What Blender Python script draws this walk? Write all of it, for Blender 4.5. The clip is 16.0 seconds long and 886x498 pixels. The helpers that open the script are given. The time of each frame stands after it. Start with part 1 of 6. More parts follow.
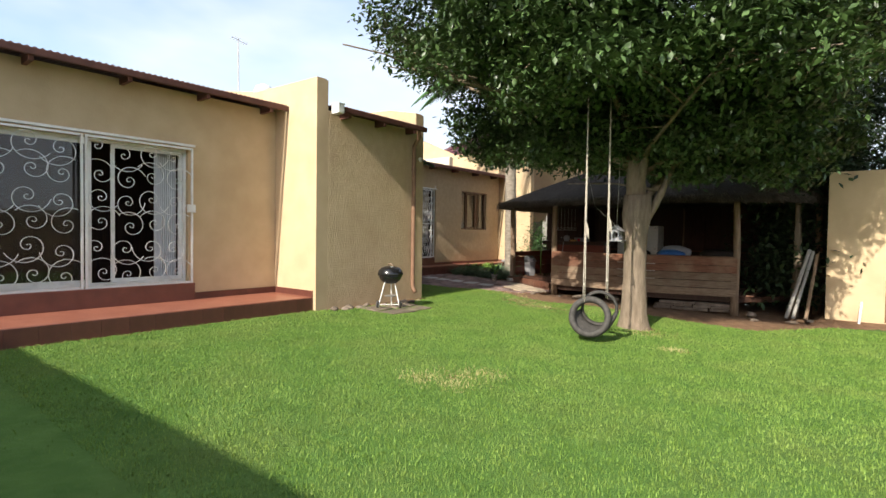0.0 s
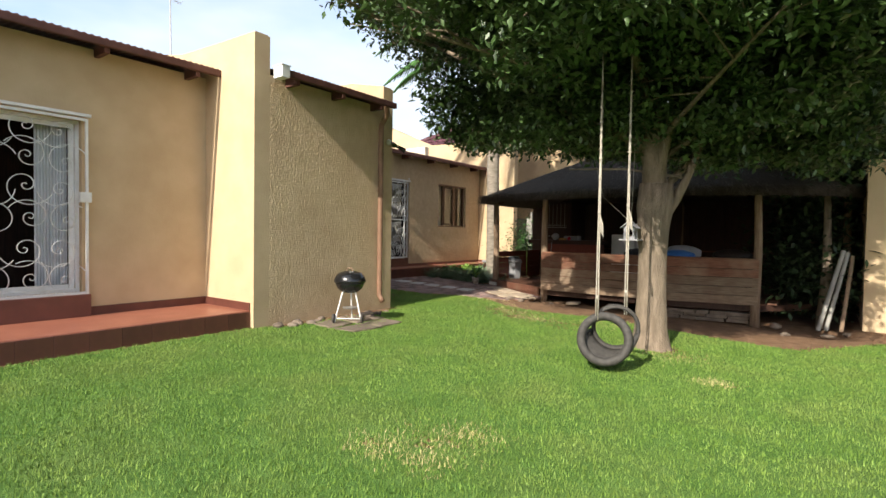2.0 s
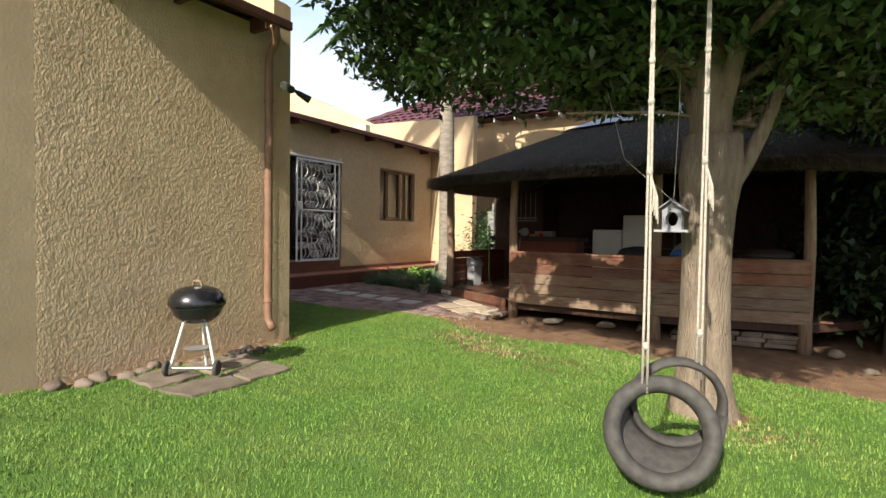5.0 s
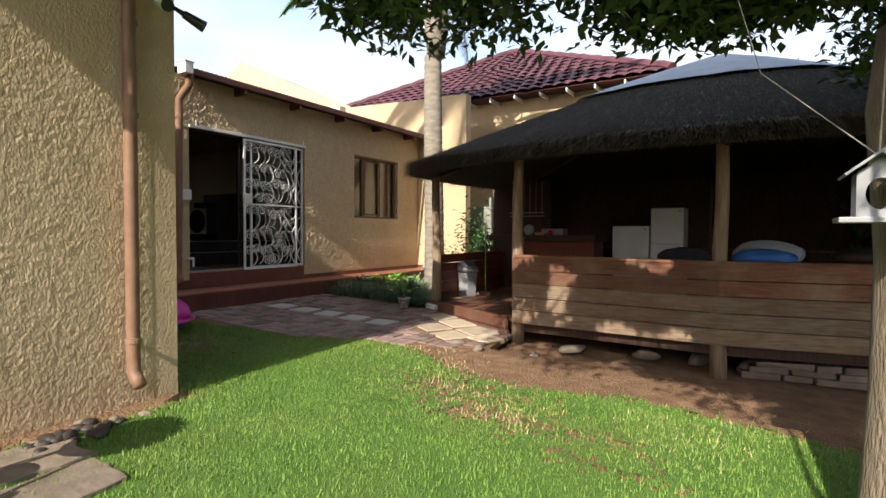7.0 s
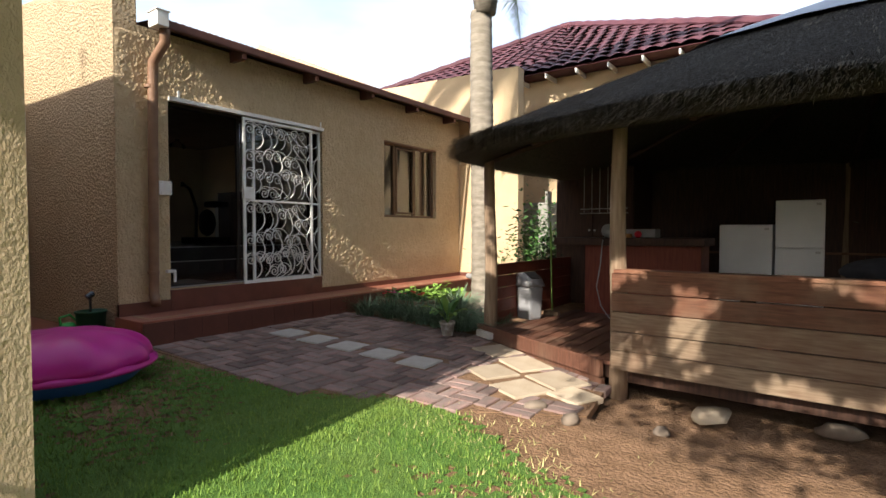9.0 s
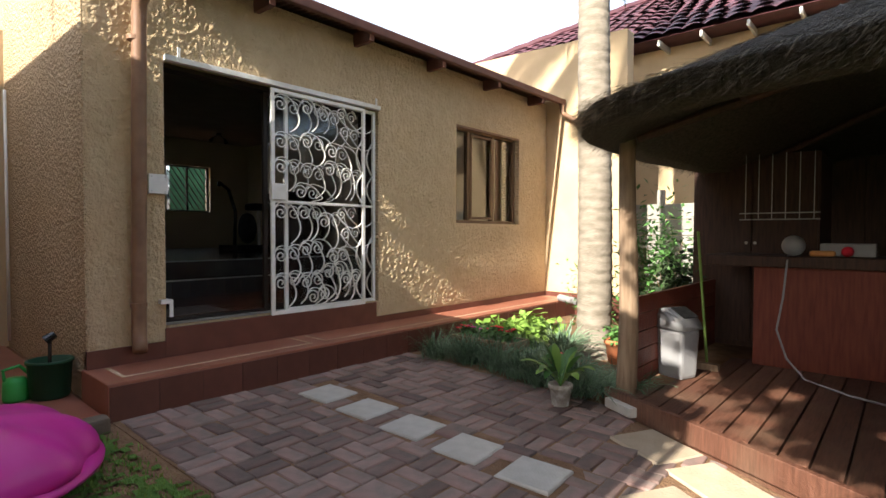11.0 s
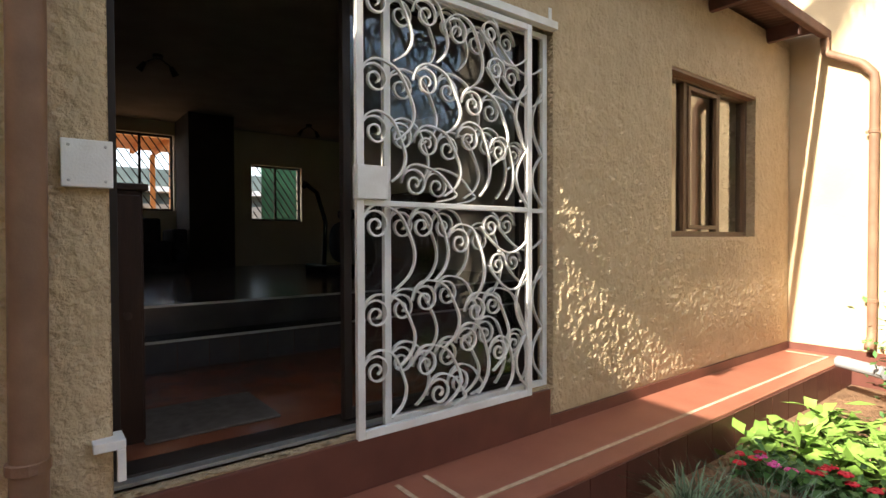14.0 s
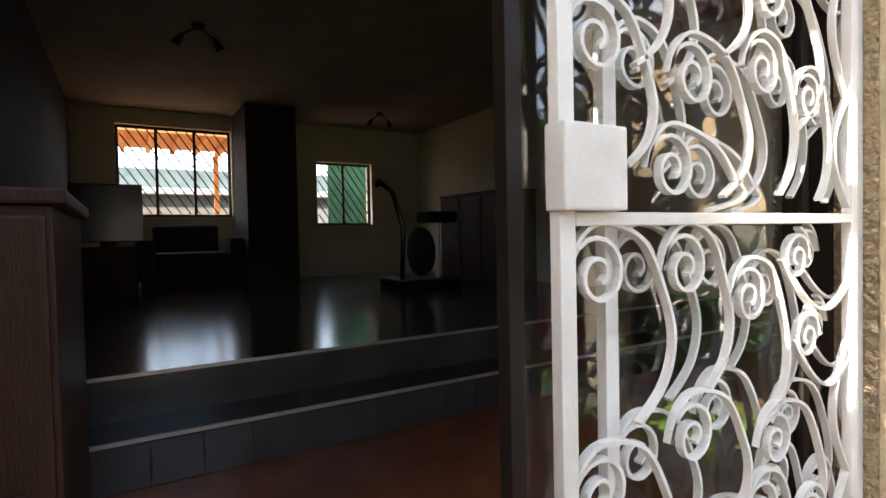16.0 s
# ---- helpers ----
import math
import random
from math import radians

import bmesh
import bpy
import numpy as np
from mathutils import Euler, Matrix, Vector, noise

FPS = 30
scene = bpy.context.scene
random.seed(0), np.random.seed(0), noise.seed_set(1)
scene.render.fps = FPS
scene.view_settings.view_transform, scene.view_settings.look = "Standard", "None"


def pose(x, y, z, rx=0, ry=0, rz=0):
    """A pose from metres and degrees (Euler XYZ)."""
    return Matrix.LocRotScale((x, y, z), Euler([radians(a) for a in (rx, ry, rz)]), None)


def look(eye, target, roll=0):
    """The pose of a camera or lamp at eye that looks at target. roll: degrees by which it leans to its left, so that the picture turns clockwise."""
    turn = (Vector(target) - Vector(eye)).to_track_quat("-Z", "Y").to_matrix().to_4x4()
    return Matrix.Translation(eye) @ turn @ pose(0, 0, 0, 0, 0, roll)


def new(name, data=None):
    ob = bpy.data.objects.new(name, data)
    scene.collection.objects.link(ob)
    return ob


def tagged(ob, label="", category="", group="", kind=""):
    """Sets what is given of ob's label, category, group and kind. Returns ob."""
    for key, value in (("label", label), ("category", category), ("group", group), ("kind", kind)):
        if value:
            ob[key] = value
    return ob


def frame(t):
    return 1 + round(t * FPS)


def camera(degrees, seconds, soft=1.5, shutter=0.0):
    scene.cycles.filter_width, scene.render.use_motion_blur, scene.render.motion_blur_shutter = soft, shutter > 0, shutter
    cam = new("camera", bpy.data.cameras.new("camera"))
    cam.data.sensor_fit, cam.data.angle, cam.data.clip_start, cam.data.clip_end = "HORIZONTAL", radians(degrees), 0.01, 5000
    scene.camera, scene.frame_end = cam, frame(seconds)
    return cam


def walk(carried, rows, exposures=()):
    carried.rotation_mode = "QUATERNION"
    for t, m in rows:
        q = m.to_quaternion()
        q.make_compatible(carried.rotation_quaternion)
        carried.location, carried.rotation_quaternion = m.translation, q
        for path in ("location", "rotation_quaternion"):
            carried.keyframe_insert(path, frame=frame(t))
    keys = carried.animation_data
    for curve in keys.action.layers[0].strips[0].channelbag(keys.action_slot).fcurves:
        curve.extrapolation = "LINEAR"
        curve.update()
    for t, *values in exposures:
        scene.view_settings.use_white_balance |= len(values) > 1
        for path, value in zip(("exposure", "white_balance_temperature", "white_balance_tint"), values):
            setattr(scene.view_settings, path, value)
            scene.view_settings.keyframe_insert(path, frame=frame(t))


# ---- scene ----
cam = camera(80.0, 16.0)
PATH = [
    (0, (-0.162, 0.846, 1.496), (-1.416, 2.404, 1.441), 0.8),
    (0.5, (-0.415, 1.168, 1.487), (-1.659, 2.733, 1.429), 0.8),
    (1, (-0.672, 1.499, 1.489), (-1.9, 3.076, 1.427), 0.9),
    (1.5, (-0.929, 1.858, 1.486), (-2.135, 3.452, 1.424), 0.9),
    (2, (-1.185, 2.222, 1.489), (-2.369, 3.832, 1.428), 0.9),
    (2.5, (-1.411, 2.621, 1.461), (-2.574, 4.247, 1.401), 0.9),
    (3, (-1.652, 3.015, 1.459), (-2.789, 4.659, 1.398), 0.9),
    (3.5, (-1.871, 3.444, 1.436), (-2.982, 5.107, 1.375), 0.8),
    (4, (-2.114, 3.862, 1.435), (-3.198, 5.542, 1.373), 1.0),
    (4.5, (-2.365, 4.303, 1.416), (-3.427, 5.996, 1.354), 1.1),
    (7, (-3.526, 6.635, 1.39), (-4.572, 8.338, 1.327), 0.3),
    (7.5, (-3.807, 7.023, 1.391), (-4.863, 8.72, 1.328), 0.2),
    (8, (-4.113, 7.417, 1.399), (-5.196, 9.097, 1.334), 0.1),
    (10.5, (-5.816, 9.179, 1.503), (-7.093, 10.716, 1.444), 0.1),
    (11, (-6.206, 9.506, 1.534), (-7.528, 11.006, 1.476), 0.2),
    (11.5, (-6.557, 9.824, 1.566), (-7.938, 11.269, 1.507), 0.0),
    (12, (-6.965, 10.131, 1.575), (-8.391, 11.532, 1.526), 0.1),
    (12.5, (-7.346, 10.394, 1.58), (-8.813, 11.752, 1.533), -0.1),
    (13, (-7.709, 10.632, 1.585), (-9.215, 11.947, 1.548), -0.3),
    (13.5, (-8.099, 10.814, 1.636), (-9.639, 12.09, 1.594), -0.2),
    (14, (-8.5, 10.96, 1.664), (-10.079, 12.186, 1.625), -0.2),
    (14.5, (-8.866, 11.095, 1.7), (-10.477, 12.279, 1.661), -0.2),
    (15, (-9.209, 11.217, 1.728), (-10.856, 12.351, 1.688), -0.3),
    (15.5, (-9.544, 11.326, 1.756), (-11.223, 12.411, 1.717), -0.3),
    (16, (-9.866, 11.441, 1.8), (-11.58, 12.47, 1.748), -1.2),
]
walk(cam, [(t, look(eye, target, roll)) for t, eye, target, roll in PATH], [(0, 1.05, 6500, 10), (4.5, 1.15, 6500, 10), (8, 1.28, 6500, 10), (10.5, 1.78, 6500, 10), (12, 2.15, 6850, 10), (13.5, 2.15, 7000, 10), (14.5, 2.4, 6600, 10), (15.5, 2.85, 6600, 10), (16, 3.2, 6600, 10)])

# ---- light ----
SUN_WAY = Vector((-0.075, 1.0, -0.67)).normalized()
world = bpy.data.worlds.new("sky")
scene.world = world
world.use_nodes = True
wn, wl = world.node_tree.nodes, world.node_tree.links
wn.clear()
sky = wn.new("ShaderNodeTexSky")
sky.sky_type, sky.sun_disc = "NISHITA", False
sky.sun_elevation, sky.sun_rotation = radians(33.7), radians(175.7)
sky.air_density, sky.dust_density, sky.ozone_density = 1.0, 2.0, 1.0
coord = wn.new("ShaderNodeTexCoord")
stretch = wn.new("ShaderNodeMapping")
stretch.inputs["Scale"].default_value = (1.0, 1.0, 2.6)
cloud = wn.new("ShaderNodeTexNoise")
cloud.inputs["Scale"].default_value, cloud.inputs["Detail"].default_value, cloud.inputs["Roughness"].default_value = 1.7, 5.0, 0.5
ramp = wn.new("ShaderNodeValToRGB")
ramp.color_ramp.elements[0].position, ramp.color_ramp.elements[1].position = 0.36, 0.66
blend = wn.new("ShaderNodeMixRGB")
blend.inputs[2].default_value = (3.35, 3.6, 4.0, 1)
back = wn.new("ShaderNodeBackground")
back.inputs["Strength"].default_value = 0.15
wout = wn.new("ShaderNodeOutputWorld")
wl.new(coord.outputs["Generated"], stretch.inputs["Vector"])
wl.new(stretch.outputs[0], cloud.inputs["Vector"])
wl.new(cloud.outputs["Fac"], ramp.inputs[0])
wl.new(ramp.outputs[0], blend.inputs[0])
wl.new(sky.outputs[0], blend.inputs[1])
wl.new(blend.outputs[0], back.inputs["Color"])
wl.new(back.outputs[0], wout.inputs["Surface"])

sun = new("sun", bpy.data.lights.new("sun", "SUN"))
sun.data.energy, sun.data.angle, sun.data.color = 3.9, radians(0.55), (1.0, 0.93, 0.82)
sun.matrix_world = look((0, -20, 20), Vector((0, -20, 20)) + SUN_WAY)


# ---- materials ----
def material(name, c1, c2, scale=6.0, rough=0.8, bump=0.0, bump_scale=60.0, metal=0.0, stain=None, stain_scale=1.2, stain_amount=0.35,
             vary=0.0, stretch=(1, 1, 1), detail=6.0, spec=0.3, distance=0.01, trans=0.0):
    """Two colours mixed by a noise, a broader stain over them, and a fine relief. vary: change in value from piece to piece."""
    m = bpy.data.materials.new(name)
    m.use_nodes = True
    n, l = m.node_tree.nodes, m.node_tree.links
    b = n["Principled BSDF"]
    tc = n.new("ShaderNodeTexCoord")
    mp = n.new("ShaderNodeMapping")
    mp.inputs["Scale"].default_value = stretch
    l.new(tc.outputs["Object"], mp.inputs["Vector"])
    t1 = n.new("ShaderNodeTexNoise")
    t1.inputs["Scale"].default_value, t1.inputs["Detail"].default_value = scale, detail
    l.new(mp.outputs[0], t1.inputs["Vector"])
    r1 = n.new("ShaderNodeValToRGB")
    r1.color_ramp.elements[0].position, r1.color_ramp.elements[1].position = 0.33, 0.67
    r1.color_ramp.elements[0].color, r1.color_ramp.elements[1].color = (*c1, 1), (*c2, 1)
    l.new(t1.outputs["Fac"], r1.inputs[0])
    col = r1.outputs[0]
    if stain:
        t2 = n.new("ShaderNodeTexNoise")
        t2.inputs["Scale"].default_value, t2.inputs["Detail"].default_value = stain_scale, 8.0
        l.new(tc.outputs["Object"], t2.inputs["Vector"])
        r2 = n.new("ShaderNodeValToRGB")
        r2.color_ramp.elements[0].position, r2.color_ramp.elements[1].position = 0.45, 0.75
        r2.color_ramp.elements[1].color = (stain_amount,) * 3 + (1,)
        l.new(t2.outputs["Fac"], r2.inputs[0])
        mx = n.new("ShaderNodeMixRGB")
        mx.inputs[2].default_value = (*stain, 1)
        l.new(r2.outputs[0], mx.inputs[0])
        l.new(col, mx.inputs[1])
        col = mx.outputs[0]
    if vary:
        oi = n.new("ShaderNodeObjectInfo")
        gi = n.new("ShaderNodeNewGeometry")
        ad = n.new("ShaderNodeMath")
        ad.operation = "ADD"
        l.new(oi.outputs["Random"], ad.inputs[0])
        l.new(gi.outputs["Random Per Island"], ad.inputs[1])
        fr = n.new("ShaderNodeMath")
        fr.operation = "FRACT"
        l.new(ad.outputs[0], fr.inputs[0])
        mr = n.new("ShaderNodeMapRange")
        mr.inputs["To Min"].default_value, mr.inputs["To Max"].default_value = 1 - vary, 1 + vary
        l.new(fr.outputs[0], mr.inputs["Value"])
        hs = n.new("ShaderNodeHueSaturation")
        l.new(mr.outputs[0], hs.inputs["Value"])
        l.new(col, hs.inputs["Color"])
        col = hs.outputs[0]
    l.new(col, b.inputs["Base Color"])
    b.inputs["Roughness"].default_value, b.inputs["Metallic"].default_value = rough, metal
    b.inputs["Specular IOR Level"].default_value = spec
    if trans:
        b.inputs["Transmission Weight"].default_value = trans
    if bump:
        t3 = n.new("ShaderNodeTexNoise")
        t3.inputs["Scale"].default_value, t3.inputs["Detail"].default_value = bump_scale, 4.0
        l.new(mp.outputs[0], t3.inputs["Vector"])
        bp = n.new("ShaderNodeBump")
        bp.inputs["Strength"].default_value, bp.inputs["Distance"].default_value = bump, distance
        l.new(t3.outputs["Fac"], bp.inputs["Height"])
        l.new(bp.outputs[0], b.inputs["Normal"])
    return m


TAN, TAN2 = (0.50, 0.375, 0.23), (0.56, 0.425, 0.265)
plaster = material("plaster", TAN, TAN2, 3.0, 0.9, 0.35, 45, stain=(0.36, 0.25, 0.14), stain_amount=0.3, distance=0.006)
roughcast = material("roughcast", TAN, TAN2, 9.0, 0.92, 0.7, 62, stain=(0.36, 0.25, 0.14), stain_amount=0.35, stretch=(1, 1, 0.7), distance=0.02)
coarsecast = material("coarse_roughcast", TAN, TAN2, 9.0, 0.92, 1.0, 36, stain=(0.36, 0.25, 0.14), stain_amount=0.35, distance=0.08)
thrown = material("thrown_plaster", TAN, TAN2, 9.0, 0.92, 0.6, 55, stain=(0.36, 0.25, 0.14), stain_amount=0.35, distance=0.03)
cream = material("cream_wall", (0.62, 0.55, 0.42), (0.66, 0.58, 0.45), 2.0, 0.9, 0.2, 60)
maroon = material("maroon_paint", (0.085, 0.035, 0.027), (0.12, 0.05, 0.038), 8.0, 0.6, 0.2, 90)
redtile = material("red_tile", (0.10, 0.033, 0.023), (0.14, 0.048, 0.032), 5.0, 0.42, 0.12, 120, vary=0.12, stain=(0.10, 0.035, 0.025), spec=0.5)
redfloor = material("red_floor", (0.25, 0.088, 0.055), (0.31, 0.12, 0.075), 4.0, 0.42, 0.1, 120, stain=(0.2, 0.07, 0.045), spec=0.5)
innerfloor = material("inner_floor", (0.19, 0.055, 0.026), (0.25, 0.08, 0.04), 4.0, 0.22, 0.06, 80, stain=(0.2, 0.06, 0.03), spec=0.5)
darktile = material("dark_tile", (0.045, 0.042, 0.045), (0.075, 0.07, 0.07), 3.0, 0.16, 0.05, 60, vary=0.1, spec=0.6)
grout = material("pale_grout", (0.42, 0.30, 0.20), (0.55, 0.42, 0.3), 30.0, 0.9, 0.3, 200)
whitepaint = material("white_paint", (0.72, 0.71, 0.68), (0.80, 0.79, 0.76), 9.0, 0.5, 0.12, 120, stain=(0.45, 0.38, 0.3), stain_scale=6, stain_amount=0.35)
browniron = material("brown_pipe", (0.19, 0.105, 0.065), (0.25, 0.145, 0.09), 8.0, 0.55, 0.15, 80, stain=(0.1, 0.06, 0.04))
sheet = material("roof_sheet", (0.13, 0.07, 0.06), (0.18, 0.10, 0.085), 5.0, 0.6, 0.1, 80, stain=(0.08, 0.05, 0.045))
soil = material("soil", (0.155, 0.088, 0.046), (0.24, 0.14, 0.08), 7.0, 0.95, 0.9, 40, distance=0.03, stain=(0.12, 0.07, 0.04))
thatch = material("thatch", (0.05, 0.04, 0.03), (0.125, 0.1, 0.075), 3.0, 0.95, 1.0, 50, stretch=(14, 14, 1.5), distance=0.04)
straw = material("straw", (0.085, 0.068, 0.049), (0.205, 0.165, 0.118), 8.0, 0.9, vary=0.45)
plank = material("deck_plank", (0.11, 0.043, 0.024), (0.19, 0.085, 0.048), 3.0, 0.7, 0.6, 30, stretch=(2, 2, 22), vary=0.25, stain=(0.28, 0.2, 0.13), stain_amount=0.55, stain_scale=3)
deckboard = material("deck_board", (0.085, 0.034, 0.02), (0.15, 0.065, 0.04), 3.0, 0.6, 0.6, 30, stretch=(22, 2, 2), vary=0.25, stain=(0.19, 0.13, 0.085), stain_amount=0.45, stain_scale=3)
greyplank = material("weathered_plank", (0.175, 0.118, 0.075), (0.29, 0.215, 0.145), 3.0, 0.8, 0.6, 30, stretch=(2, 2, 22), vary=0.2, stain=(0.15, 0.07, 0.04), stain_amount=0.7, stain_scale=2.5)
pole = material("pole_timber", (0.19, 0.125, 0.078), (0.29, 0.205, 0.135), 4.0, 0.8, 0.5, 30, stretch=(10, 10, 1), stain=(0.15, 0.10, 0.07))
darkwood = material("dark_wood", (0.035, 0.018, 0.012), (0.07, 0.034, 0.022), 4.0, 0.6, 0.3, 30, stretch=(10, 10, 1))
redwood = material("red_wood", (0.14, 0.03, 0.018), (0.20, 0.05, 0.028), 4.0, 0.55, 0.3, 30, stretch=(10, 10, 1))
bark = material("bark", (0.17, 0.13, 0.09), (0.27, 0.21, 0.15), 5.0, 0.9, 0.8, 22, stretch=(4, 4, 1), distance=0.03, stain=(0.12, 0.10, 0.075))
palmbark = material("palm_bark", (0.18, 0.155, 0.12), (0.29, 0.25, 0.2), 6.0, 0.9, 0.6, 30, stretch=(1, 1, 3), stain=(0.16, 0.14, 0.11))
leaf = material("tree_leaf", (0.034, 0.066, 0.019), (0.07, 0.12, 0.036), 3.0, 0.42, vary=0.4, spec=0.4)
hedgeleaf = material("hedge_leaf", (0.015, 0.03, 0.012), (0.035, 0.06, 0.02), 3.0, 0.6, vary=0.4)
grass = material("grass_blade", (0.112, 0.20, 0.028), (0.168, 0.26, 0.046), 2.2, 0.6, vary=0.28, stain=(0.20, 0.25, 0.06), stain_amount=0.45, stain_scale=1.3, spec=0.25)
turf = material("lily_leaf", (0.085, 0.15, 0.085), (0.18, 0.26, 0.165), 5.0, 0.38, vary=0.45)
limeleaf = material("lime_leaf", (0.12, 0.22, 0.035), (0.19, 0.31, 0.065), 6.0, 0.5, vary=0.25)
midleaf = material("mid_leaf", (0.045, 0.12, 0.03), (0.085, 0.19, 0.05), 6.0, 0.5, vary=0.3)
rubber = material("rubber", (0.045, 0.042, 0.038), (0.075, 0.07, 0.062), 20.0, 0.75, 0.3, 90)
blackenamel = material("black_enamel", (0.010, 0.010, 0.011), (0.014, 0.014, 0.014), 6.0, 0.22, spec=0.6)
steel = material("galvanised", (0.42, 0.41, 0.39), (0.52, 0.51, 0.49), 12.0, 0.4, 0.1, 60, metal=0.7)
rope = material("rope", (0.36, 0.32, 0.26), (0.48, 0.44, 0.36), 60.0, 0.95, 0.6, 180)
tileroof = material("clay_roof", (0.07, 0.025, 0.034), (0.11, 0.042, 0.05), 5.0, 0.6, 0.2, 60, vary=0.2)
brickred = material("paver", (0.16, 0.125, 0.11), (0.245, 0.178, 0.155), 9.0, 0.9, 0.5, 60, vary=0.38, stain=(0.22, 0.095, 0.08), stain_amount=0.7, stain_scale=2.2)
slabstone = material("slab", (0.42, 0.40, 0.36), (0.50, 0.48, 0.44), 10.0, 0.9, 0.4, 70, stain=(0.26, 0.24, 0.2))
flagstone = material("flagstone", (0.38, 0.30, 0.21), (0.47, 0.385, 0.28), 5.0, 0.9, 0.5, 40, vary=0.15, stain=(0.28, 0.2, 0.14))
greywood = material("window_wood", (0.12, 0.065, 0.035), (0.17, 0.095, 0.05), 6.0, 0.5, 0.2, 40, stretch=(8, 8, 1))
precast = material("precast", (0.24, 0.23, 0.205), (0.31, 0.30, 0.27), 6.0, 0.9, 0.4, 50, stain=(0.35, 0.33, 0.3))
curtain = material("curtain", (0.62, 0.62, 0.62), (0.70, 0.70, 0.70), 5.0, 0.9)
whiteplastic = material("white_plastic", (0.24, 0.24, 0.25), (0.30, 0.30, 0.305), 4.0, 0.4, stain=(0.4, 0.38, 0.35), stain_scale=5)
appliance = material("appliance_white", (0.66, 0.66, 0.65), (0.72, 0.72, 0.71), 3.0, 0.35)
pinkplastic = material("pink_plastic", (0.48, 0.022, 0.24), (0.55, 0.035, 0.29), 4.0, 0.35, stain=(0.38, 0.02, 0.2))
blueplastic = material("blue_plastic", (0.03, 0.12, 0.34), (0.05, 0.16, 0.42), 4.0, 0.4)
greenplastic = material("green_plastic", (0.03, 0.32, 0.06), (0.05, 0.40, 0.09), 4.0, 0.4)
darkgreen = material("dark_green_plastic", (0.012, 0.06, 0.03), (0.02, 0.08, 0.04), 4.0, 0.5)
terracotta = material("terracotta", (0.40, 0.13, 0.055), (0.48, 0.18, 0.08), 6.0, 0.8, 0.3, 60)
stone = material("stone", (0.13, 0.10, 0.075), (0.22, 0.175, 0.135), 5.0, 0.95, 0.6, 30, vary=0.2)
petalred = material("red_petal", (0.55, 0.015, 0.03), (0.65, 0.03, 0.06), 6.0, 0.6)
petalpink = material("pink_petal", (0.62, 0.06, 0.30), (0.7, 0.12, 0.4), 6.0, 0.6)
blackcloth = material("dark_cloth", (0.02, 0.02, 0.024), (0.04, 0.04, 0.045), 8.0, 0.9, 0.3, 60)
# wall colour with the dimness of the unlit room put into it
shadedwall = material("shaded_room_wall", (0.035, 0.027, 0.02), (0.05, 0.038, 0.028), 4.0, 0.8, 0.2, 60)
# reddish pine taken almost to black to stand for the shade indoors
pine = material("shaded_pine_wood", (0.022, 0.008, 0.004), (0.036, 0.013, 0.006), 4.0, 0.5, 0.2, 30, stretch=(8, 8, 1))
# cream ceiling toned down: the missing light is part of this colour
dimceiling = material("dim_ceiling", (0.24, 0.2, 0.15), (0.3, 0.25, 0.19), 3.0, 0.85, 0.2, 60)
matcloth = material("mat_cloth", (0.10, 0.075, 0.058), (0.15, 0.115, 0.09), 20.0, 0.95, 0.5, 150)
wetstone = material("dark_pebble", (0.03, 0.024, 0.02), (0.06, 0.048, 0.04), 12.0, 0.5, 0.3, 60, vary=0.3)
navyglaze = material("navy_glaze", (0.012, 0.02, 0.075), (0.02, 0.035, 0.11), 5.0, 0.2, spec=0.5)
limewash = material("flaking_limewash", (0.30, 0.27, 0.23), (0.52, 0.49, 0.44), 22.0, 0.9, 0.5, 60, stain=(0.16, 0.12, 0.09), stain_scale=14, stain_amount=0.8)
orange = material("orange_timber", (0.55, 0.25, 0.08), (0.62, 0.3, 0.11), 4.0, 0.7)


def glass_material():
    m = bpy.data.materials.new("glass")
    m.use_nodes = True
    b = m.node_tree.nodes["Principled BSDF"]
    b.inputs["Base Color"].default_value = (0.9, 0.93, 0.92, 1)
    b.inputs["Roughness"].default_value, b.inputs["Transmission Weight"].default_value, b.inputs["IOR"].default_value = 0.02, 1.0, 1.45
    return m


glass = glass_material()


# ---- builders ----
def box(bm, x0, x1, y0, y1, z0, z1, bevel=0.0):
    m = Matrix.Translation(((x0 + x1) / 2, (y0 + y1) / 2, (z0 + z1) / 2)) @ Matrix.Diagonal((x1 - x0, y1 - y0, z1 - z0, 1))
    g = bmesh.ops.create_cube(bm, size=1, matrix=m)
    if bevel:
        bmesh.ops.bevel(bm, geom=list({e for v in g["verts"] for e in v.link_edges}), offset=bevel, segments=2, affect="EDGES", profile=0.6)
    return g


def rod(bm, a, b, r0, r1=None, n=10):
    a, b = Vector(a), Vector(b)
    turn = (b - a).to_track_quat("Z", "Y").to_matrix().to_4x4()
    bmesh.ops.create_cone(bm, cap_ends=True, segments=n, radius1=r0, radius2=r0 if r1 is None else r1, depth=(b - a).length,
                          matrix=Matrix.Translation((a + b) / 2) @ turn)


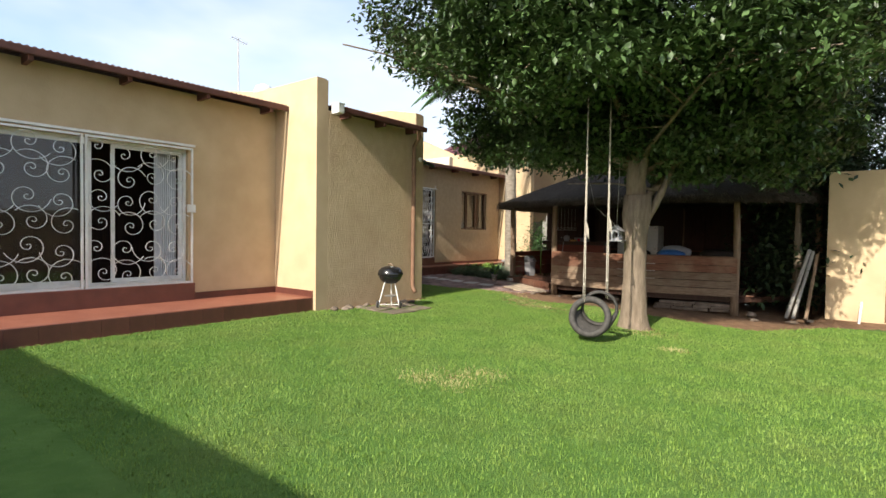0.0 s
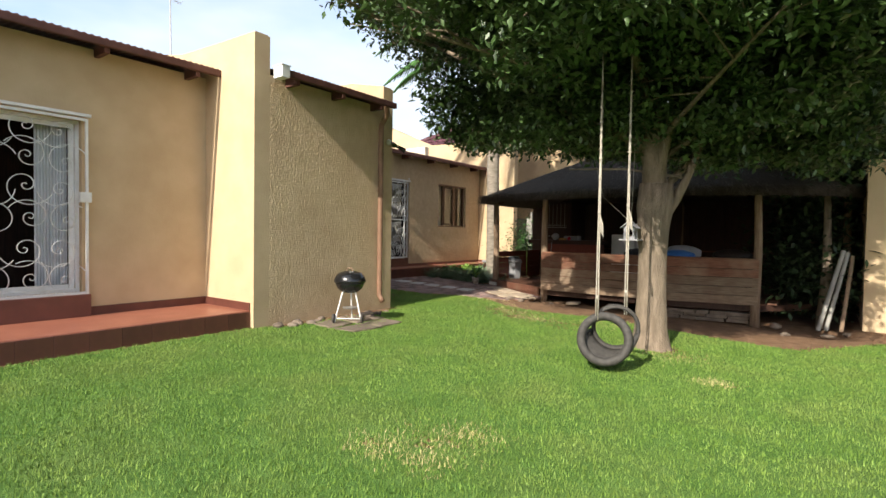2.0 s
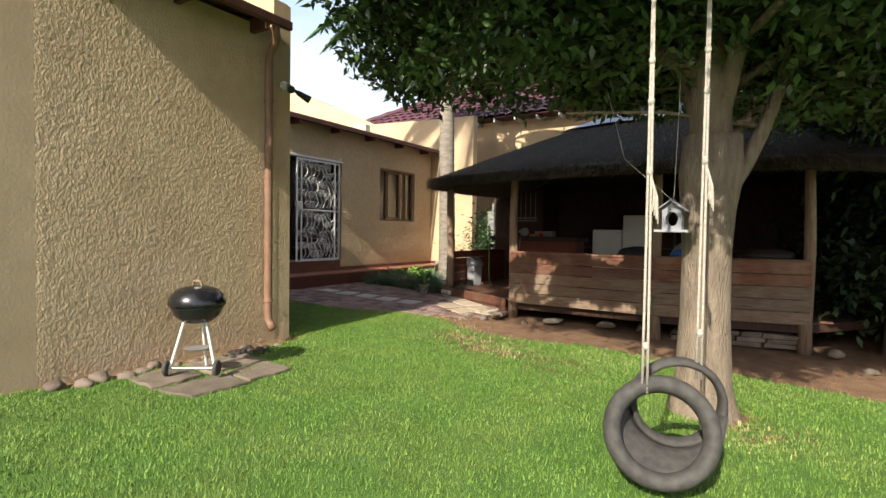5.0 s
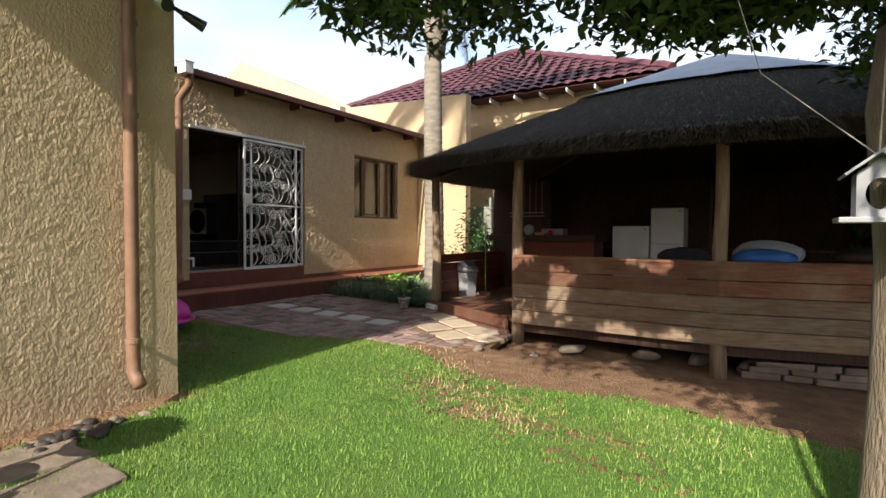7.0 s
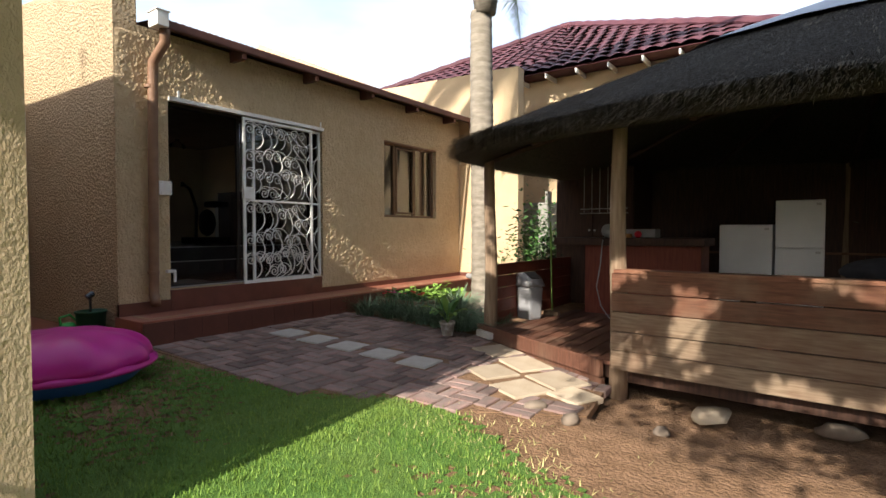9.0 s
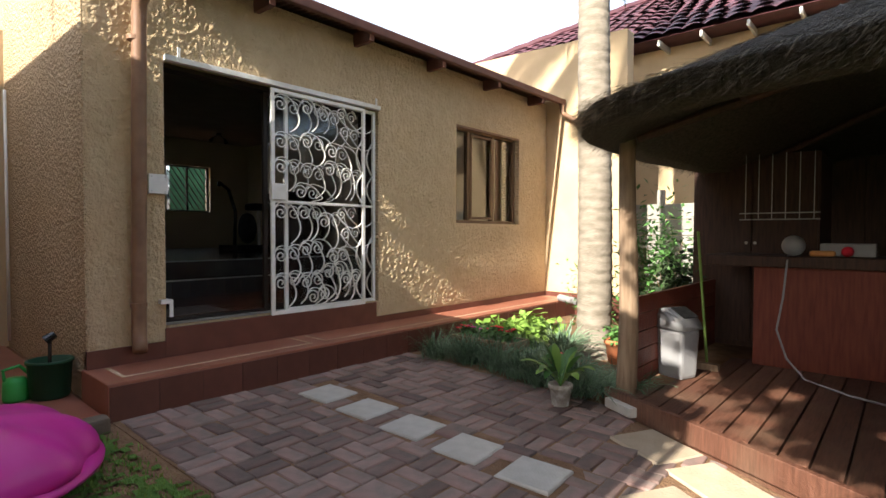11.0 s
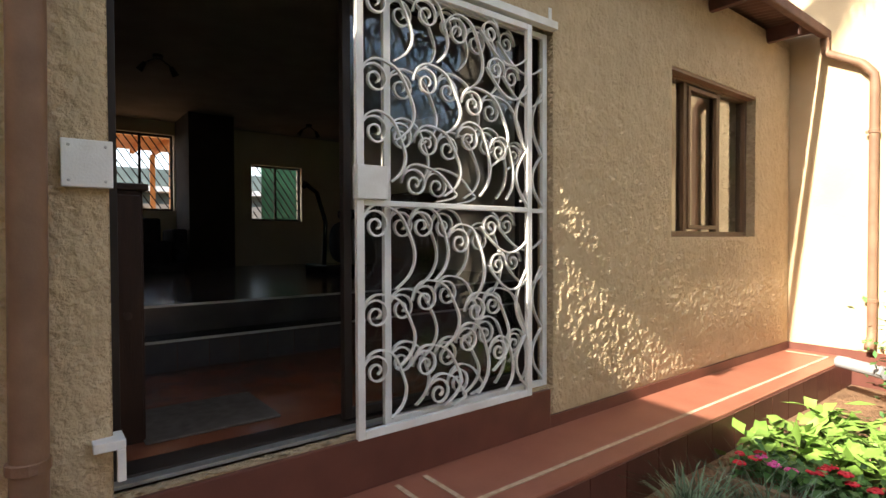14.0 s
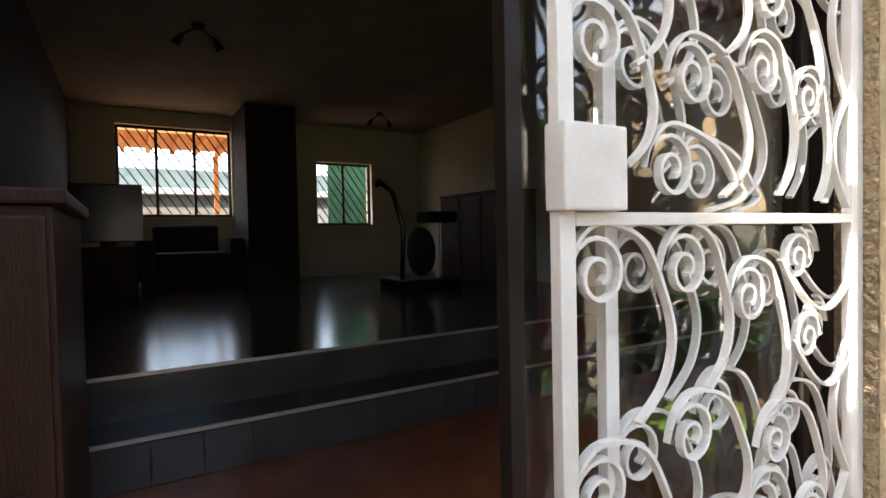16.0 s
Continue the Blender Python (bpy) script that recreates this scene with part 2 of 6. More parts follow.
def tube(bm, pts, radii, n=10, flat=None):
    """A tube along points; flat: (half width, half depth) of a flat bar in place of a round one, its depth along `up`."""
    pts = [Vector(p) for p in pts]
    rings = []
    side = None
    for i, p in enumerate(pts):
        d = (pts[min(i + 1, len(pts) - 1)] - pts[max(i - 1, 0)]).normalized()
        if side is None:
            side = d.cross(Vector((0, 0, 1)) if abs(d.z) < 0.9 else Vector((1, 0, 0))).normalized()
        side = (side - d * side.dot(d)).normalized()
        up = d.cross(side)
        r = radii[i] if isinstance(radii, (list, tuple)) else radii
        rings.append([bm.verts.new(p + (side * math.cos(k / n * math.tau) + up * math.sin(k / n * math.tau)) * r) for k in range(n)])
    for a, b in zip(rings, rings[1:]):
        for k in range(n):
            bm.faces.new((a[k], a[(k + 1) % n], b[(k + 1) % n], b[k]))
    bm.faces.new(list(reversed(rings[0])))
    bm.faces.new(rings[-1])


def lathe(bm, profile, centre=(0, 0, 0), n=28):
    """Turns (radius, height) points about the upright axis through centre."""
    cx, cy, cz = centre
    rings = [[bm.verts.new((cx + r * math.cos(k / n * math.tau), cy + r * math.sin(k / n * math.tau), cz + h)) for k in range(n)] for r, h in profile]
    for a, b in zip(rings, rings[1:]):
        for k in range(n):
            bm.faces.new((a[k], a[(k + 1) % n], b[(k + 1) % n], b[k]))
    bm.faces.new(list(reversed(rings[0])))
    bm.faces.new(rings[-1])


def prism(bm, outline, z0, z1):
    lo, hi = [bm.verts.new((x, y, z0)) for x, y in outline], [bm.verts.new((x, y, z1)) for x, y in outline]
    bm.faces.new(list(reversed(lo)))
    bm.faces.new(hi)
    for i in range(len(outline)):
        j = (i + 1) % len(outline)
        bm.faces.new((lo[i], lo[j], hi[j], hi[i]))


def mesh_of(name, bm, mat, smooth=False):
    bmesh.ops.recalc_face_normals(bm, faces=bm.faces)
    me = bpy.data.meshes.new(name)
    bm.to_mesh(me)
    bm.free()
    me.materials.append(mat)
    if smooth:
        me.shade_smooth()
    return me


def part(name, bm, mat, parent, label="", smooth=False):
    ob = new(name, mesh_of(name, bm, mat, smooth))
    ob.parent = parent
    if parent is not None:
        ob.matrix_parent_inverse = parent.matrix_basis.inverted()
    if label:
        ob["label"] = label
    return ob


def thing(name, at, label, category, group=""):
    ob = new(name)
    ob.empty_display_size = 0.1
    ob.location = at
    return tagged(ob, label, category, group)


def solid(name, bm, mat, label="", category="", group="", kind="", smooth=False):
    return tagged(part(name, bm, mat, None, "", smooth), label, category, group, kind)


def structure(name, bm, mat, label="", smooth=False):
    return solid(name, bm, mat, label, "", "", "structure", smooth)


def piece(name, me, parent, m):
    ob = new(name, me)
    ob.parent = parent
    ob.matrix_parent_inverse = parent.matrix_basis.inverted()
    ob.matrix_basis = m
    return ob


def raw_mesh(name, verts, faces, mat):
    me = bpy.data.meshes.new(name)
    verts = np.asarray(verts, dtype=np.float32)
    faces = np.asarray(faces, dtype=np.int32)
    k = faces.shape[1]
    me.vertices.add(len(verts))
    me.vertices.foreach_set("co", verts.ravel())
    me.loops.add(faces.size)
    me.loops.foreach_set("vertex_index", faces.ravel())
    me.polygons.add(len(faces))
    me.polygons.foreach_set("loop_start", np.arange(0, faces.size, k, dtype=np.int32))
    me.polygons.foreach_set("loop_total", np.full(len(faces), k, dtype=np.int32))
    me.update(calc_edges=True)
    me.materials.append(mat)
    return me


def leaf_cards(rng, centres, length, width, droop=0.35):
    """Pointed leaves, each of two folded faces, one at every centre, turned at random."""
    n = len(centres)
    yaw = rng.uniform(0, math.tau, n)
    dip = rng.normal(-droop, 0.5, n)
    d = np.stack([np.cos(yaw) * np.cos(dip), np.sin(yaw) * np.cos(dip), np.sin(dip)], 1)
    s = np.cross(d, rng.normal(0, 0.35, (n, 3)) + [0, 0, 1])
    s /= np.linalg.norm(s, axis=1, keepdims=True)
    up = np.cross(s, d)
    ln = (length * rng.uniform(0.65, 1.3, n))[:, None]
    wd = (width * rng.uniform(0.7, 1.25, n))[:, None]
    a, b = centres, centres + d * ln
    m1 = centres + d * ln * 0.45 + s * wd / 2 + up * wd * 0.12
    m2 = centres + d * ln * 0.45 - s * wd / 2 + up * wd * 0.12
    verts = np.stack([a, m1, b, m2], 1).reshape(-1, 3)
    i = np.arange(n) * 4
    faces = np.stack([np.stack([i, i + 1, i + 2], 1), np.stack([i, i + 2, i + 3], 1)], 1).reshape(-1, 3)
    return verts, faces


def ground_z(x, y):
    """The garden rises gently towards the house."""
    t = (-x - 2.0) * 0.035
    return min(0.35, 0.03 + 0.5 * (t + math.sqrt(t * t + 0.0009)))


# ---- the ground ----
LAWN_EDGE = [(-7.2, -3.0), (-7.2, 6.3), (-7.0, 6.6), (-6.94, 8.4), (-7.0, 8.95), (-9.3, 9.0), (-9.9, 10.5), (-7.85, 10.65), (-7.4, 11.0), (-6.75, 11.1), (-5.95, 10.62), (-5.3, 10.5),
             (-4.3, 10.8), (-2.95, 10.55), (-1.5, 10.35), (-0.6, 11.6), (0.6, 12.3), (7.0, 12.3), (7.0, -3.0)]


def in_lawn(x, y):
    inside = np.zeros(np.shape(x), bool)
    for (x0, y0), (x1, y1) in zip(LAWN_EDGE, LAWN_EDGE[1:] + LAWN_EDGE[:1]):
        if y0 != y1:
            inside ^= ((y0 > y) != (y1 > y)) & (x < (x1 - x0) * (y - y0) / (y1 - y0) + x0)
    return inside


def bald(x, y):
    """How worn the lawn is: the bare streaks near the shelter and a dry patch."""
    w = 0
    for cx, cy, sx, sy, a in ((-5.6, 10.2, 0.8, 0.35, 0.9), (-4.7, 9.85, 0.7, 0.14, 0.85), (-4.3, 9.5, 0.5, 0.12, 0.7), (-5.3, 9.75, 0.4, 0.12, 0.7), (-3.3, 5.0, 0.35, 0.2, 0.35),
                              (-3.6, 4.7, 0.25, 0.15, 0.25), (-2.0, 8.0, 0.2, 0.12, 0.4), (-8.45, 9.7, 0.7, 0.55, 0.9), (-9.2, 10.4, 0.6, 0.3, 0.7), (-2.7, 9.0, 0.4, 0.3, 0.5)):
        w = w + a * np.exp(-((x - cx) / sx) ** 2 - ((y - cy) / sy) ** 2)
    return w


def build_ground():
    near = np.concatenate([[-220, -60, -25], np.arange(-14, 8.01, 0.2), [20, 60, 220]])
    far = np.concatenate([[-220, -60, -20], np.arange(-4, 20.01, 0.2), [30, 60, 220]])
    zs = [ground_z(x, y) + (0.012 * min(0.0, noise.noise((x * 1.1, y * 1.1, 0))) if -14 <= x <= 8 and -4 <= y <= 20 else 0) - (0.09 if y > 11.7 and -6.6 < x < -1 else 0) for y in far for x in near]
    xx, yy = np.meshgrid(near, far)
    verts = np.stack([xx.ravel(), yy.ravel(), np.array(zs)], 1)
    w = len(near)
    i = (np.arange(len(far) - 1)[:, None] * w + np.arange(w - 1)[None, :]).ravel()
    me = raw_mesh("ground", verts, np.stack([i, i + 1, i + w + 1, i + w], 1), soil)
    me.shade_smooth()
    return tagged(new("ground", me), "bare reddish garden soil under the lawn", "ground", kind="structure")


build_ground()


def build_grass():
    rng = np.random.default_rng(3)
    out = []
    for count, x0, x1, y0, y1 in ((560000, -7.3, 1.5, 2.0, 11.7), (45000, -10.0, -7.0, 8.9, 11.0), (40000, 1.5, 5.0, 2.0, 12.3), (16000, -7.2, 3, -3.0, 2.0)):
        out.append(np.stack([rng.uniform(x0, x1, count), rng.uniform(y0, y1, count)], 1))
    p = np.concatenate(out)
    jx, jy = p[:, 0] + rng.normal(0, 0.05, len(p)), p[:, 1] + rng.normal(0, 0.05, len(p))
    keep = in_lawn(jx, jy) & (rng.uniform(0, 1, len(p)) > bald(jx, jy)) & (np.hypot(p[:, 0] + 2.95, p[:, 1] - 9.2) > 0.24)
    p = p[keep]
    n = len(p)
    z = np.array([ground_z(x, y) for x, y in p]) - 0.008
    yaw, lean = rng.uniform(0, math.tau, n), np.abs(rng.normal(0.55, 0.3, n))
    h = rng.uniform(0.022, 0.05, n)
    d = np.stack([np.cos(yaw) * np.sin(lean), np.sin(yaw) * np.sin(lean), np.cos(lean)], 1) * h[:, None]
    s = np.stack([-np.sin(yaw), np.cos(yaw), np.zeros(n)], 1) * rng.uniform(0.003, 0.0065, n)[:, None]
    base = np.column_stack([p, z])
    verts = np.stack([base - s, base + s, base + d], 1).reshape(-1, 3)
    me = raw_mesh("lawn", verts, np.arange(n * 3).reshape(-1, 3), grass)
    tagged(new("lawn", me), "short green lawn with a few dry worn patches", "lawn", kind="stuff")
    # matted growth close to the ground
    near = np.arange(-10.2, 5.01, 0.04)
    far = np.arange(-3.0, 12.4, 0.04)
    xx, yy = np.meshgrid(near, far)
    w = len(near)
    zz = np.array([ground_z(a, b) for a, b in zip(xx.ravel(), yy.ravel())]) + 0.006 + rng.uniform(-0.004, 0.006, xx.size)
    i = (np.arange(len(far) - 1)[:, None] * w + np.arange(w - 1)[None, :]).ravel()
    cx, cy = xx.ravel()[i] + rng.normal(0, 0.05, len(i)), yy.ravel()[i] + rng.normal(0, 0.05, len(i))
    ok = in_lawn(cx, cy) & (rng.uniform(0, 1, len(i)) > bald(cx, cy) * 0.9 - 0.1) & (np.hypot(cx + 2.95, cy - 9.2) > 0.3)
    i = i[ok]
    me = raw_mesh("lawn_mat", np.stack([xx.ravel(), yy.ravel(), zz], 1), np.stack([i, i + 1, i + w + 1, i + w], 1), thatchgrass)
    me.shade_smooth()
    tagged(new("lawn_mat", me), "matted green turf under the lawn blades", "lawn", kind="stuff")


def build_dry_grass():
    """Straw-coloured blades in the worn patches."""
    rng = np.random.default_rng(9)
    spots = ((-3.14, 4.73, 0.10), (-3.16, 5.28, 0.14), (-3.52, 4.69, 0.12), (-3.3, 5.0, 0.2), (-2.06, 7.96, 0.10), (-2.7, 8.8, 0.2), (-5.0, 9.9, 0.25), (-5.6, 10.3, 0.25),
             (-3.9, 10.3, 0.3), (-6.4, 10.8, 0.3))
    p = np.concatenate([rng.normal(0, 1, (int(850 * (0.3 + r)), 2)) * [r, r * 0.8] + [x, y] for x, y, r in spots])
    n = len(p)
    z = np.array([ground_z(x, y) for x, y in p]) - 0.004
    yaw, lean = rng.uniform(0, math.tau, n), np.abs(rng.normal(0.9, 0.3, n))
    d = np.stack([np.cos(yaw) * np.sin(lean), np.sin(yaw) * np.sin(lean), np.cos(lean)], 1) * rng.uniform(0.03, 0.06, n)[:, None]
    s = np.stack([-np.sin(yaw), np.cos(yaw), np.zeros(n)], 1) * rng.uniform(0.003, 0.006, n)[:, None]
    base = np.column_stack([p, z])
    me = raw_mesh("dry_grass", np.stack([base - s, base + s, base + d], 1).reshape(-1, 3), np.arange(n * 3).reshape(-1, 3), drygrass)
    tagged(new("dry_grass", me), "dry straw-coloured grass in the worn patches", "grass", kind="stuff")


drygrass = material("dry_blade", (0.34, 0.30, 0.12), (0.46, 0.40, 0.19), 4.0, 0.8, vary=0.25)
build_dry_grass()
thatchgrass = material("turf_mat", (0.075, 0.165, 0.025), (0.11, 0.215, 0.04), 4.0, 0.9, 1.0, 160, stain=(0.17, 0.2, 0.05), stain_amount=0.4, stain_scale=1.3, distance=0.02)
build_grass()

# ---- the house ----
XA, XP, XB = -8.32, -7.17, -10.59


def wall_with_openings(name, mat, axis, at, thick, a0, a1, z0, z1, openings, label=""):
    """A wall at right angles to axis, its front at `at` and its back `thick` behind; openings: (from, to, sill, head)."""
    bm = bmesh.new()
    us = sorted({a0, a1, *(v for o in openings for v in o[:2])})
    zs = sorted({z0, z1, *(v for o in openings for v in o[2:])})
    near = {(i, j): None for i in range(len(us)) for j in range(len(zs))}
    corner = [dict(near), dict(near)]

    def vert(side, i, j):
        if corner[side][i, j] is None:
            w = at - thick * side
            corner[side][i, j] = bm.verts.new((w, us[i], zs[j]) if axis == "x" else (us[i], w, zs[j]))
        return corner[side][i, j]

    def full(i, j):
        if not (0 <= i < len(us) - 1 and 0 <= j < len(zs) - 1):
            return False
        u, z = (us[i] + us[i + 1]) / 2, (zs[j] + zs[j + 1]) / 2
        return not any(o[0] < u < o[1] and o[2] < z < o[3] for o in openings)
    for i in range(len(us) - 1):
        for j in range(len(zs) - 1):
            if full(i, j):
                ring = [(i, j), (i + 1, j), (i + 1, j + 1), (i, j + 1)]
                for side in (0, 1):
                    bm.faces.new([vert(side, *k) for k in ring])
                for (p, q), (di, dj) in zip(zip(ring, ring[1:] + ring[:1]), ((0, -1), (1, 0), (0, 1), (-1, 0))):
                    if not full(i + di, j + dj):
                        bm.faces.new((vert(0, *p), vert(0, *q), vert(1, *q), vert(1, *p)))
    return structure(name, bm, mat, label)


def rough_coat(x, y0, y1, z0, z1, openings, cell, deep, grain, mat):
    """A coat of thrown plaster on a wall face: ridges and grains in relief, flush round its edges and openings."""
    ny, nz = int((y1 - y0) / cell), int((z1 - z0) / cell)
    ys, zs = np.linspace(y0, y1, ny + 1), np.linspace(z0, z1, nz + 1)
    verts = []
    for z in zs:
        for y in ys:
            a = noise.noise((y * grain, z * grain * 0.8, 1.0 + x))
            b = noise.noise((y * grain * 2.3, z * grain * 2.1, 5.0))
            edge = min(y - y0, y1 - y, z - z0, z1 - z, *(max(o[0] - y, y - o[1], o[2] - z, z - o[3]) for o in openings), 0.03) / 0.03
            verts.append((x + 0.002 + deep * max(0.0, edge) * (0.35 + 0.75 * max(-0.45, a) + 0.4 * b), y, z))
    cy, cz = (ys[1:] + ys[:-1]) / 2, (zs[1:] + zs[:-1]) / 2
    faces = []
    for j in range(nz):
        for i in range(ny):
            if not any(o[0] < cy[i] < o[1] and o[2] < cz[j] < o[3] for o in openings):
                k = j * (ny + 1) + i
                faces.append((k, k + 1, k + ny + 2, k + ny + 1))
    me = raw_mesh("wall_coat", verts, faces, mat)
    me.shade_smooth()
    return tagged(new("wall_coat", me), "rough tan thrown plaster coat", "wall", kind="structure")


def gable(name, mat, y0, y1, tops, z0):
    """An upright wall across the roof, its top edge through (x, z) points."""
    bm = bmesh.new()
    prof = [(tops[0][0], z0)] + list(tops) + [(tops[-1][0], z0)]
    a, b = [bm.verts.new((x, y0, z)) for x, z in prof], [bm.verts.new((x, y1, z)) for x, z in prof]
    bm.faces.new(a)
    bm.faces.new(list(reversed(b)))
    for i in range(len(prof)):
        j = (i + 1) % len(prof)
        bm.faces.new((a[i], a[j], b[j], b[i]))
    bmesh.ops.bevel(bm, geom=[e for e in bm.edges if all(v.co.z > z0 + 0.1 for v in e.verts)], offset=0.02, segments=2, affect="EDGES")
    return structure(name, bm, mat, "tan plastered parapet wall")


wall_with_openings("wall_veranda", plaster, "x", XA, 0.25, -3.0, 6.25, 0.0, 3.60, [(1.92, 4.72, 0.72, 2.74)], "smooth tan plastered house wall")
wall_with_openings("wall_projection", roughcast, "x", XP, 0.25, 6.48, 8.65, 0.0, 3.52, [], "rough tan plastered wall of the projecting room")
gable("wall_parapet_1", plaster, 6.25, 6.48, [(XP, 4.03), (-8.95, 4.03), (-11.5, 4.5), (-13.4, 4.7)], 0.0)
gable("wall_parapet_2", roughcast, 8.65, 8.88, [(XP, 3.88), (-7.9, 4.03), (-10.4, 4.17), (-13.4, 4.24)], 0.0)
gable("wall_parapet_3", coarsecast, 10.62, 10.85, [(XB + 0.045, 3.9), (-12, 4.2), (-18.2, 4.9)], 0.0)
wall_with_openings("wall_courtyard", coarsecast, "x", XB + 0.045, 0.305, 10.85, 16.9, 0.0, 3.58, [(11.16, 13.36, 0.80, 2.88), (14.675, 16.12, 1.67, 2.93)], "rough tan plastered wall around the glass door and window")
gable("wall_end", plaster, 16.9, 17.12, [(-9.25, 4.46), (-12.6, 4.52), (-16.9, 6.4), (-17.6, 6.0), (-18.2, 5.2)], 0.0)
rough_coat(XB + 0.045, 10.63, 16.895, 0.632, 3.5, [(11.16, 13.36, 0.6, 2.88), (14.675, 16.12, 1.67, 2.93)], 0.0105, 0.0115, 40, thrown)
rough_coat(XP, 6.485, 8.70, 0.1, 3.42, [(0, 0.1, 0, 0.1)], 0.0125, 0.0034, 40, roughcast)
wall_with_openings("wall_passage", plaster, "x", -13.2, 0.2, 8.88, 10.62, 0.0, 3.6, [])
wall_with_openings("wall_back_house", plaster, "x", -18.2, 0.25, -3.0, 10.62, 0.0, 3.6, [])


def corrugated(name, x_low, z_low, x_high, z_high, y0, y1, label):
    """Corrugated sheets, their waves along the eave."""
    bm = bmesh.new()
    n = int((y1 - y0) / 0.0127)
    rows = []
    for dz in (0.0, 0.012):
        for x, z in ((x_low, z_low), (x_high, z_high)):
            rows.append([bm.verts.new((x, y0 + (y1 - y0) * k / n, z + dz + 0.009 * math.sin(math.tau * k / 6))) for k in range(n + 1)])
    lo0, hi0, lo1, hi1 = rows
    for k in range(n):
        bm.faces.new((lo0[k], lo0[k + 1], hi0[k + 1], hi0[k]))
        bm.faces.new((lo1[k], hi1[k], hi1[k + 1], lo1[k + 1]))
        bm.faces.new((lo0[k], lo1[k], lo1[k + 1], lo0[k + 1]))
    return structure(name, bm, sheet, label)


def eave(x_wall, x_edge, z, y0, y1, slope, depth, gaps, first=0.25):
    """A roof of sheets over rafters that stick out under the eave, with a gutter board."""
    corrugated("roof", x_edge, z, x_wall - depth, z + slope * (depth + x_edge - x_wall), y0, y1, "dark corrugated roof sheets")
    bm = bmesh.new()
    box(bm, x_edge + 0.015, x_edge + 0.075, y0, y1, z - 0.10, z - 0.012, 0.012)
    structure("gutter", bm, maroon, "dark maroon gutter under the roof edge")
    for k in range(int((y1 - y0 - first) / gaps) + 1):
        y = y0 + first + gaps * k
        bm = bmesh.new()
        box(bm, x_wall - 0.3, x_edge - 0.01, y - 0.028, y + 0.028, z - 0.15, z - 0.02, 0.004)
        structure("rafter", bm, maroon)


eave(XA, -8.0, 3.66, -3.0, 6.25, 0.10, 5.0, 1.09)
eave(XP, -6.92, 3.56, 6.50, 8.62, 0.12, 5.0, 0.81)
eave(XB, -10.27, 3.61, 10.95, 16.88, 0.12, 7.5, 1.105, 0.99)


def gutter_end(x, y, z):
    t = thing("gutter_end_box", (x, y, z), "white metal gutter end box under the roof edge", "gutter")
    bm = bmesh.new()
    box(bm, x - 0.10, x + 0.08, y - 0.06, y + 0.06, z - 0.13, z + 0.02, 0.008)
    part("box", bm, whitepaint, t)
    bm = bmesh.new()
    box(bm, x - 0.11, x + 0.09, y - 0.07, y + 0.07, z + 0.02, z + 0.03)
    part("rim", bm, whitepaint, t)
    return t


gutter_end(-6.90, 6.47, 3.56)
gutter_end(-10.22, 10.92, 3.63)

# veranda
bm = bmesh.new()
box(bm, XA, -7.24, -3.0, 6.25, 0.0, 0.44, 0.015)
structure("floor_veranda", bm, redfloor, "red polished veranda floor")
bm = bmesh.new()
box(bm, XA, XA + 0.02, -3.0, 1.92, 0.44, 0.54)
box(bm, XA, XA + 0.02, 4.72, 6.25, 0.44, 0.54)
box(bm, XA, XP - 0.07, 6.232, 6.25, 0.44, 0.54)
box(bm, XA, XA + 0.10, 1.9, 4.78, 0.44, 0.70, 0.008)
structure("baseboard", bm, redtile, "dark red painted plinth")
# ledge along the courtyard wall
LEDGE = 0.56
bm = bmesh.new()
box(bm, XB, -10.02, 10.60, 16.9, 0.0, LEDGE, 0.01)
structure("ledge", bm, redfloor, "red tiled ledge along the courtyard wall")
bm = bmesh.new()
box(bm, XB, XB + 0.062, 10.62, 11.15, LEDGE, 0.69)
box(bm, XB, XB + 0.062, 13.32, 16.9, LEDGE, 0.63)
box(bm, XB, -9.3, 16.882, 16.9, 0.2, 0.63)
box(bm, XB, XB + 0.066, 11.15, 13.32, LEDGE, 0.79, 0.006)
structure("baseboard", bm, redtile, "dark red tiled plinth")

# closing walls behind the start of the walk and along the far side of the garden
bm = bmesh.new()
box(bm, -18.2, 0.56, -2.75, -2.45, 0.0, 3.46)
structure("wall_south", bm, plaster)
bm = bmesh.new()
box(bm, 7.0, 7.25, -12, 13.2, 0.0, 2.2)
structure("wall_east", bm, plaster)
wall_with_openings("wall_outbuilding", plaster, "y", 12.9, -0.25, -0.75, 7.0, 0.0, 2.74, [(0.10, 0.95, 0.05, 2.1)], "tan plastered outbuilding wall")
bm = bmesh.new()
box(bm, -0.75, -0.5, 13.15, 20, 0.0, 2.74)
structure("wall_outbuilding_side", bm, plaster)

# ---- the room behind the glass door ----
FLOOR, UPPER = 0.80, 1.20
bm = bmesh.new()
box(bm, -12.62, XB - 0.0, 10.85, 16.9, 0.3, FLOOR)
structure("floor_lower", bm, innerfloor, "polished red tile floor inside the door")
bm = bmesh.new()
box(bm, -17.95, -12.62, 10.85, 16.9, 0.3, UPPER)
structure("floor_upper", bm, darktile, "dark shiny tiled floor of the raised room")
bm = bmesh.new()
box(bm, -12.62, -12.32, 10.85, 16.9, FLOOR, 1.0)
structure("stair", bm, darktile, "dark tiled step up to the raised floor")
bm = bmesh.new()
box(bm, -12.325, -12.312, 10.86, 16.2, 0.99, 1.006)
box(bm, -12.625, -12.612, 10.86, 16.2, 1.19, 1.206)
structure("trim", bm, steel, "metal nosing strips on the steps")
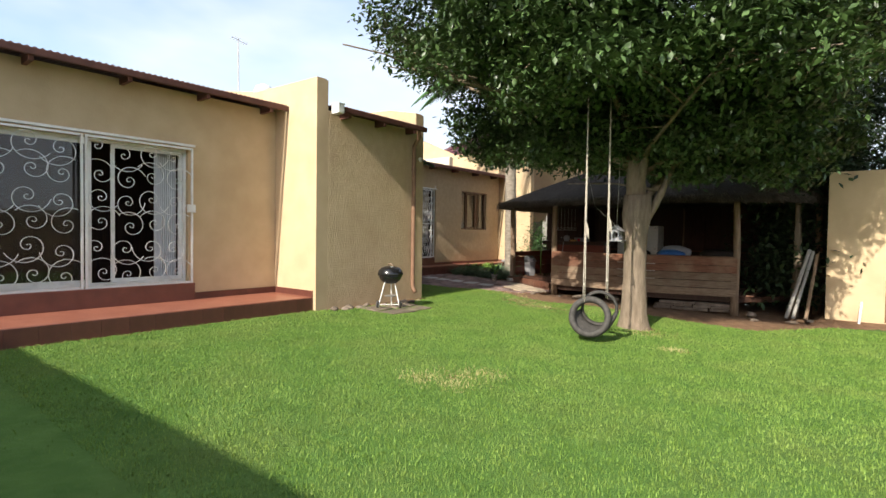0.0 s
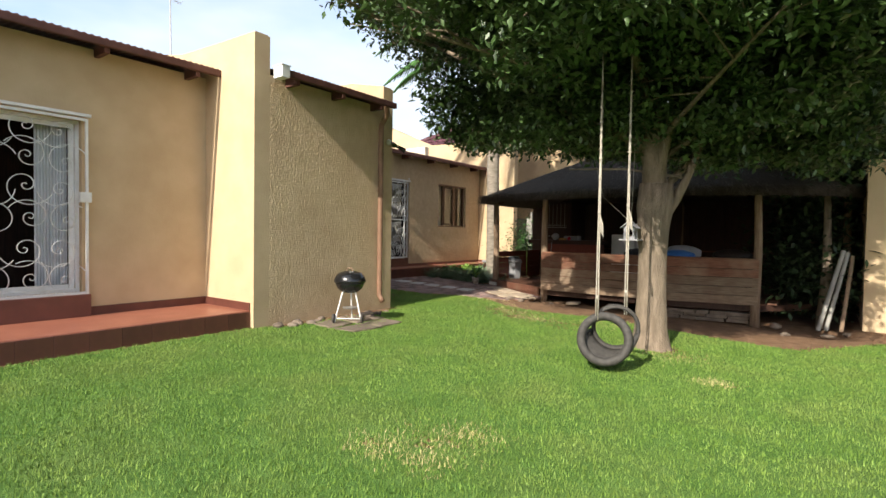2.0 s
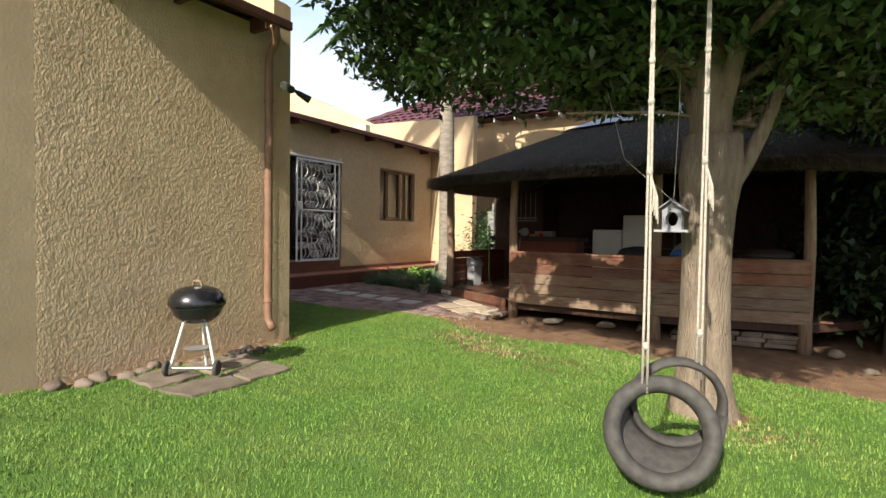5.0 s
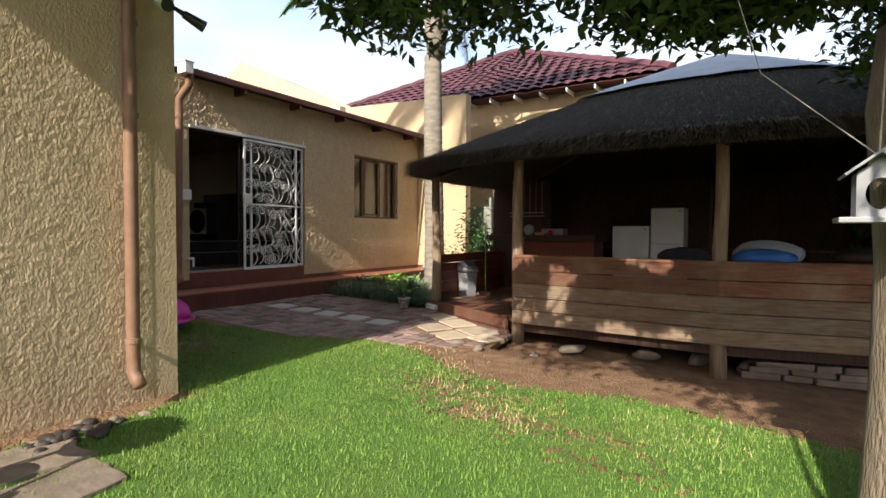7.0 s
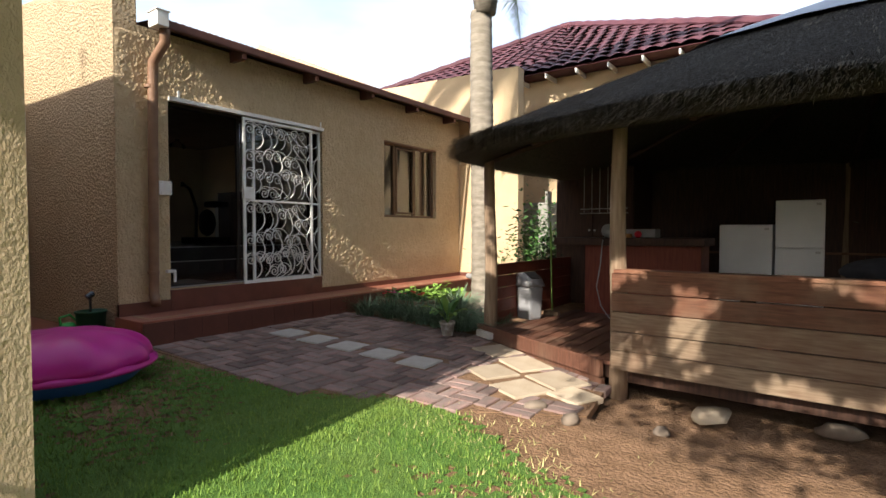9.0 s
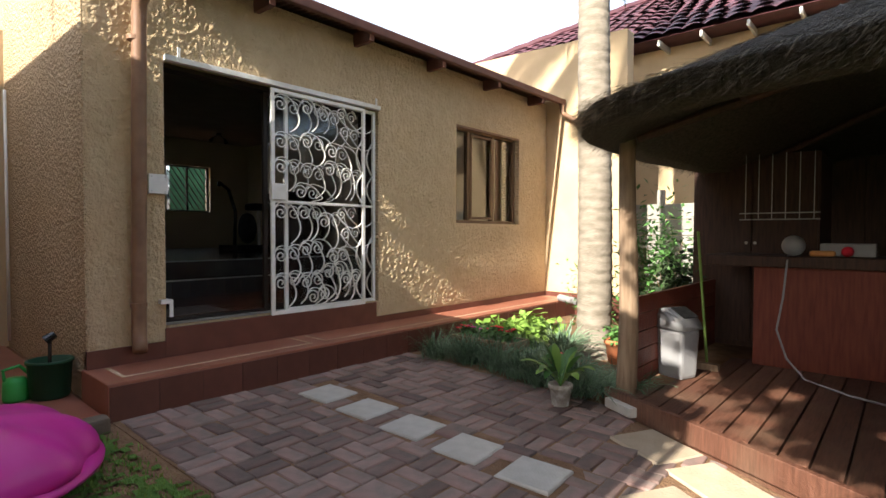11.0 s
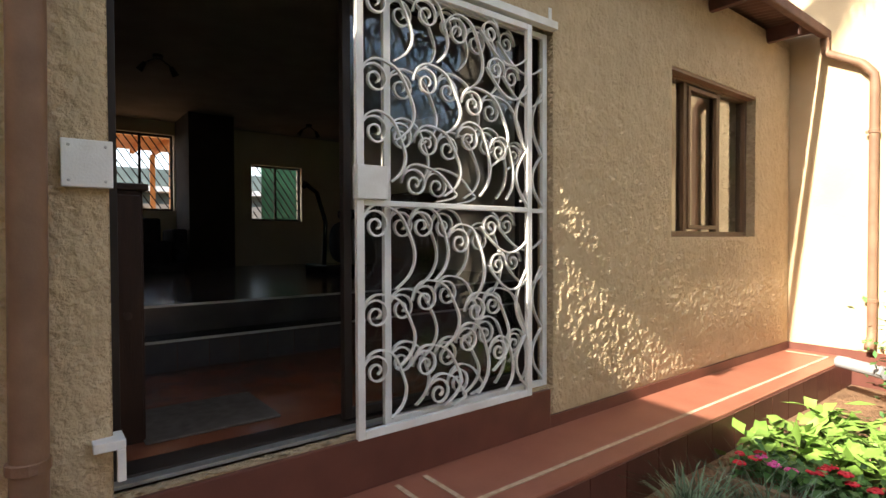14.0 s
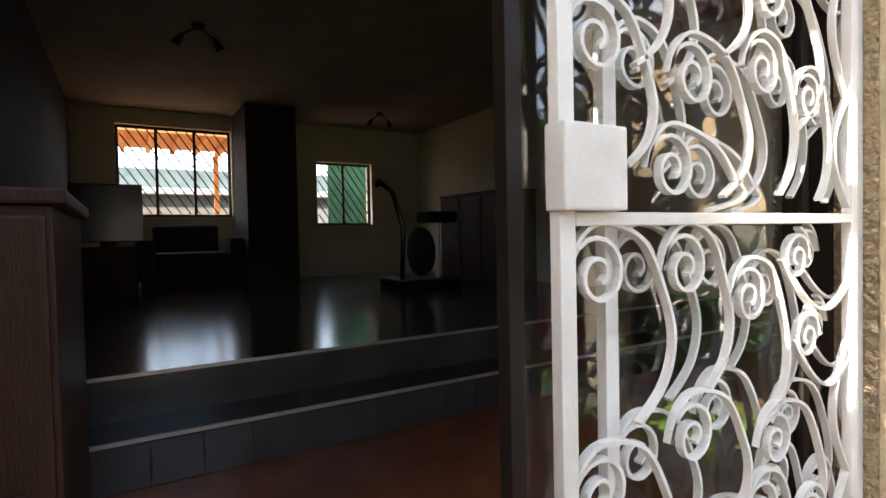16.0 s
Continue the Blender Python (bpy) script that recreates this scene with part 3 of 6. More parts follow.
wall_with_openings("wall_far", cream, "x", -17.95, 0.25, 10.85, 16.9, 0.3, 4.3, [(11.36, 12.78, 2.13, 3.35), (14.02, 14.95, 2.0, 2.99)])
wall_with_openings("wall_room_right", cream, "y", 15.85, -0.2, -17.95, -12.0, 1.2, 4.3, [])
# left wall: shade painted in, far darker than the cream walls
wall_with_openings("wall_room_left", shadedwall, "y", 10.87, 0.02, -17.95, -10.85, 0.8, 4.3, [])
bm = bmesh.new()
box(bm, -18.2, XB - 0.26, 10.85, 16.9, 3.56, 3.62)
structure("ceiling", bm, dimceiling, "beige ceiling of the room, its dimness put into the colour")
bm = bmesh.new()
box(bm, -18.2, -8.5, -3.0, 8.7, 3.5, 3.55)
structure("ceiling_2", bm, cream)
# dark floor tone picked so that the front room looks unlit
bm = bmesh.new()
box(bm, -17.95, -8.57, -3.0, 8.64, 0.3, 0.43)
structure("floor_front_room", bm, darktile)
# added partition, blackish so the view through the veranda door stays dark
bm = bmesh.new()
box(bm, -11.2, -11.0, -2.44, 6.24, 0.44, 3.49)
structure("wall_dark_backing", bm, darkwood)


# ---- the big tree ----
def build_tree():
    rng = np.random.default_rng(11)
    t = thing("tree", (-3.01, 9.2, 0.05), "large garden tree with a pale trunk and dense dark crown", "tree")
    bm = bmesh.new()
    base = Vector((-3.01, 9.2, 0.0))
    prof = [(0.0, 0.31, 0, 0), (0.10, 0.245, 0, 0), (0.3, 0.20, 0, 0), (0.8, 0.175, 0.0, 0), (1.3, 0.17, 0.0, 0.0), (1.6, 0.19, 0.0, 0.0), (1.85, 0.22, 0.01, 0), (2.15, 0.20, 0.02, 0)]
    tube(bm, [base + Vector((dx, dy, h)) for h, r, dx, dy in prof], [r for h, r, dx, dy in prof], 18)
    part("trunk", bm, bark, t, smooth=True)
    tips = []
    limbs = [((0.0, 0, 1.95), (0.02, -0.15, 3.3), (-0.15, -0.3, 5.6), 0.16), ((0.03, 0, 1.62), (0.42, 0.15, 2.1), (0.62, 0.4, 3.4), 0.075), ((0, 0, 2.05), (0.35, -0.3, 3.3), (0.7, -0.9, 5.3), 0.075),
             ((0, 0, 2.1), (-0.35, 0.4, 3.3), (-1.2, 1.2, 4.9), 0.10), ((0.1, -0.1, 2.7), (0.7, -1.2, 2.9), (1.7, -2.1, 3.5), 0.035), ((-0.05, -0.1, 2.6), (-1.3, -0.4, 3.3), (-2.9, -0.9, 4.2), 0.075),
             ((0.1, 0.1, 2.1), (0.8, 0.9, 3.2), (1.8, 1.8, 4.6), 0.05), ((0, -0.2, 3.0), (0.1, -1.5, 3.6), (0.1, -2.7, 4.2), 0.07), ((0.1, 0.05, 2.5), (1.3, 0.1, 3.2), (2.6, 0.2, 4.4), 0.04),
             ((-0.05, -0.2, 3.1), (-1.5, -1.4, 3.7), (-2.6, -2.4, 4.0), 0.06)]
    for a, b, c, r in limbs:
        bm = bmesh.new()
        a, b, c = Vector(a), Vector(b), Vector(c)
        pts = [base + a.lerp(b, s).lerp(b.lerp(c, s), s) for s in np.linspace(0, 1, 8)]
        tube(bm, pts, [r * (1 - 0.7 * s) for s in np.linspace(0, 1, 8)], 9)
        for k in range(6):
            s = 0.45 + 0.1 * k
            o = base + a.lerp(b, s).lerp(b.lerp(c, s), s)
            w = Vector(rng.normal(0, 1, 3))
            w.z = abs(w.z) * 0.4
            e = o + w.normalized() * rng.uniform(0.8, 1.6)
            tube(bm, [o, o.lerp(e, 0.5) + Vector((0, 0, 0.06)), e], [r * 0.3, r * 0.2, 0.01], 6)
            tips.append(e)
        part("limb", bm, bark, t, smooth=True)
    # crown: clumps on an uneven shell, dense leaves round each
    clumps = []
    while len(clumps) < 820:
        v = rng.normal(0, 1, 3)
        v /= np.linalg.norm(v)
        lobe = 0.86 + 0.34 * noise.noise(Vector(v) * 2.3)
        p = np.array([-2.3, 8.9, 5.8]) + v * np.array([5.0, 4.0, 3.7]) * rng.uniform(0.3, 1.0) ** 0.55 * lobe
        floor = 2.95 + 0.35 * noise.noise((p[0] * 0.8, p[1] * 0.8, 4.0)) - 0.10 * max(0, p[0] + 2.5)
        floor = max(floor, (10.6 - p[1]) * 0.67, 3.2 + 0.7 * (p[1] - 9.3))
        wall_shade = p[2] - (12.9 - p[1]) * 0.67
        if p[0] > -0.7 and -0.2 < wall_shade < 3.0 and rng.uniform() < 0.8:
            continue
        if p[2] > floor + 0.15 and p[1] < 11.3 and p[0] > -1.08 * (p[1] - 0.6):
            clumps.append(p)
    clumps += [np.array(e) for e in tips if e.z > 3.3 and e.x > -0.95 * (e.y - 0.6)]
    # low boughs that hang behind the trunk
    for k in range(22):
        clumps.append(np.array([rng.uniform(-3.1, -0.8), rng.uniform(9.2, 10.2), rng.uniform(3.1, 3.8)]))
    for k in range(30):
        clumps.append(np.array([rng.uniform(-2.75, -0.9), rng.uniform(9.4, 10.4), rng.uniform(2.55, 3.3)]))
    for k in range(22):
        clumps.append(np.array([rng.uniform(-7.0, -5.2), rng.uniform(7.6, 9.2), rng.uniform(4.3, 5.4)]))
    for k in range(24):
        clumps.append(np.array([rng.uniform(-4.5, -2.8), rng.uniform(9.9, 10.7), rng.uniform(2.85, 3.4)]))
    for k in range(16):
        clumps.append(np.array([rng.uniform(-2.55, -1.3), rng.uniform(8.5, 9.3), rng.uniform(2.75, 3.5)]))
    for k in range(58):
        clumps.append(np.array([rng.uniform(-2.7, -0.4), rng.uniform(11.3, 12.5), rng.uniform(2.75, 4.4)]))
    for k in range(72):
        x = rng.uniform(-6.1, -3.2)
        low = 2.75 + 0.25 * max(0.0, -x - 4.5)
        clumps.append(np.array([x, rng.uniform(8.5, 10.2), low + 1.1 * rng.uniform() ** 1.5]))
    pts = []
    for p in clumps:
        n = rng.integers(330, 480)
        g = rng.normal(0, 1, (n, 3))
        g *= (rng.uniform(0.15, 1.0, n) ** 0.6 / np.linalg.norm(g, axis=1))[:, None] * np.array([0.62, 0.62, 0.34]) * rng.uniform(0.7, 1.2)
        pts.append(p + g)
    pts = np.concatenate(pts)
    # gaps that let specks of sun through the crown
    gap = np.array([noise.noise((2.1 * (x + 0.075 * y), 2.4 * (z + 0.67 * y), 7.0)) for x, y, z in pts])
    along = pts[:, 2] + 0.67 * pts[:, 1]
    open_side = np.abs(pts[:, 0] + 0.075 * pts[:, 1] + 2.1) > 0.95
    pts = pts[~((gap > 0.18) & open_side & (along > 8.5) & (along < 10.2))]
    v, fc = leaf_cards(rng, pts, 0.105, 0.052)
    crown = new("crown", raw_mesh("crown", v, fc, leaf))
    crown.parent = t
    crown.matrix_parent_inverse = t.matrix_basis.inverted()
    return t


build_tree()


# ---- thatched shelter ----
capsheet = material("cap_sheet", (0.20, 0.23, 0.28), (0.28, 0.31, 0.36), 4.0, 0.4, 0.3, 12, spec=0.5)
POSTS = [(-7.76, 13.34), (-6.05, 12.45), (-3.91, 12.33), (-2.2, 12.68), (-0.95, 14.2), (-1.9, 16.6), (-4.4, 17.5), (-7.0, 16.9)]
DECK = 0.36


def grow(pts, d):
    c = Vector((sum(p[0] for p in pts) / len(pts), sum(p[1] for p in pts) / len(pts)))
    return [tuple(Vector(p) + (Vector(p) - c).normalized() * d) for p in pts]


def build_shelter():
    t = thing("thatched_shelter", (-4.4, 14.9, 0.05), "round thatched garden bar with timber posts and low plank walls", "shelter")
    # roof: rounded eave ring, shell of thatch with thickness
    n = 72
    ring = grow(POSTS, 0.5)
    ring[0] = (-8.0, 13.16)
    dense = []
    for k in range(n):
        s = k / n * len(ring)
        i = int(s)
        p = [Vector(ring[(i + j) % len(ring)]) for j in (-1, 0, 1, 2)]
        u = s - i
        q = 0.5 * ((2 * p[1]) + (p[2] - p[0]) * u + (2 * p[0] - 5 * p[1] + 4 * p[2] - p[3]) * u * u + (3 * p[1] - p[0] - 3 * p[2] + p[3]) * u ** 3)
        dense.append(q)
    apex = Vector((-4.1, 14.75))
    bm = bmesh.new()
    levels = [(0.0, 2.20), (0.0, 2.34), (0.12, 2.52), (0.35, 2.87), (0.6, 3.25), (0.82, 3.55), (0.97, 3.74)]
    rows = []
    for s, z in levels:
        rows.append([bm.verts.new((*(q.lerp(apex, s)), z + (0.03 * noise.noise((q.x * 3, q.y * 3, z)) if s < 0.95 else 0))) for q in dense])
    inner = [[bm.verts.new((*(q.lerp(apex, s)), z)) for q in dense] for s, z in ((0.06, 2.20), (0.35, 2.68), (0.97, 3.5))]
    for a, b in list(zip(rows, rows[1:])) + list(zip(inner, inner[1:])) + [(rows[0], inner[0])]:
        for k in range(n):
            bm.faces.new((a[k], a[(k + 1) % n], b[(k + 1) % n], b[k]))
    bm.faces.new(rows[-1])
    bm.faces.new(inner[-1])
    roof = part("thatch_roof", bm, thatch, t, "weathered dark grass thatch", True)
    # loose straw ends at the rim and over the slope
    rng = np.random.default_rng(5)
    verts = []
    for k in range(42000):
        s = rng.uniform(0, n)
        i = int(s) % n
        q = dense[i].lerp(dense[(i + 1) % n], s - int(s))
        w = (apex - q)
        if k % 3:
            u, zz = rng.uniform(-0.008, 0.03), rng.uniform(2.2, 2.36)
        else:
            u = rng.uniform(0, 0.9)
            zz = float(np.interp(u, [v[0] for v in levels[1:]], [v[1] for v in levels[1:]]))
        p = q + w * u
        d = Vector((-w.normalized().x, -w.normalized().y, -0.55)).normalized()
        d = (d + Vector(rng.normal(0, 0.16, 3))).normalized()
        ln = rng.uniform(0.05, 0.15)
        sd = d.cross(Vector((0, 0, 1))).normalized() * 0.0045
        a = Vector((p.x, p.y, zz + 0.012))
        verts += [a - sd, a + sd, a + d * ln]
    ob = new("straw_fringe", raw_mesh("straw_fringe", verts, np.arange(len(verts)).reshape(-1, 3), straw))
    ob.parent = roof
    tagged(ob, kind="stuff")
    # ridge cover: a sheet over the upper thatch
    bm = bmesh.new()
    rows = [[bm.verts.new((*(q.lerp(apex, u)), z + 0.045 + 0.012 * noise.noise((q.x * 2, q.y * 2, z * 3)))) for q in dense] for u, z in ((0.55, 3.175), (0.62, 3.28), (0.82, 3.555), (0.97, 3.745))]
    for a, b in zip(rows, rows[1:]):
        for k in range(n):
            bm.faces.new((a[k], a[(k + 1) % n], b[(k + 1) % n], b[k]))
    bm.faces.new(rows[-1])
    part("ridge_cap", bm, capsheet, t, "pale blue-grey plastic sheet over the ridge", True)
    # posts
    for (x, y) in POSTS:
        bm = bmesh.new()
        zs = np.linspace(ground_z(x, y) - 0.12, 2.5, 7)
        tube(bm, [(x + 0.012 * math.sin(z * 3 + x), y + 0.01 * math.sin(z * 2 + y), z) for z in zs], [0.078 - 0.004 * i for i in range(7)], 12)
        part("post", bm, pole, t, smooth=True)
    # rafters under the thatch
    for k in range(0, n, 6):
        a, b = dense[k].lerp(apex, 0.08), dense[k].lerp(apex, 0.94)
        bm = bmesh.new()
        rod(bm, (a.x, a.y, 2.22), (b.x, b.y, 3.42), 0.035, 0.03, 8)
        part("rafter", bm, darkwood, t)
    # low walls of planks between the posts, open at the entry
    for (a, b) in ((1, 2), (2, 3), (4, 5), (5, 6), (6, 7)):
        p, q = Vector(POSTS[a]), Vector(POSTS[b])
        ln, ang = (q - p).length, math.atan2(q.y - p.y, q.x - p.x)
        wall = tagged(new("plank_wall"), "low wall of horizontal weathered planks")
        wall.parent = t
        wall.matrix_parent_inverse = t.matrix_basis.inverted()
        hs = (0.155, 0.15, 0.16, 0.15, 0.16)
        z = 1.10
        for i, h in enumerate(hs):
            m = Matrix.Translation((p.x, p.y, 0)) @ Matrix.Rotation(ang, 4, "Z")
            bm = bmesh.new()
            box(bm, -0.02, ln + 0.02, -0.10 - 0.006 * (i % 2), -0.075 - 0.006 * (i % 2), z - h + 0.008, z, 0.004)
            bmesh.ops.transform(bm, matrix=m, verts=bm.verts)
            ob = part("plank", bm, plank if i < 2 else greyplank, wall)
            z -= h
        bm = bmesh.new()
        box(bm, 0, ln, -0.11, 0.06, 1.10, 1.13, 0.006)
        bmesh.ops.transform(bm, matrix=m, verts=bm.verts)
        part("rail", bm, plank, wall)
    # deck boards
    deck = part("deck_frame", deck_frame(), darkwood, t)
    for k in range(40):
        x = -7.9 + 0.15 * k
        ys = deck_span(x + 0.07)
        if ys:
            bm = bmesh.new()
            box(bm, x, x + 0.138, ys[0], ys[1], DECK - 0.03, DECK, 0.004)
            part("board", bm, deckboard, deck)
    p, q = Vector(POSTS[0]), Vector(POSTS[1])
    ang = math.atan2(q.y - p.y, q.x - p.x)
    for z0, z1, off in ((0.24, 0.385, 0.02), (0.10, 0.235, 0.0)):
        bm = bmesh.new()
        box(bm, -0.1, (q - p).length - 0.08, -0.10 - off, -0.055 - off, z0, z1, 0.006)
        bmesh.ops.transform(bm, matrix=Matrix.Translation((p.x, p.y, 0)) @ Matrix.Rotation(ang, 4, "Z"), verts=bm.verts)
        part("edge_board", bm, deckboard, t)
    return t


def deck_span(x):
    ys = []
    for (x0, y0), (x1, y1) in zip(POSTS, POSTS[1:] + POSTS[:1]):
        if min(x0, x1) <= x < max(x0, x1):
            ys.append(y0 + (y1 - y0) * (x - x0) / (x1 - x0))
    return (min(ys) - 0.04, max(ys)) if len(ys) == 2 else None


def deck_frame():
    bm = bmesh.new()
    prism(bm, POSTS, DECK - 0.14, DECK - 0.035)
    return bm


build_shelter()


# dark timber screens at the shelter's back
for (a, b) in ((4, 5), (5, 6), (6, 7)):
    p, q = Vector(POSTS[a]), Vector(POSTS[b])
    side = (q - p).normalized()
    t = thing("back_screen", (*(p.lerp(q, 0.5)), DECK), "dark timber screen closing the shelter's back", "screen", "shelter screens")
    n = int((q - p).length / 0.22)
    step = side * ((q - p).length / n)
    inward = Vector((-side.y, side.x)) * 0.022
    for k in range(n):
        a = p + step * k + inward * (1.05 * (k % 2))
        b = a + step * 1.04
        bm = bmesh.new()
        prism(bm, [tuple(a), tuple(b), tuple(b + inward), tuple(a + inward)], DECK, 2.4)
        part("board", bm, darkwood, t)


# ---- wrought iron ----
def ribbon(bm, pts, x, half=0.004, depth=0.018):
    """A flat bar set on edge along (y, z) points, its depth along x."""
    pts = [Vector(p) for p in pts]
    rows = []
    for i, p in enumerate(pts):
        d = (pts[min(i + 1, len(pts) - 1)] - pts[max(i - 1, 0)]).normalized()
        nrm = Vector((-d.y, d.x)) * half
        a, b = p + nrm, p - nrm
        rows.append([bm.verts.new((x, a.x, a.y)), bm.verts.new((x + depth, a.x, a.y)), bm.verts.new((x + depth, b.x, b.y)), bm.verts.new((x, b.x, b.y))])
    for a, b in zip(rows, rows[1:]):
        for k in range(4):
            bm.faces.new((a[k], a[(k + 1) % 4], b[(k + 1) % 4], b[k]))
    bm.faces.new(rows[0])
    bm.faces.new(list(reversed(rows[-1])))


def scroll_points(cy, cz, r, wide, drop, flip=1):
    """An eye that winds out, climbs over its own top and falls in a long S; flip: -1 turns it over sideways."""
    pts = []
    for k in range(30):
        q = k / 29
        a = math.pi + (1 - q) * math.tau * 1.7
        rad = r * (0.2 + 0.8 * q ** 1.15)
        pts.append((rad * math.cos(a), -rad * math.sin(a)))
    knots = [(-r * 0.94, -r * 0.35), (-r, 0.0), (-r * 0.62, r * 0.85), (r * 0.2, r * 1.2), (wide * 0.58, r * 0.75), (wide * 0.9, -drop * 0.2), (wide, -drop * 0.5), (wide * 0.86, -drop * 0.78), (wide * 0.5, -drop), (wide * 0.3, -drop * 1.08)]
    for p0, p1, p2, p3 in zip(knots, knots[1:], knots[2:], knots[3:]):
        for k in range(1, 6):
            u = k / 5
            pts.append(tuple(0.5 * (2 * p1[i] + (p2[i] - p0[i]) * u + (2 * p0[i] - 5 * p1[i] + 4 * p2[i] - p3[i]) * u * u + (3 * p1[i] - p0[i] - 3 * p2[i] + p3[i]) * u ** 3) for i in (0, 1)))
    return [(cy + flip * y, cz + z) for y, z in pts]


def square_bar(bm, x, y0, y1, z0, z1, deep=0.025):
    box(bm, x, x + deep, y0, y1, z0, z1, 0.002)


# eyes of the scrolls in one field of a gate leaf: across, up, reach, fall (reach below zero: turned over)
UPPER_FIELD = [(0.10, 0.88, 0.20, 0.24), (0.38, 0.90, 0.13, 0.21), (0.57, 0.85, 0.17, 0.26), (0.79, 0.90, -0.10, 0.12), (0.10, 0.54, 0.21, 0.26), (0.38, 0.57, 0.21, 0.23), (0.67, 0.51, 0.25, 0.30),
               (0.83, 0.72, -0.10, 0.12), (0.10, 0.31, 0.16, 0.22), (0.38, 0.28, 0.21, 0.24), (0.64, 0.33, 0.15, 0.28), (0.85, 0.29, 0.11, 0.25), (0.31, 0.09, 0.25, 0.08)]
LOWER_FIELD = [(0.10, 0.91, 0.21, 0.29), (0.35, 0.91, 0.16, 0.26), (0.58, 0.83, 0.17, 0.30), (0.79, 0.91, -0.10, 0.12), (0.10, 0.51, 0.21, 0.26), (0.37, 0.56, 0.21, 0.25), (0.69, 0.48, 0.24, 0.33),
               (0.84, 0.71, -0.10, 0.12), (0.10, 0.26, 0.16, 0.23), (0.37, 0.25, 0.22, 0.22), (0.63, 0.33, 0.15, 0.28), (0.85, 0.25, 0.11, 0.22), (0.45, 0.10, 0.17, 0.08)]
MID_RAIL = 1.835


def gate_panel(x, y0, y1, z0, z1, label, lock):
    """One leaf of the sliding gate: square bars round two fields of scrolls."""
    g = thing("security_gate", (x, y0, z0), label, "gate", "leaves of the sliding gate")
    for nm, a in (("stile", (y0, y0 + 0.036, z0, z1)), ("stile", (y1 - 0.036, y1, z0, z1)), ("rail", (y0 + 0.037, y1 - 0.037, z1 - 0.032, z1)), ("rail", (y0 + 0.037, y1 - 0.037, z0, z0 + 0.036)),
                  ("mid_rail", (y0 + 0.037, y1 - 0.037, MID_RAIL - 0.024, MID_RAIL))):
        bm = bmesh.new()
        square_bar(bm, x, *a)
        part(nm, bm, whitepaint, g)
    if lock:
        bm = bmesh.new()
        box(bm, x - 0.005, x + 0.045, y0 - 0.006, y0 + 0.145, MID_RAIL + 0.002, MID_RAIL + 0.15, 0.005)
        part("lock_box", bm, whitepaint, g, "white steel lock box")
    lo, hi = y0 + 0.03, y1 - 0.03
    for field, floor, top in ((UPPER_FIELD, MID_RAIL - 0.004, z1 - 0.03), (LOWER_FIELD, z0 + 0.03, MID_RAIL - 0.02)):
        for u, v, wide, fall in field:
            flip = 1 if wide > 0 else -1
            r = 0.066 if flip < 0 or wide < 0.12 else 0.076
            zz = min(floor + v, top - r * 1.2)
            if flip < 0:
                pts = scroll_points(y0 + u, zz, r, 0.16, fall, 1)[:38]
                pts = [(2 * (y0 + u) - p[0], p[1]) for p in pts]
                bm = bmesh.new()
                ribbon(bm, pts, x + 0.002)
                part("scroll", bm, whitepaint, g)
                bm = bmesh.new()
                left = (y0 + u - r, zz)
                ribbon(bm, [(left[0] + (hi - left[0]) * k / 12, zz - fall * 1.25 * math.sin(math.pi * k / 12 * 0.78) + 0.02 * k / 12) for k in range(13)], x + 0.002)
                part("scroll_tail", bm, whitepaint, g)
                continue
            pts = []
            for p in scroll_points(y0 + u, zz, r, wide, fall, 1):
                if len(pts) > 30 and not (lo < p[0] < hi and floor - 0.002 < p[1] < top + 0.004):
                    break
                pts.append((min(max(p[0], lo), hi), min(max(p[1], floor), top)))
            bm = bmesh.new()
            ribbon(bm, pts, x + 0.002)
            part("scroll", bm, whitepaint, g)
        # bowed bars against the outer stile
        for a, b in ((0.68, 0.31), (0.32, 0.02)):
            bm = bmesh.new()
            ribbon(bm, [(hi - 0.085 * math.sin(math.pi * k / 12), floor + a + (b - a) * k / 12) for k in range(13)], x + 0.002)
            part("bowed_bar", bm, whitepaint, g)
    return g


def build_door_gate():
    x = -10.55
    gate_panel(-10.545, 12.062, 13.158, 0.785, 2.842, "white wrought-iron sliding security gate with scrolls, pushed open", True)
    gate_panel(-10.605, 12.235, 13.35, 0.795, 2.850, "fixed white wrought-iron scroll gate behind the sliding one", False)
    # top track with its stops
    t = thing("gate_track", (x, 11.2, 2.86), "white steel track above the glass door", "track")
    bm = bmesh.new()
    box(bm, x - 0.008, x + 0.045, 11.16, 13.36, 2.862, 2.905, 0.003)
    part("channel", bm, whitepaint, t)
    for y in (11.26, 13.31):
        bm = bmesh.new()
        box(bm, x - 0.005, x + 0.02, y, y + 0.025, 2.907, 2.985, 0.003)
        part("stop", bm, whitepaint, t)


build_door_gate()


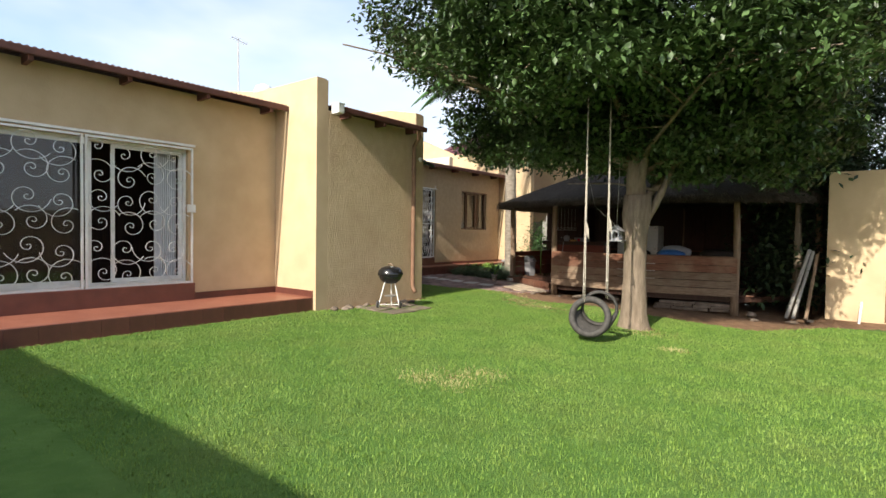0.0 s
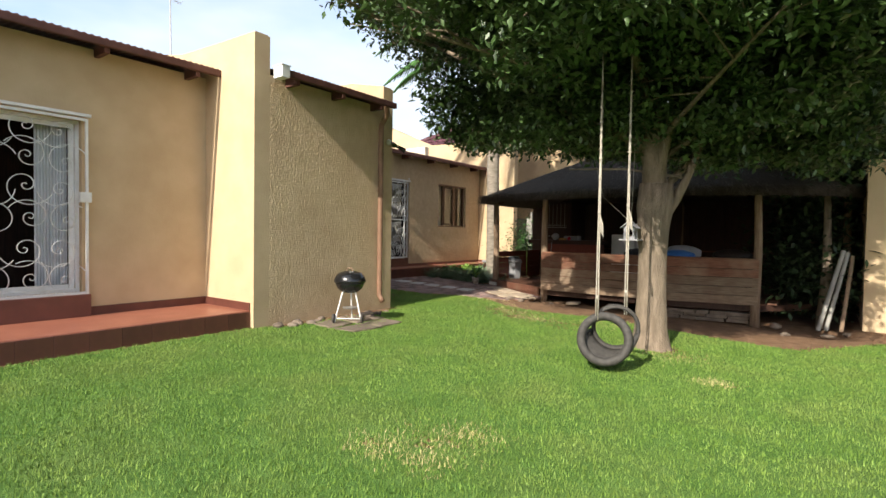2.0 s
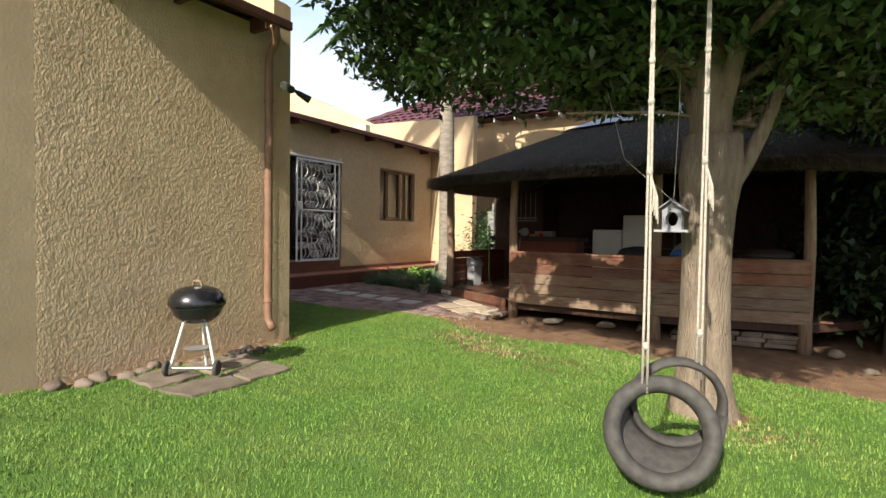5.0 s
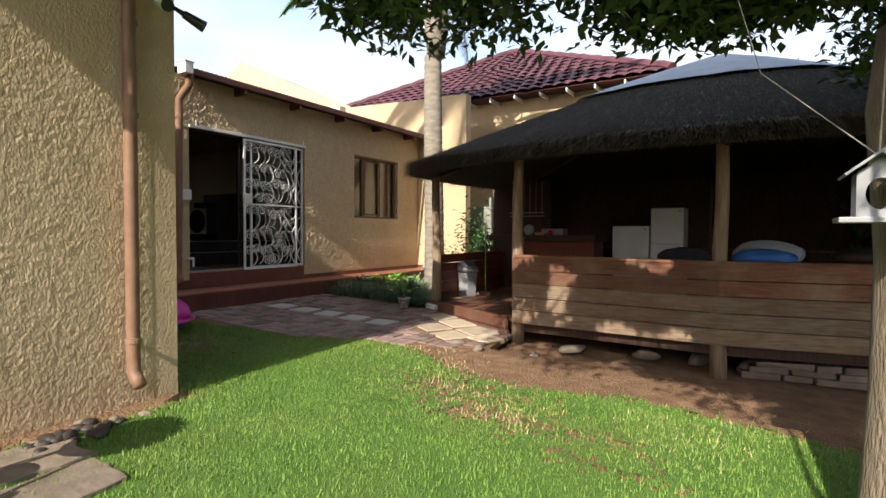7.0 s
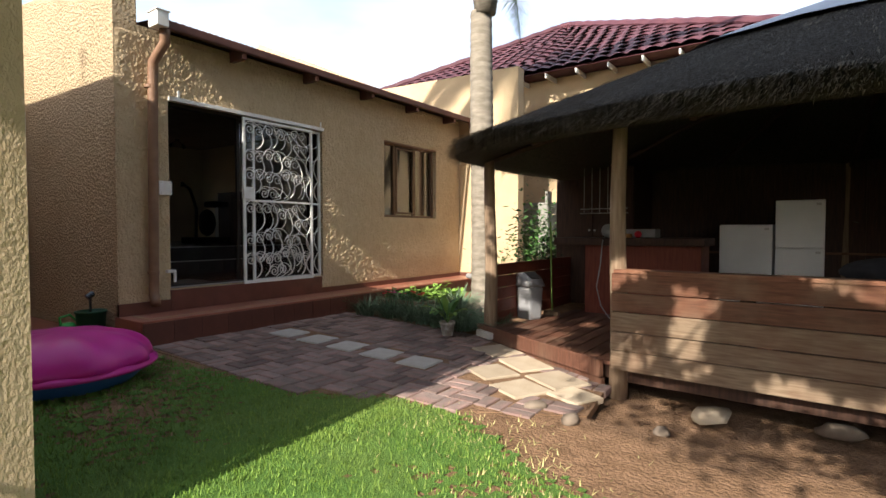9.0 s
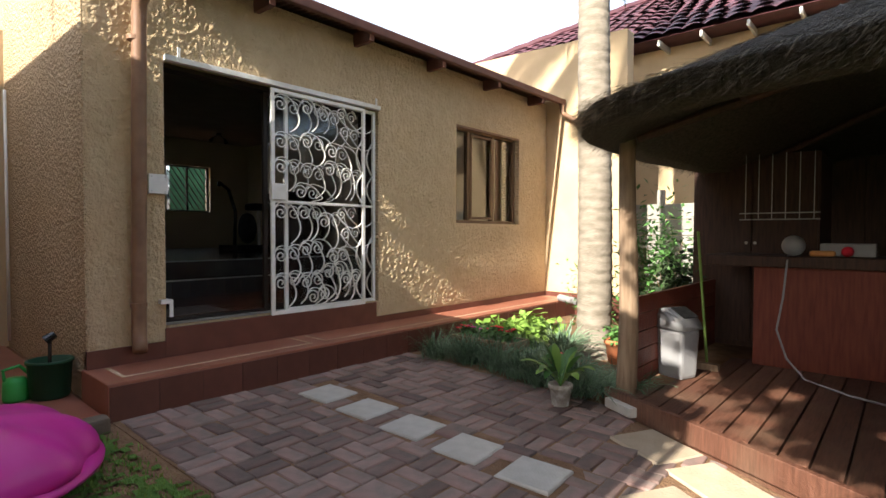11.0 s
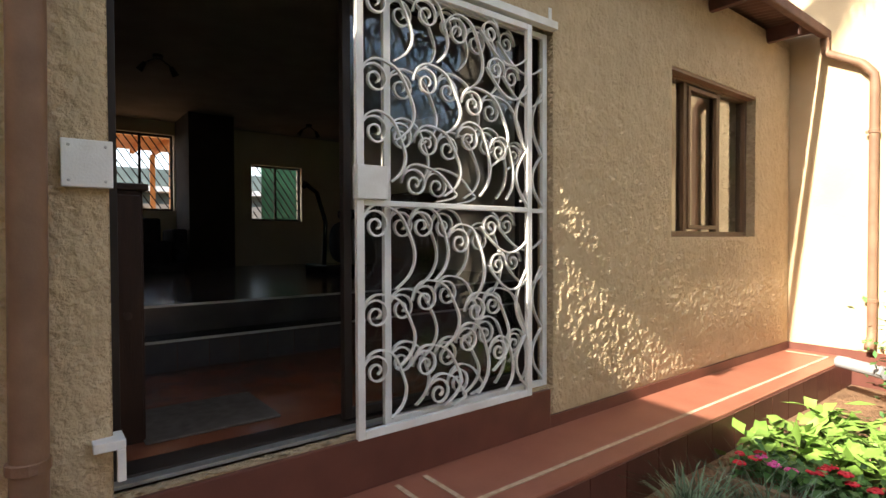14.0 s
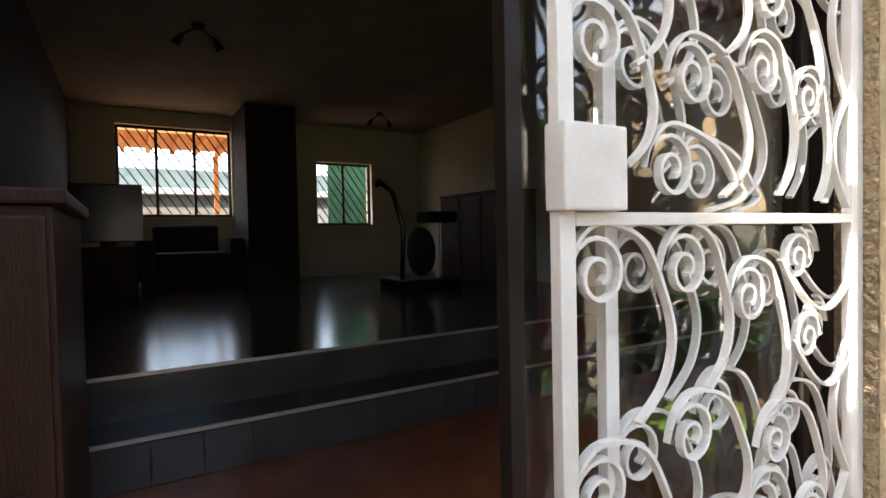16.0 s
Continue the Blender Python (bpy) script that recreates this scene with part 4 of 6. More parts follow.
def build_window_gate():
    g = thing("window_gate", (-8.29, 1.9, 0.70), "white wrought-iron scroll gates over the veranda sliding door", "gate")
    x, z0, z1 = -8.285, 0.70, 2.76
    rng = random.Random(8)
    for y0, y1 in ((3.33, 4.77), (1.88, 3.31)):
        leaf_gate = tagged(new("gate_leaf"), "white scrolled gate leaf")
        leaf_gate.parent = g
        leaf_gate.matrix_parent_inverse = g.matrix_basis.inverted()
        for nm, a in (("stile", (y0, y0 + 0.03, z0, z1)), ("stile", (y1 - 0.03, y1, z0, z1)), ("rail", (y0 + 0.031, y1 - 0.031, z1 - 0.03, z1)), ("rail", (y0 + 0.031, y1 - 0.031, z0, z0 + 0.03))):
            bm = bmesh.new()
            square_bar(bm, x, *a)
            part(nm, bm, whitepaint, leaf_gate)
        for i in range(6):
            for j in range(4):
                yy = y0 + 0.16 + 0.335 * j + 0.05 * (i % 2) + rng.uniform(-0.03, 0.03)
                zz = z1 - 0.16 - 0.335 * i - 0.05 * (j % 2) + rng.uniform(-0.03, 0.03)
                flip = -1 if j == 3 or (i + 2 * j) % 5 == 3 else 1
                pts, big, turn = [], rng.uniform(0.2, 0.25), rng.uniform(-0.3, 0.3)
                for k in range(60):
                    q = k / 59
                    ang = turn + math.tau * 1.9 * q + (math.pi if i % 2 else 0.4)
                    rad = 0.016 + big * q ** 2.1
                    p = (yy + flip * rad * math.cos(ang), zz + rad * math.sin(ang))
                    if not (y0 + 0.025 < p[0] < y1 - 0.025 and z0 + 0.025 < p[1] < z1 - 0.025):
                        break
                    pts.append(p)
                bm = bmesh.new()
                ribbon(bm, pts, x + 0.002)
                part("scroll", bm, whitepaint, leaf_gate)
    bm = bmesh.new()
    box(bm, x - 0.005, x + 0.04, 4.68, 4.80, 1.78, 1.90, 0.004)
    part("lock_box", bm, whitepaint, g)
    bm = bmesh.new()
    box(bm, x - 0.01, x + 0.03, 1.8, 4.80, 2.78, 2.815, 0.003)
    part("track", bm, whitepaint, g)


build_window_gate()


# ---- doors and windows ----
def frame_bars(parent, mat, x0, x1, y0, y1, z0, z1, w, name="frame"):
    for a in ((y0, y0 + w, z0, z1), (y1 - w, y1, z0, z1), (y0 + w, y1 - w, z0, z0 + w), (y0 + w, y1 - w, z1 - w, z1)):
        bm = bmesh.new()
        box(bm, x0, x1, *a, 0.003)
        part(name, bm, mat, parent)


def pane(parent, x, y0, y1, z0, z1):
    bm = bmesh.new()
    box(bm, x, x + 0.005, y0, y1, z0, z1)
    ob = part("pane", bm, glass, parent)
    ob.visible_shadow = False
    return ob


darkalu = material("bronze_aluminium", (0.018, 0.012, 0.009), (0.028, 0.019, 0.014), 5.0, 0.55, spec=0.3)
d = tagged(thing("door_1", (-10.7, 11.2, 0.8), "sliding glass door in dark bronze frame, standing open", "door"), kind="structure")
frame_bars(d, darkalu, -10.80, -10.66, 11.16, 13.36, 0.79, 2.88, 0.035)
frame_bars(d, darkalu, -10.73, -10.69, 12.085, 13.27, 0.83, 2.84, 0.04, "sash")
pane(d, -10.71, 12.12, 13.23, 0.88, 2.79)

d = tagged(thing("door_2", (-8.4, 1.92, 0.72), "white-framed sliding glass door behind iron gates", "door"), kind="structure")
frame_bars(d, whitepaint, -8.50, -8.40, 1.92, 4.72, 0.72, 2.74, 0.04)
frame_bars(d, whitepaint, -8.44, -8.41, 1.96, 3.45, 0.76, 2.70, 0.05, "sash")
frame_bars(d, whitepaint, -8.48, -8.45, 3.70, 4.68, 0.76, 2.70, 0.05, "sash")
pane(d, -8.43, 2.01, 3.40, 0.81, 2.65)
bm = bmesh.new()
ys = np.linspace(4.34, 4.66, 60)
a = [bm.verts.new((-8.62 + 0.025 * math.sin(k * 1.1) + 0.01 * math.sin(k * 0.37), y, 0.74)) for k, y in enumerate(ys)]
b = [bm.verts.new((-8.62 + 0.022 * math.sin(k * 1.1 + 0.3), y, 2.72)) for k, y in enumerate(ys)]
for k in range(59):
    bm.faces.new((a[k], a[k + 1], b[k + 1], b[k]))
solid("curtain", bm, curtain, "white gathered curtain hanging beside the glass door", "curtain", smooth=True)

w = tagged(thing("window_1", (-10.7, 14.7, 1.67), "brown wooden casement window with three panes", "window"), kind="structure")
frame_bars(w, greywood, -10.70, -10.62, 14.675, 16.12, 1.67, 2.93, 0.045, "window_frame")
for y in (15.03, 15.58):
    bm = bmesh.new()
    box(bm, -10.695, -10.625, y - 0.024, y + 0.024, 1.716, 2.884, 0.003)
    part("mullion", bm, greywood, w)
for y0, y1 in ((14.72, 15.006), (15.054, 15.556), (15.604, 16.075)):
    pane(w, -10.662, y0, y1, 1.715, 2.885)
bm = bmesh.new()
box(bm, -10.62, -10.55, 14.675, 16.12, 2.905, 2.93)
part("lintel_lining", bm, browniron, w)
for nm, y0, y1 in (("casement", 15.06, 15.55),):
    frame_bars(w, greywood, -10.645, -10.612, y0, y1, 1.735, 2.865, 0.03, nm)
# small things on the sill
v = thing("vase", (-10.86, 14.85, 1.67), "small dark vase standing on the inner window sill", "vase")
bm = bmesh.new()
lathe(bm, [(0.03, 0.0), (0.055, 0.03), (0.06, 0.08), (0.035, 0.15), (0.02, 0.19), (0.028, 0.21)], (-10.86, 14.85, 1.675), 20)
part("body", bm, blackenamel, v, smooth=True)
bm = bmesh.new()
box(bm, -10.95, -10.705, 14.675, 16.12, 1.63, 1.672, 0.004)
structure("sill", bm, greywood, "brown inner window sill")

# windows of the far room
for nm, y0, y1, z0, z1, cuts in (("window_2", 11.36, 12.78, 2.13, 3.35, 2), ("window_3", 14.02, 14.95, 2.0, 2.99, 1)):
    w = tagged(thing(nm, (-18.05, y0, z0), "steel window with burglar bars seen across the dim room", "window"), kind="structure")
    frame_bars(w, darkalu, -18.08, -18.04, y0, y1, z0, z1, 0.035, "window_frame")
    for k in range(1, cuts + 1):
        y = y0 + (y1 - y0) * k / (cuts + 1)
        bm = bmesh.new()
        box(bm, -18.08, -18.04, y - 0.018, y + 0.018, z0 + 0.035, z1 - 0.035)
        part("mullion", bm, darkalu, w)
    n = int((y1 - y0) / 0.12)
    for k in range(-6, n):
        a, b = (y0 + 0.12 * k, z1 - 0.04), (y0 + 0.12 * k + (z1 - z0) * 0.62, z0 + 0.04)
        pts = [(a[0] + (b[0] - a[0]) * s, a[1] + (b[1] - a[1]) * s) for s in np.linspace(0, 1, 30)]
        pts = [p for p in pts if y0 + 0.03 < p[0] < y1 - 0.03]
        if len(pts) > 2:
            bm = bmesh.new()
            ribbon(bm, [pts[0], pts[-1]], -18.03, 0.008, 0.012)
            part("burglar_bar", bm, darkalu, w)

# ---- the room's contents, dim ----
def cabinet(name, x0, x1, y0, y1, z0, z1, mat, label, doors, face):
    t = thing(name, ((x0 + x1) / 2, (y0 + y1) / 2, z0), label, "cabinet")
    bm = bmesh.new()
    box(bm, x0, x1, y0, y1, z0, z1 - 0.03, 0.004)
    part("body", bm, mat, t)
    bm = bmesh.new()
    box(bm, x0 - 0.02, x1 + 0.02, y0 - 0.02, y1 + 0.02, z1 - 0.029, z1, 0.006)
    part("top", bm, mat, t)
    for k in range(doors):
        bm = bmesh.new()
        if face == "x":
            w = (y1 - y0) / doors
            box(bm, x1 + 0.001, x1 + 0.019, y0 + w * k + 0.01, y0 + w * (k + 1) - 0.01, z0 + 0.06, z1 - 0.05, 0.005)
        else:
            w = (x1 - x0) / doors
            box(bm, x0 + w * k + 0.01, x0 + w * (k + 1) - 0.01, y0 - 0.019, y0 - 0.001, z0 + 0.06, z1 - 0.05, 0.005)
        door = part("door", bm, mat, t)
        bm = bmesh.new()
        if face == "x":
            rod(bm, (x1 + 0.02, y0 + w * (k + 0.85), (z0 + z1) / 2), (x1 + 0.045, y0 + w * (k + 0.85), (z0 + z1) / 2), 0.014, 0.018, 10)
        else:
            rod(bm, (x0 + w * (k + 0.85), y0 - 0.02, (z0 + z1) / 2), (x0 + w * (k + 0.85), y0 - 0.045, (z0 + z1) / 2), 0.014, 0.018, 10)
        part("knob", bm, darkwood, door)
    return t


cabinet("pine_cabinet", -11.72, -11.05, 10.89, 11.33, FLOOR, 1.9, pine, "pine cabinet standing just inside the glass door, shade put into its colour", 1, "x")
cabinet("sideboard", -16.4, -14.9, 15.35, 15.82, UPPER, 2.35, darkwood, "tall dark sideboard against the cream wall", 3, "y")
t = thing("television", (-16.8, 11.25, UPPER), "black television on a dark stand in the dim room", "television")
bm = bmesh.new()
box(bm, -17.1, -16.6, 10.95, 11.55, UPPER, 1.75, 0.01)
part("stand", bm, darkwood, t)
bm = bmesh.new()
box(bm, -16.9, -16.8, 10.92, 11.62, 1.8, 2.45, 0.012)
part("screen", bm, blackenamel, t)
bm = bmesh.new()
box(bm, -16.88, -16.82, 11.2, 11.35, 1.751, 1.80)
part("foot", bm, darkwood, t)
t = thing("couch", (-17.2, 12.7, UPPER), "low dark couch under the far window", "couch")
for nm, a in (("seat", (-17.75, -16.9, 11.75, 12.55, UPPER + 0.12, UPPER + 0.45)), ("backrest", (-17.93, -17.76, 11.75, 12.55, UPPER + 0.12, UPPER + 0.8)), ("armrest", (-17.75, -16.9, 11.55, 11.74, UPPER + 0.12, UPPER + 0.62)),
              ("armrest", (-17.75, -16.9, 12.56, 12.75, UPPER + 0.12, UPPER + 0.62)), ("base", (-17.9, -16.95, 11.6, 12.7, UPPER, UPPER + 0.119))):
    bm = bmesh.new()
    box(bm, *a, 0.04 if nm != "base" else 0.005)
    part(nm, bm, blackcloth, t, smooth=True)
t = thing("exercise_machine", (-15.2, 14.2, UPPER), "dark exercise machine with curved handle and upright post", "machine")
bm = bmesh.new()
tube(bm, [(-15.2, 14.1, UPPER + 0.1), (-15.25, 14.15, 1.9), (-15.3, 14.05, 2.3), (-15.25, 13.85, 2.42), (-15.15, 13.8, 2.36)], 0.03, 8)
part("handle", bm, blackenamel, t, smooth=True)
bm = bmesh.new()
box(bm, -15.6, -14.9, 14.0, 14.7, UPPER, UPPER + 0.12, 0.02)
part("base", bm, blackenamel, t)
bm = bmesh.new()
lathe(bm, [(0.05, 0.0), (0.26, 0.02), (0.28, 0.06), (0.26, 0.10), (0.05, 0.12)], (0, 0, 0), 24)
bmesh.ops.transform(bm, matrix=pose(-15.1, 14.35, 1.62, 90, 0, 0), verts=bm.verts)
part("flywheel", bm, blackcloth, t, smooth=True)
bm = bmesh.new()
box(bm, -15.45, -15.1, 14.42, 14.8, 1.95, 2.08, 0.04)
part("saddle", bm, blackcloth, t)
bm = bmesh.new()
rod(bm, (-15.25, 14.6, UPPER + 0.12), (-15.25, 14.6, 1.96), 0.035, 0.03, 10)
part("post", bm, steel, t)
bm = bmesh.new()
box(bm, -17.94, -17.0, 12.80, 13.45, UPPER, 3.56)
structure("wall_chimney_breast", bm, shadedwall, "dark brown wall pier between the far windows")
bm = bmesh.new()
box(bm, -11.5, -11.0, 11.32, 11.9, FLOOR + 0.001, FLOOR + 0.012, 0.004)
solid("door_mat", bm, matcloth, "grey-brown door mat lying on the red tile floor", "mat")
for x, y in ((-14.6, 12.0), (-16.8, 14.6)):
    t = thing("ceiling_spotlight", (x, y, 3.56), "small dark two-arm ceiling spotlight, unlit", "lamp", "ceiling spotlights")
    bm = bmesh.new()
    rod(bm, (x, y, 3.53), (x, y, 3.56), 0.05, 0.05, 16)
    part("base", bm, darkalu, t)
    for s in (-1, 1):
        bm = bmesh.new()
        rod(bm, (x, y, 3.54), (x, y + 0.12 * s, 3.46), 0.008, 0.008, 8)
        rod(bm, (x, y + 0.12 * s, 3.46), (x - 0.02, y + 0.17 * s, 3.38), 0.02, 0.035, 12)
        part("arm", bm, darkalu, t)

# what stands outside the far windows, in the sun
darkteal = material("grey_green_paint", (0.10, 0.13, 0.125), (0.14, 0.17, 0.16), 3.0, 0.8, 0.2, 40)
bm = bmesh.new()
box(bm, -24.2, -24.0, 6.0, 22.0, 0.0, 2.6)
structure("wall_neighbour", bm, precast, "pale neighbouring garden wall")
bm = bmesh.new()
box(bm, -26.2, -26.0, 4.0, 24.0, 0.0, 3.75)
structure("wall_neighbour", bm, darkteal, "grey-green neighbouring house wall")
bm = bmesh.new()
box(bm, -26.0, -25.5, 4.0, 24.0, 3.05, 3.2)
structure("fascia", bm, whitepaint, "white fascia along the neighbouring wall")
t = thing("carport", (-21.5, 12.0, 0.3), "orange timber carport roof outside the far window", "carport")
for k in range(9):
    bm = bmesh.new()
    box(bm, -22.6, -20.2, 9.6 + 0.45 * k, 9.68 + 0.45 * k, 3.65, 3.8)
    part("beam", bm, orange, t)
bm = bmesh.new()
box(bm, -22.9, -19.9, 9.3, 13.9, 3.802, 3.86)
box(bm, -19.96, -19.9, 9.3, 13.9, 3.62, 4.05)
part("roof_panel", bm, orange, t)
for x, y in ((-22.5, 9.7), (-20.3, 9.7), (-22.5, 13.2), (-20.3, 13.2)):
    bm = bmesh.new()
    box(bm, x - 0.05, x + 0.05, y - 0.05, y + 0.05, 0.2, 3.649)
    part("post", bm, orange, t)
bm = bmesh.new()
box(bm, -20.32, -20.28, 15.0, 15.9, 0.3, 3.6)
solid("shade_screen", bm, darkgreen, "green shade cloth screen outside the far window", "screen")


# ---- pipes and fittings on the walls ----
def downpipe(pts, r, mat, label, bands=()):
    t = thing("downpipe", pts[-1], label, "pipe", "downpipes")
    bm = bmesh.new()
    dense = []
    for a, b in zip(pts, pts[1:]):
        a, b = Vector(a), Vector(b)
        dense += [a.lerp(b, 0.04), a.lerp(b, 0.5), a.lerp(b, 0.96)]
    tube(bm, dense, r, 14)
    part("pipe", bm, mat, t, smooth=True)
    for x, y, z in bands:
        bm = bmesh.new()
        lathe(bm, [(r + 0.002, -0.018), (r + 0.007, -0.015), (r + 0.007, 0.015), (r + 0.002, 0.018)], (x, y, z), 16)
        box(bm, x - 0.06, x - 0.03, y - 0.012, y + 0.012, z - 0.012, z + 0.012)
        part("bracket", bm, mat, t)
    return t


downpipe([(-6.90, 8.44, 3.48), (-6.93, 8.48, 3.35), (-7.09, 8.52, 3.2), (-7.10, 8.53, 0.46), (-7.02, 8.53, 0.36)], 0.042, browniron, "tan-brown painted downpipe fixed to the rough wall", [(-7.10, 8.53, 0.66), (-7.10, 8.53, 2.15), (-7.10, 8.53, 2.75)])
downpipe([(-10.23, 10.98, 3.52), (-10.27, 11.0, 3.38), (-10.45, 10.96, 3.2), (-10.47, 10.94, 0.78), (-10.39, 10.92, 0.66)], 0.05, browniron, "brown downpipe beside the glass door", [(-10.47, 10.94, 1.0), (-10.47, 10.94, 2.95)])
downpipe([(-10.23, 16.80, 3.52), (-10.22, 16.82, 3.38), (-9.95, 16.84, 3.22), (-9.86, 16.84, 3.1), (-9.86, 16.84, 0.78), (-9.86, 16.74, 0.68)], 0.036, browniron, "brown downpipe on the sunlit end wall", [(-9.86, 16.84, 2.6), (-9.86, 16.84, 1.1)])
downpipe([(-12.95, 10.585, 3.05), (-12.95, 10.585, 0.34)], 0.014, whitepaint, "thin white pipe running up the passage wall")


def plate(y0, y1, z0, z1, x, label):
    t = thing("lock_plate", (x, y0, z0), label, "plate")
    bm = bmesh.new()
    box(bm, x, x + 0.03, y0, y1, z0, z1, 0.004)
    part("box", bm, whitepaint, t)
    for y, z in ((y0 + 0.02, z1 - 0.02), (y1 - 0.02, z1 - 0.02), (y0 + 0.02, z0 + 0.02), (y1 - 0.02, z0 + 0.02)):
        bm = bmesh.new()
        rod(bm, (x + 0.03, y, z), (x + 0.034, y, z), 0.005, 0.004, 8)
        part("screw", bm, steel, t)


plate(11.03, 11.168, 1.83, 1.98, XB + 0.06, "white steel lock plate screwed to the wall")
t = thing("floor_latch", (-10.58, 11.13, 0.90), "small white latch bracket at the door jamb", "latch")
bm = bmesh.new()
box(bm, XB, -10.48, 11.10, 11.19, 0.985, 1.015, 0.003)
box(bm, -10.50, -10.48, 11.165, 11.19, 0.88, 0.984, 0.003)
part("bracket", bm, whitepaint, t)

t = thing("floodlight", (-7.0, 8.86, 2.95), "black security floodlight on a white base at the wall corner", "lamp")
bm = bmesh.new()
lathe(bm, [(0.045, 0), (0.05, 0.02), (0.03, 0.05)], (0, 0, 0), 16)
bmesh.ops.transform(bm, matrix=pose(XP, 8.78, 2.98, 0, 90, 0), verts=bm.verts)
part("base", bm, whitepaint, t, smooth=True)
for a, b in (((-7.10, 8.80, 2.96), (-7.02, 9.02, 2.86)), ((-7.10, 8.78, 2.98), (-6.98, 8.72, 2.90))):
    bm = bmesh.new()
    rod(bm, a, Vector(a).lerp(Vector(b), 0.4), 0.012, 0.02, 10)
    rod(bm, Vector(a).lerp(Vector(b), 0.4), b, 0.028, 0.042, 16)
    part("lamp_head", bm, blackenamel, t)

t = thing("antenna", (-11.0, 7.1, 4.0), "thin television antenna mast above the roof", "antenna")
bm = bmesh.new()
rod(bm, (-11.0, 7.1, 4.02), (-11.0, 7.08, 5.72), 0.014, 0.01, 8)
part("mast", bm, steel, t)
for k in range(6):
    bm = bmesh.new()
    s = 0.06 * k
    rod(bm, (-11.0 - 0.1, 6.95 + s, 5.70 - 0.16 * s), (-11.0 + 0.1, 6.95 + s, 5.70 - 0.16 * s), 0.004, 0.004, 6)
    part("rung", bm, steel, t)
bm = bmesh.new()
rod(bm, (-11.0, 6.93, 5.71), (-11.0, 7.28, 5.64), 0.006, 0.006, 6)
part("boom", bm, steel, t)
t = thing("roof_vent", (-11.0, 7.7, 4.5), "white round roof ventilator", "vent")
bm = bmesh.new()
lathe(bm, [(0.10, -0.4), (0.10, 0.05), (0.19, 0.08), (0.22, 0.18), (0.17, 0.30), (0.06, 0.36)], (-11.0, 7.7, 4.5), 20)
part("cowl", bm, whitepaint, t, smooth=True)


# ---- kettle grill ----
def build_grill():
    x, y, z = -6.58, 7.38, ground_z(-6.58, 7.38)
    t = thing("kettle_grill", (x, y, z + 0.035), "black enamel kettle barbecue on three pale metal legs", "barbecue")
    bm = bmesh.new()
    lathe(bm, [(0.04, 0.44), (0.11, 0.455), (0.17, 0.505), (0.20, 0.57), (0.205, 0.59)], (x, y, z), 36)
    part("bowl", bm, blackenamel, t, smooth=True)
    bm = bmesh.new()
    lathe(bm, [(0.218, 0.59), (0.221, 0.615), (0.20, 0.675), (0.155, 0.72), (0.08, 0.745), (0.02, 0.75)], (x, y, z), 36)
    lid = part("lid", bm, blackenamel, t, smooth=True)
    bm = bmesh.new()
    tube(bm, [(x - 0.06, y, z + 0.745), (x - 0.045, y, z + 0.785), (x + 0.045, y, z + 0.785), (x + 0.06, y, z + 0.745)], 0.009, 8)
    part("handle", bm, pole, lid)
    bm = bmesh.new()
    lathe(bm, [(0.03, 0.748), (0.03, 0.756), (0.01, 0.76)], (x + 0.075, y - 0.045, z - 0.012), 14)
    part("vent", bm, steel, lid)
    feet = [(-0.13, 0.17), (-0.10, -0.19), (0.20, 0.03)]
    for fx, fy in feet:
        bm = bmesh.new()
        rod(bm, (x + fx * 0.45, y + fy * 0.45, z + 0.475), (x + fx, y + fy, z + 0.04), 0.011, 0.011, 10)
        part("leg", bm, whitepaint, t, "pale aluminium leg")
    wheel_at = (feet[1], feet[2])
    for fx, fy in wheel_at:
        bm = bmesh.new()
        lathe(bm, [(0.015, -0.013), (0.056, -0.016), (0.063, -0.007), (0.063, 0.007), (0.056, 0.016), (0.015, 0.013)], (0, 0, 0), 20)
        bmesh.ops.transform(bm, matrix=pose(x + fx * 1.05, y + fy * 1.05, z + 0.094, 0, 90, 35), verts=bm.verts)
        wheel = part("wheel", bm, rubber, t, smooth=True)
    bm = bmesh.new()
    rod(bm, (x + feet[1][0] * 1.05, y + feet[1][1] * 1.05, z + 0.094), (x + feet[2][0] * 1.05, y + feet[2][1] * 1.05, z + 0.094), 0.006, 0.006, 8)
    part("axle", bm, steel, t)
    bm = bmesh.new()
    lathe(bm, [(0.02, 0.22), (0.09, 0.222), (0.105, 0.24)], (x, y, z), 20)
    part("ash_dish", bm, steel, t)


build_grill()
for k, (x0, x1, y0, y1) in enumerate(((-6.92, -6.5, 6.95, 7.42), (-6.47, -6.1, 7.0, 7.5), (-6.95, -6.52, 7.46, 8.05), (-6.49, -6.12, 7.54, 8.0))):
    bm = bmesh.new()
    z = ground_z(x0, y0)
    box(bm, x0, x1, y0, y1, z - 0.03, z + 0.018, 0.012)
    bmesh.ops.subdivide_edges(bm, edges=[e for e in bm.edges if e.calc_length() > 0.2], cuts=5, use_grid_fill=True)
    mid = Vector(((x0 + x1) / 2, (y0 + y1) / 2, 0))
    for v in bm.verts:
        d = 0.11 * noise.noise((v.co.x * 4, v.co.y * 4, k * 3.0)) + 0.04 * noise.noise((v.co.x * 15, v.co.y * 15, k * 5.0))
        flat = Vector((v.co.x, v.co.y, 0)) - mid
        v.co += flat * d * 2.0
        v.co.z += 0.01 * noise.noise((v.co.x * 7, v.co.y * 7, 2.0 + k))
    solid("paving_slab", bm, stone, "worn brownish paving slab lying in the grass", "slab", "slabs under the grill")


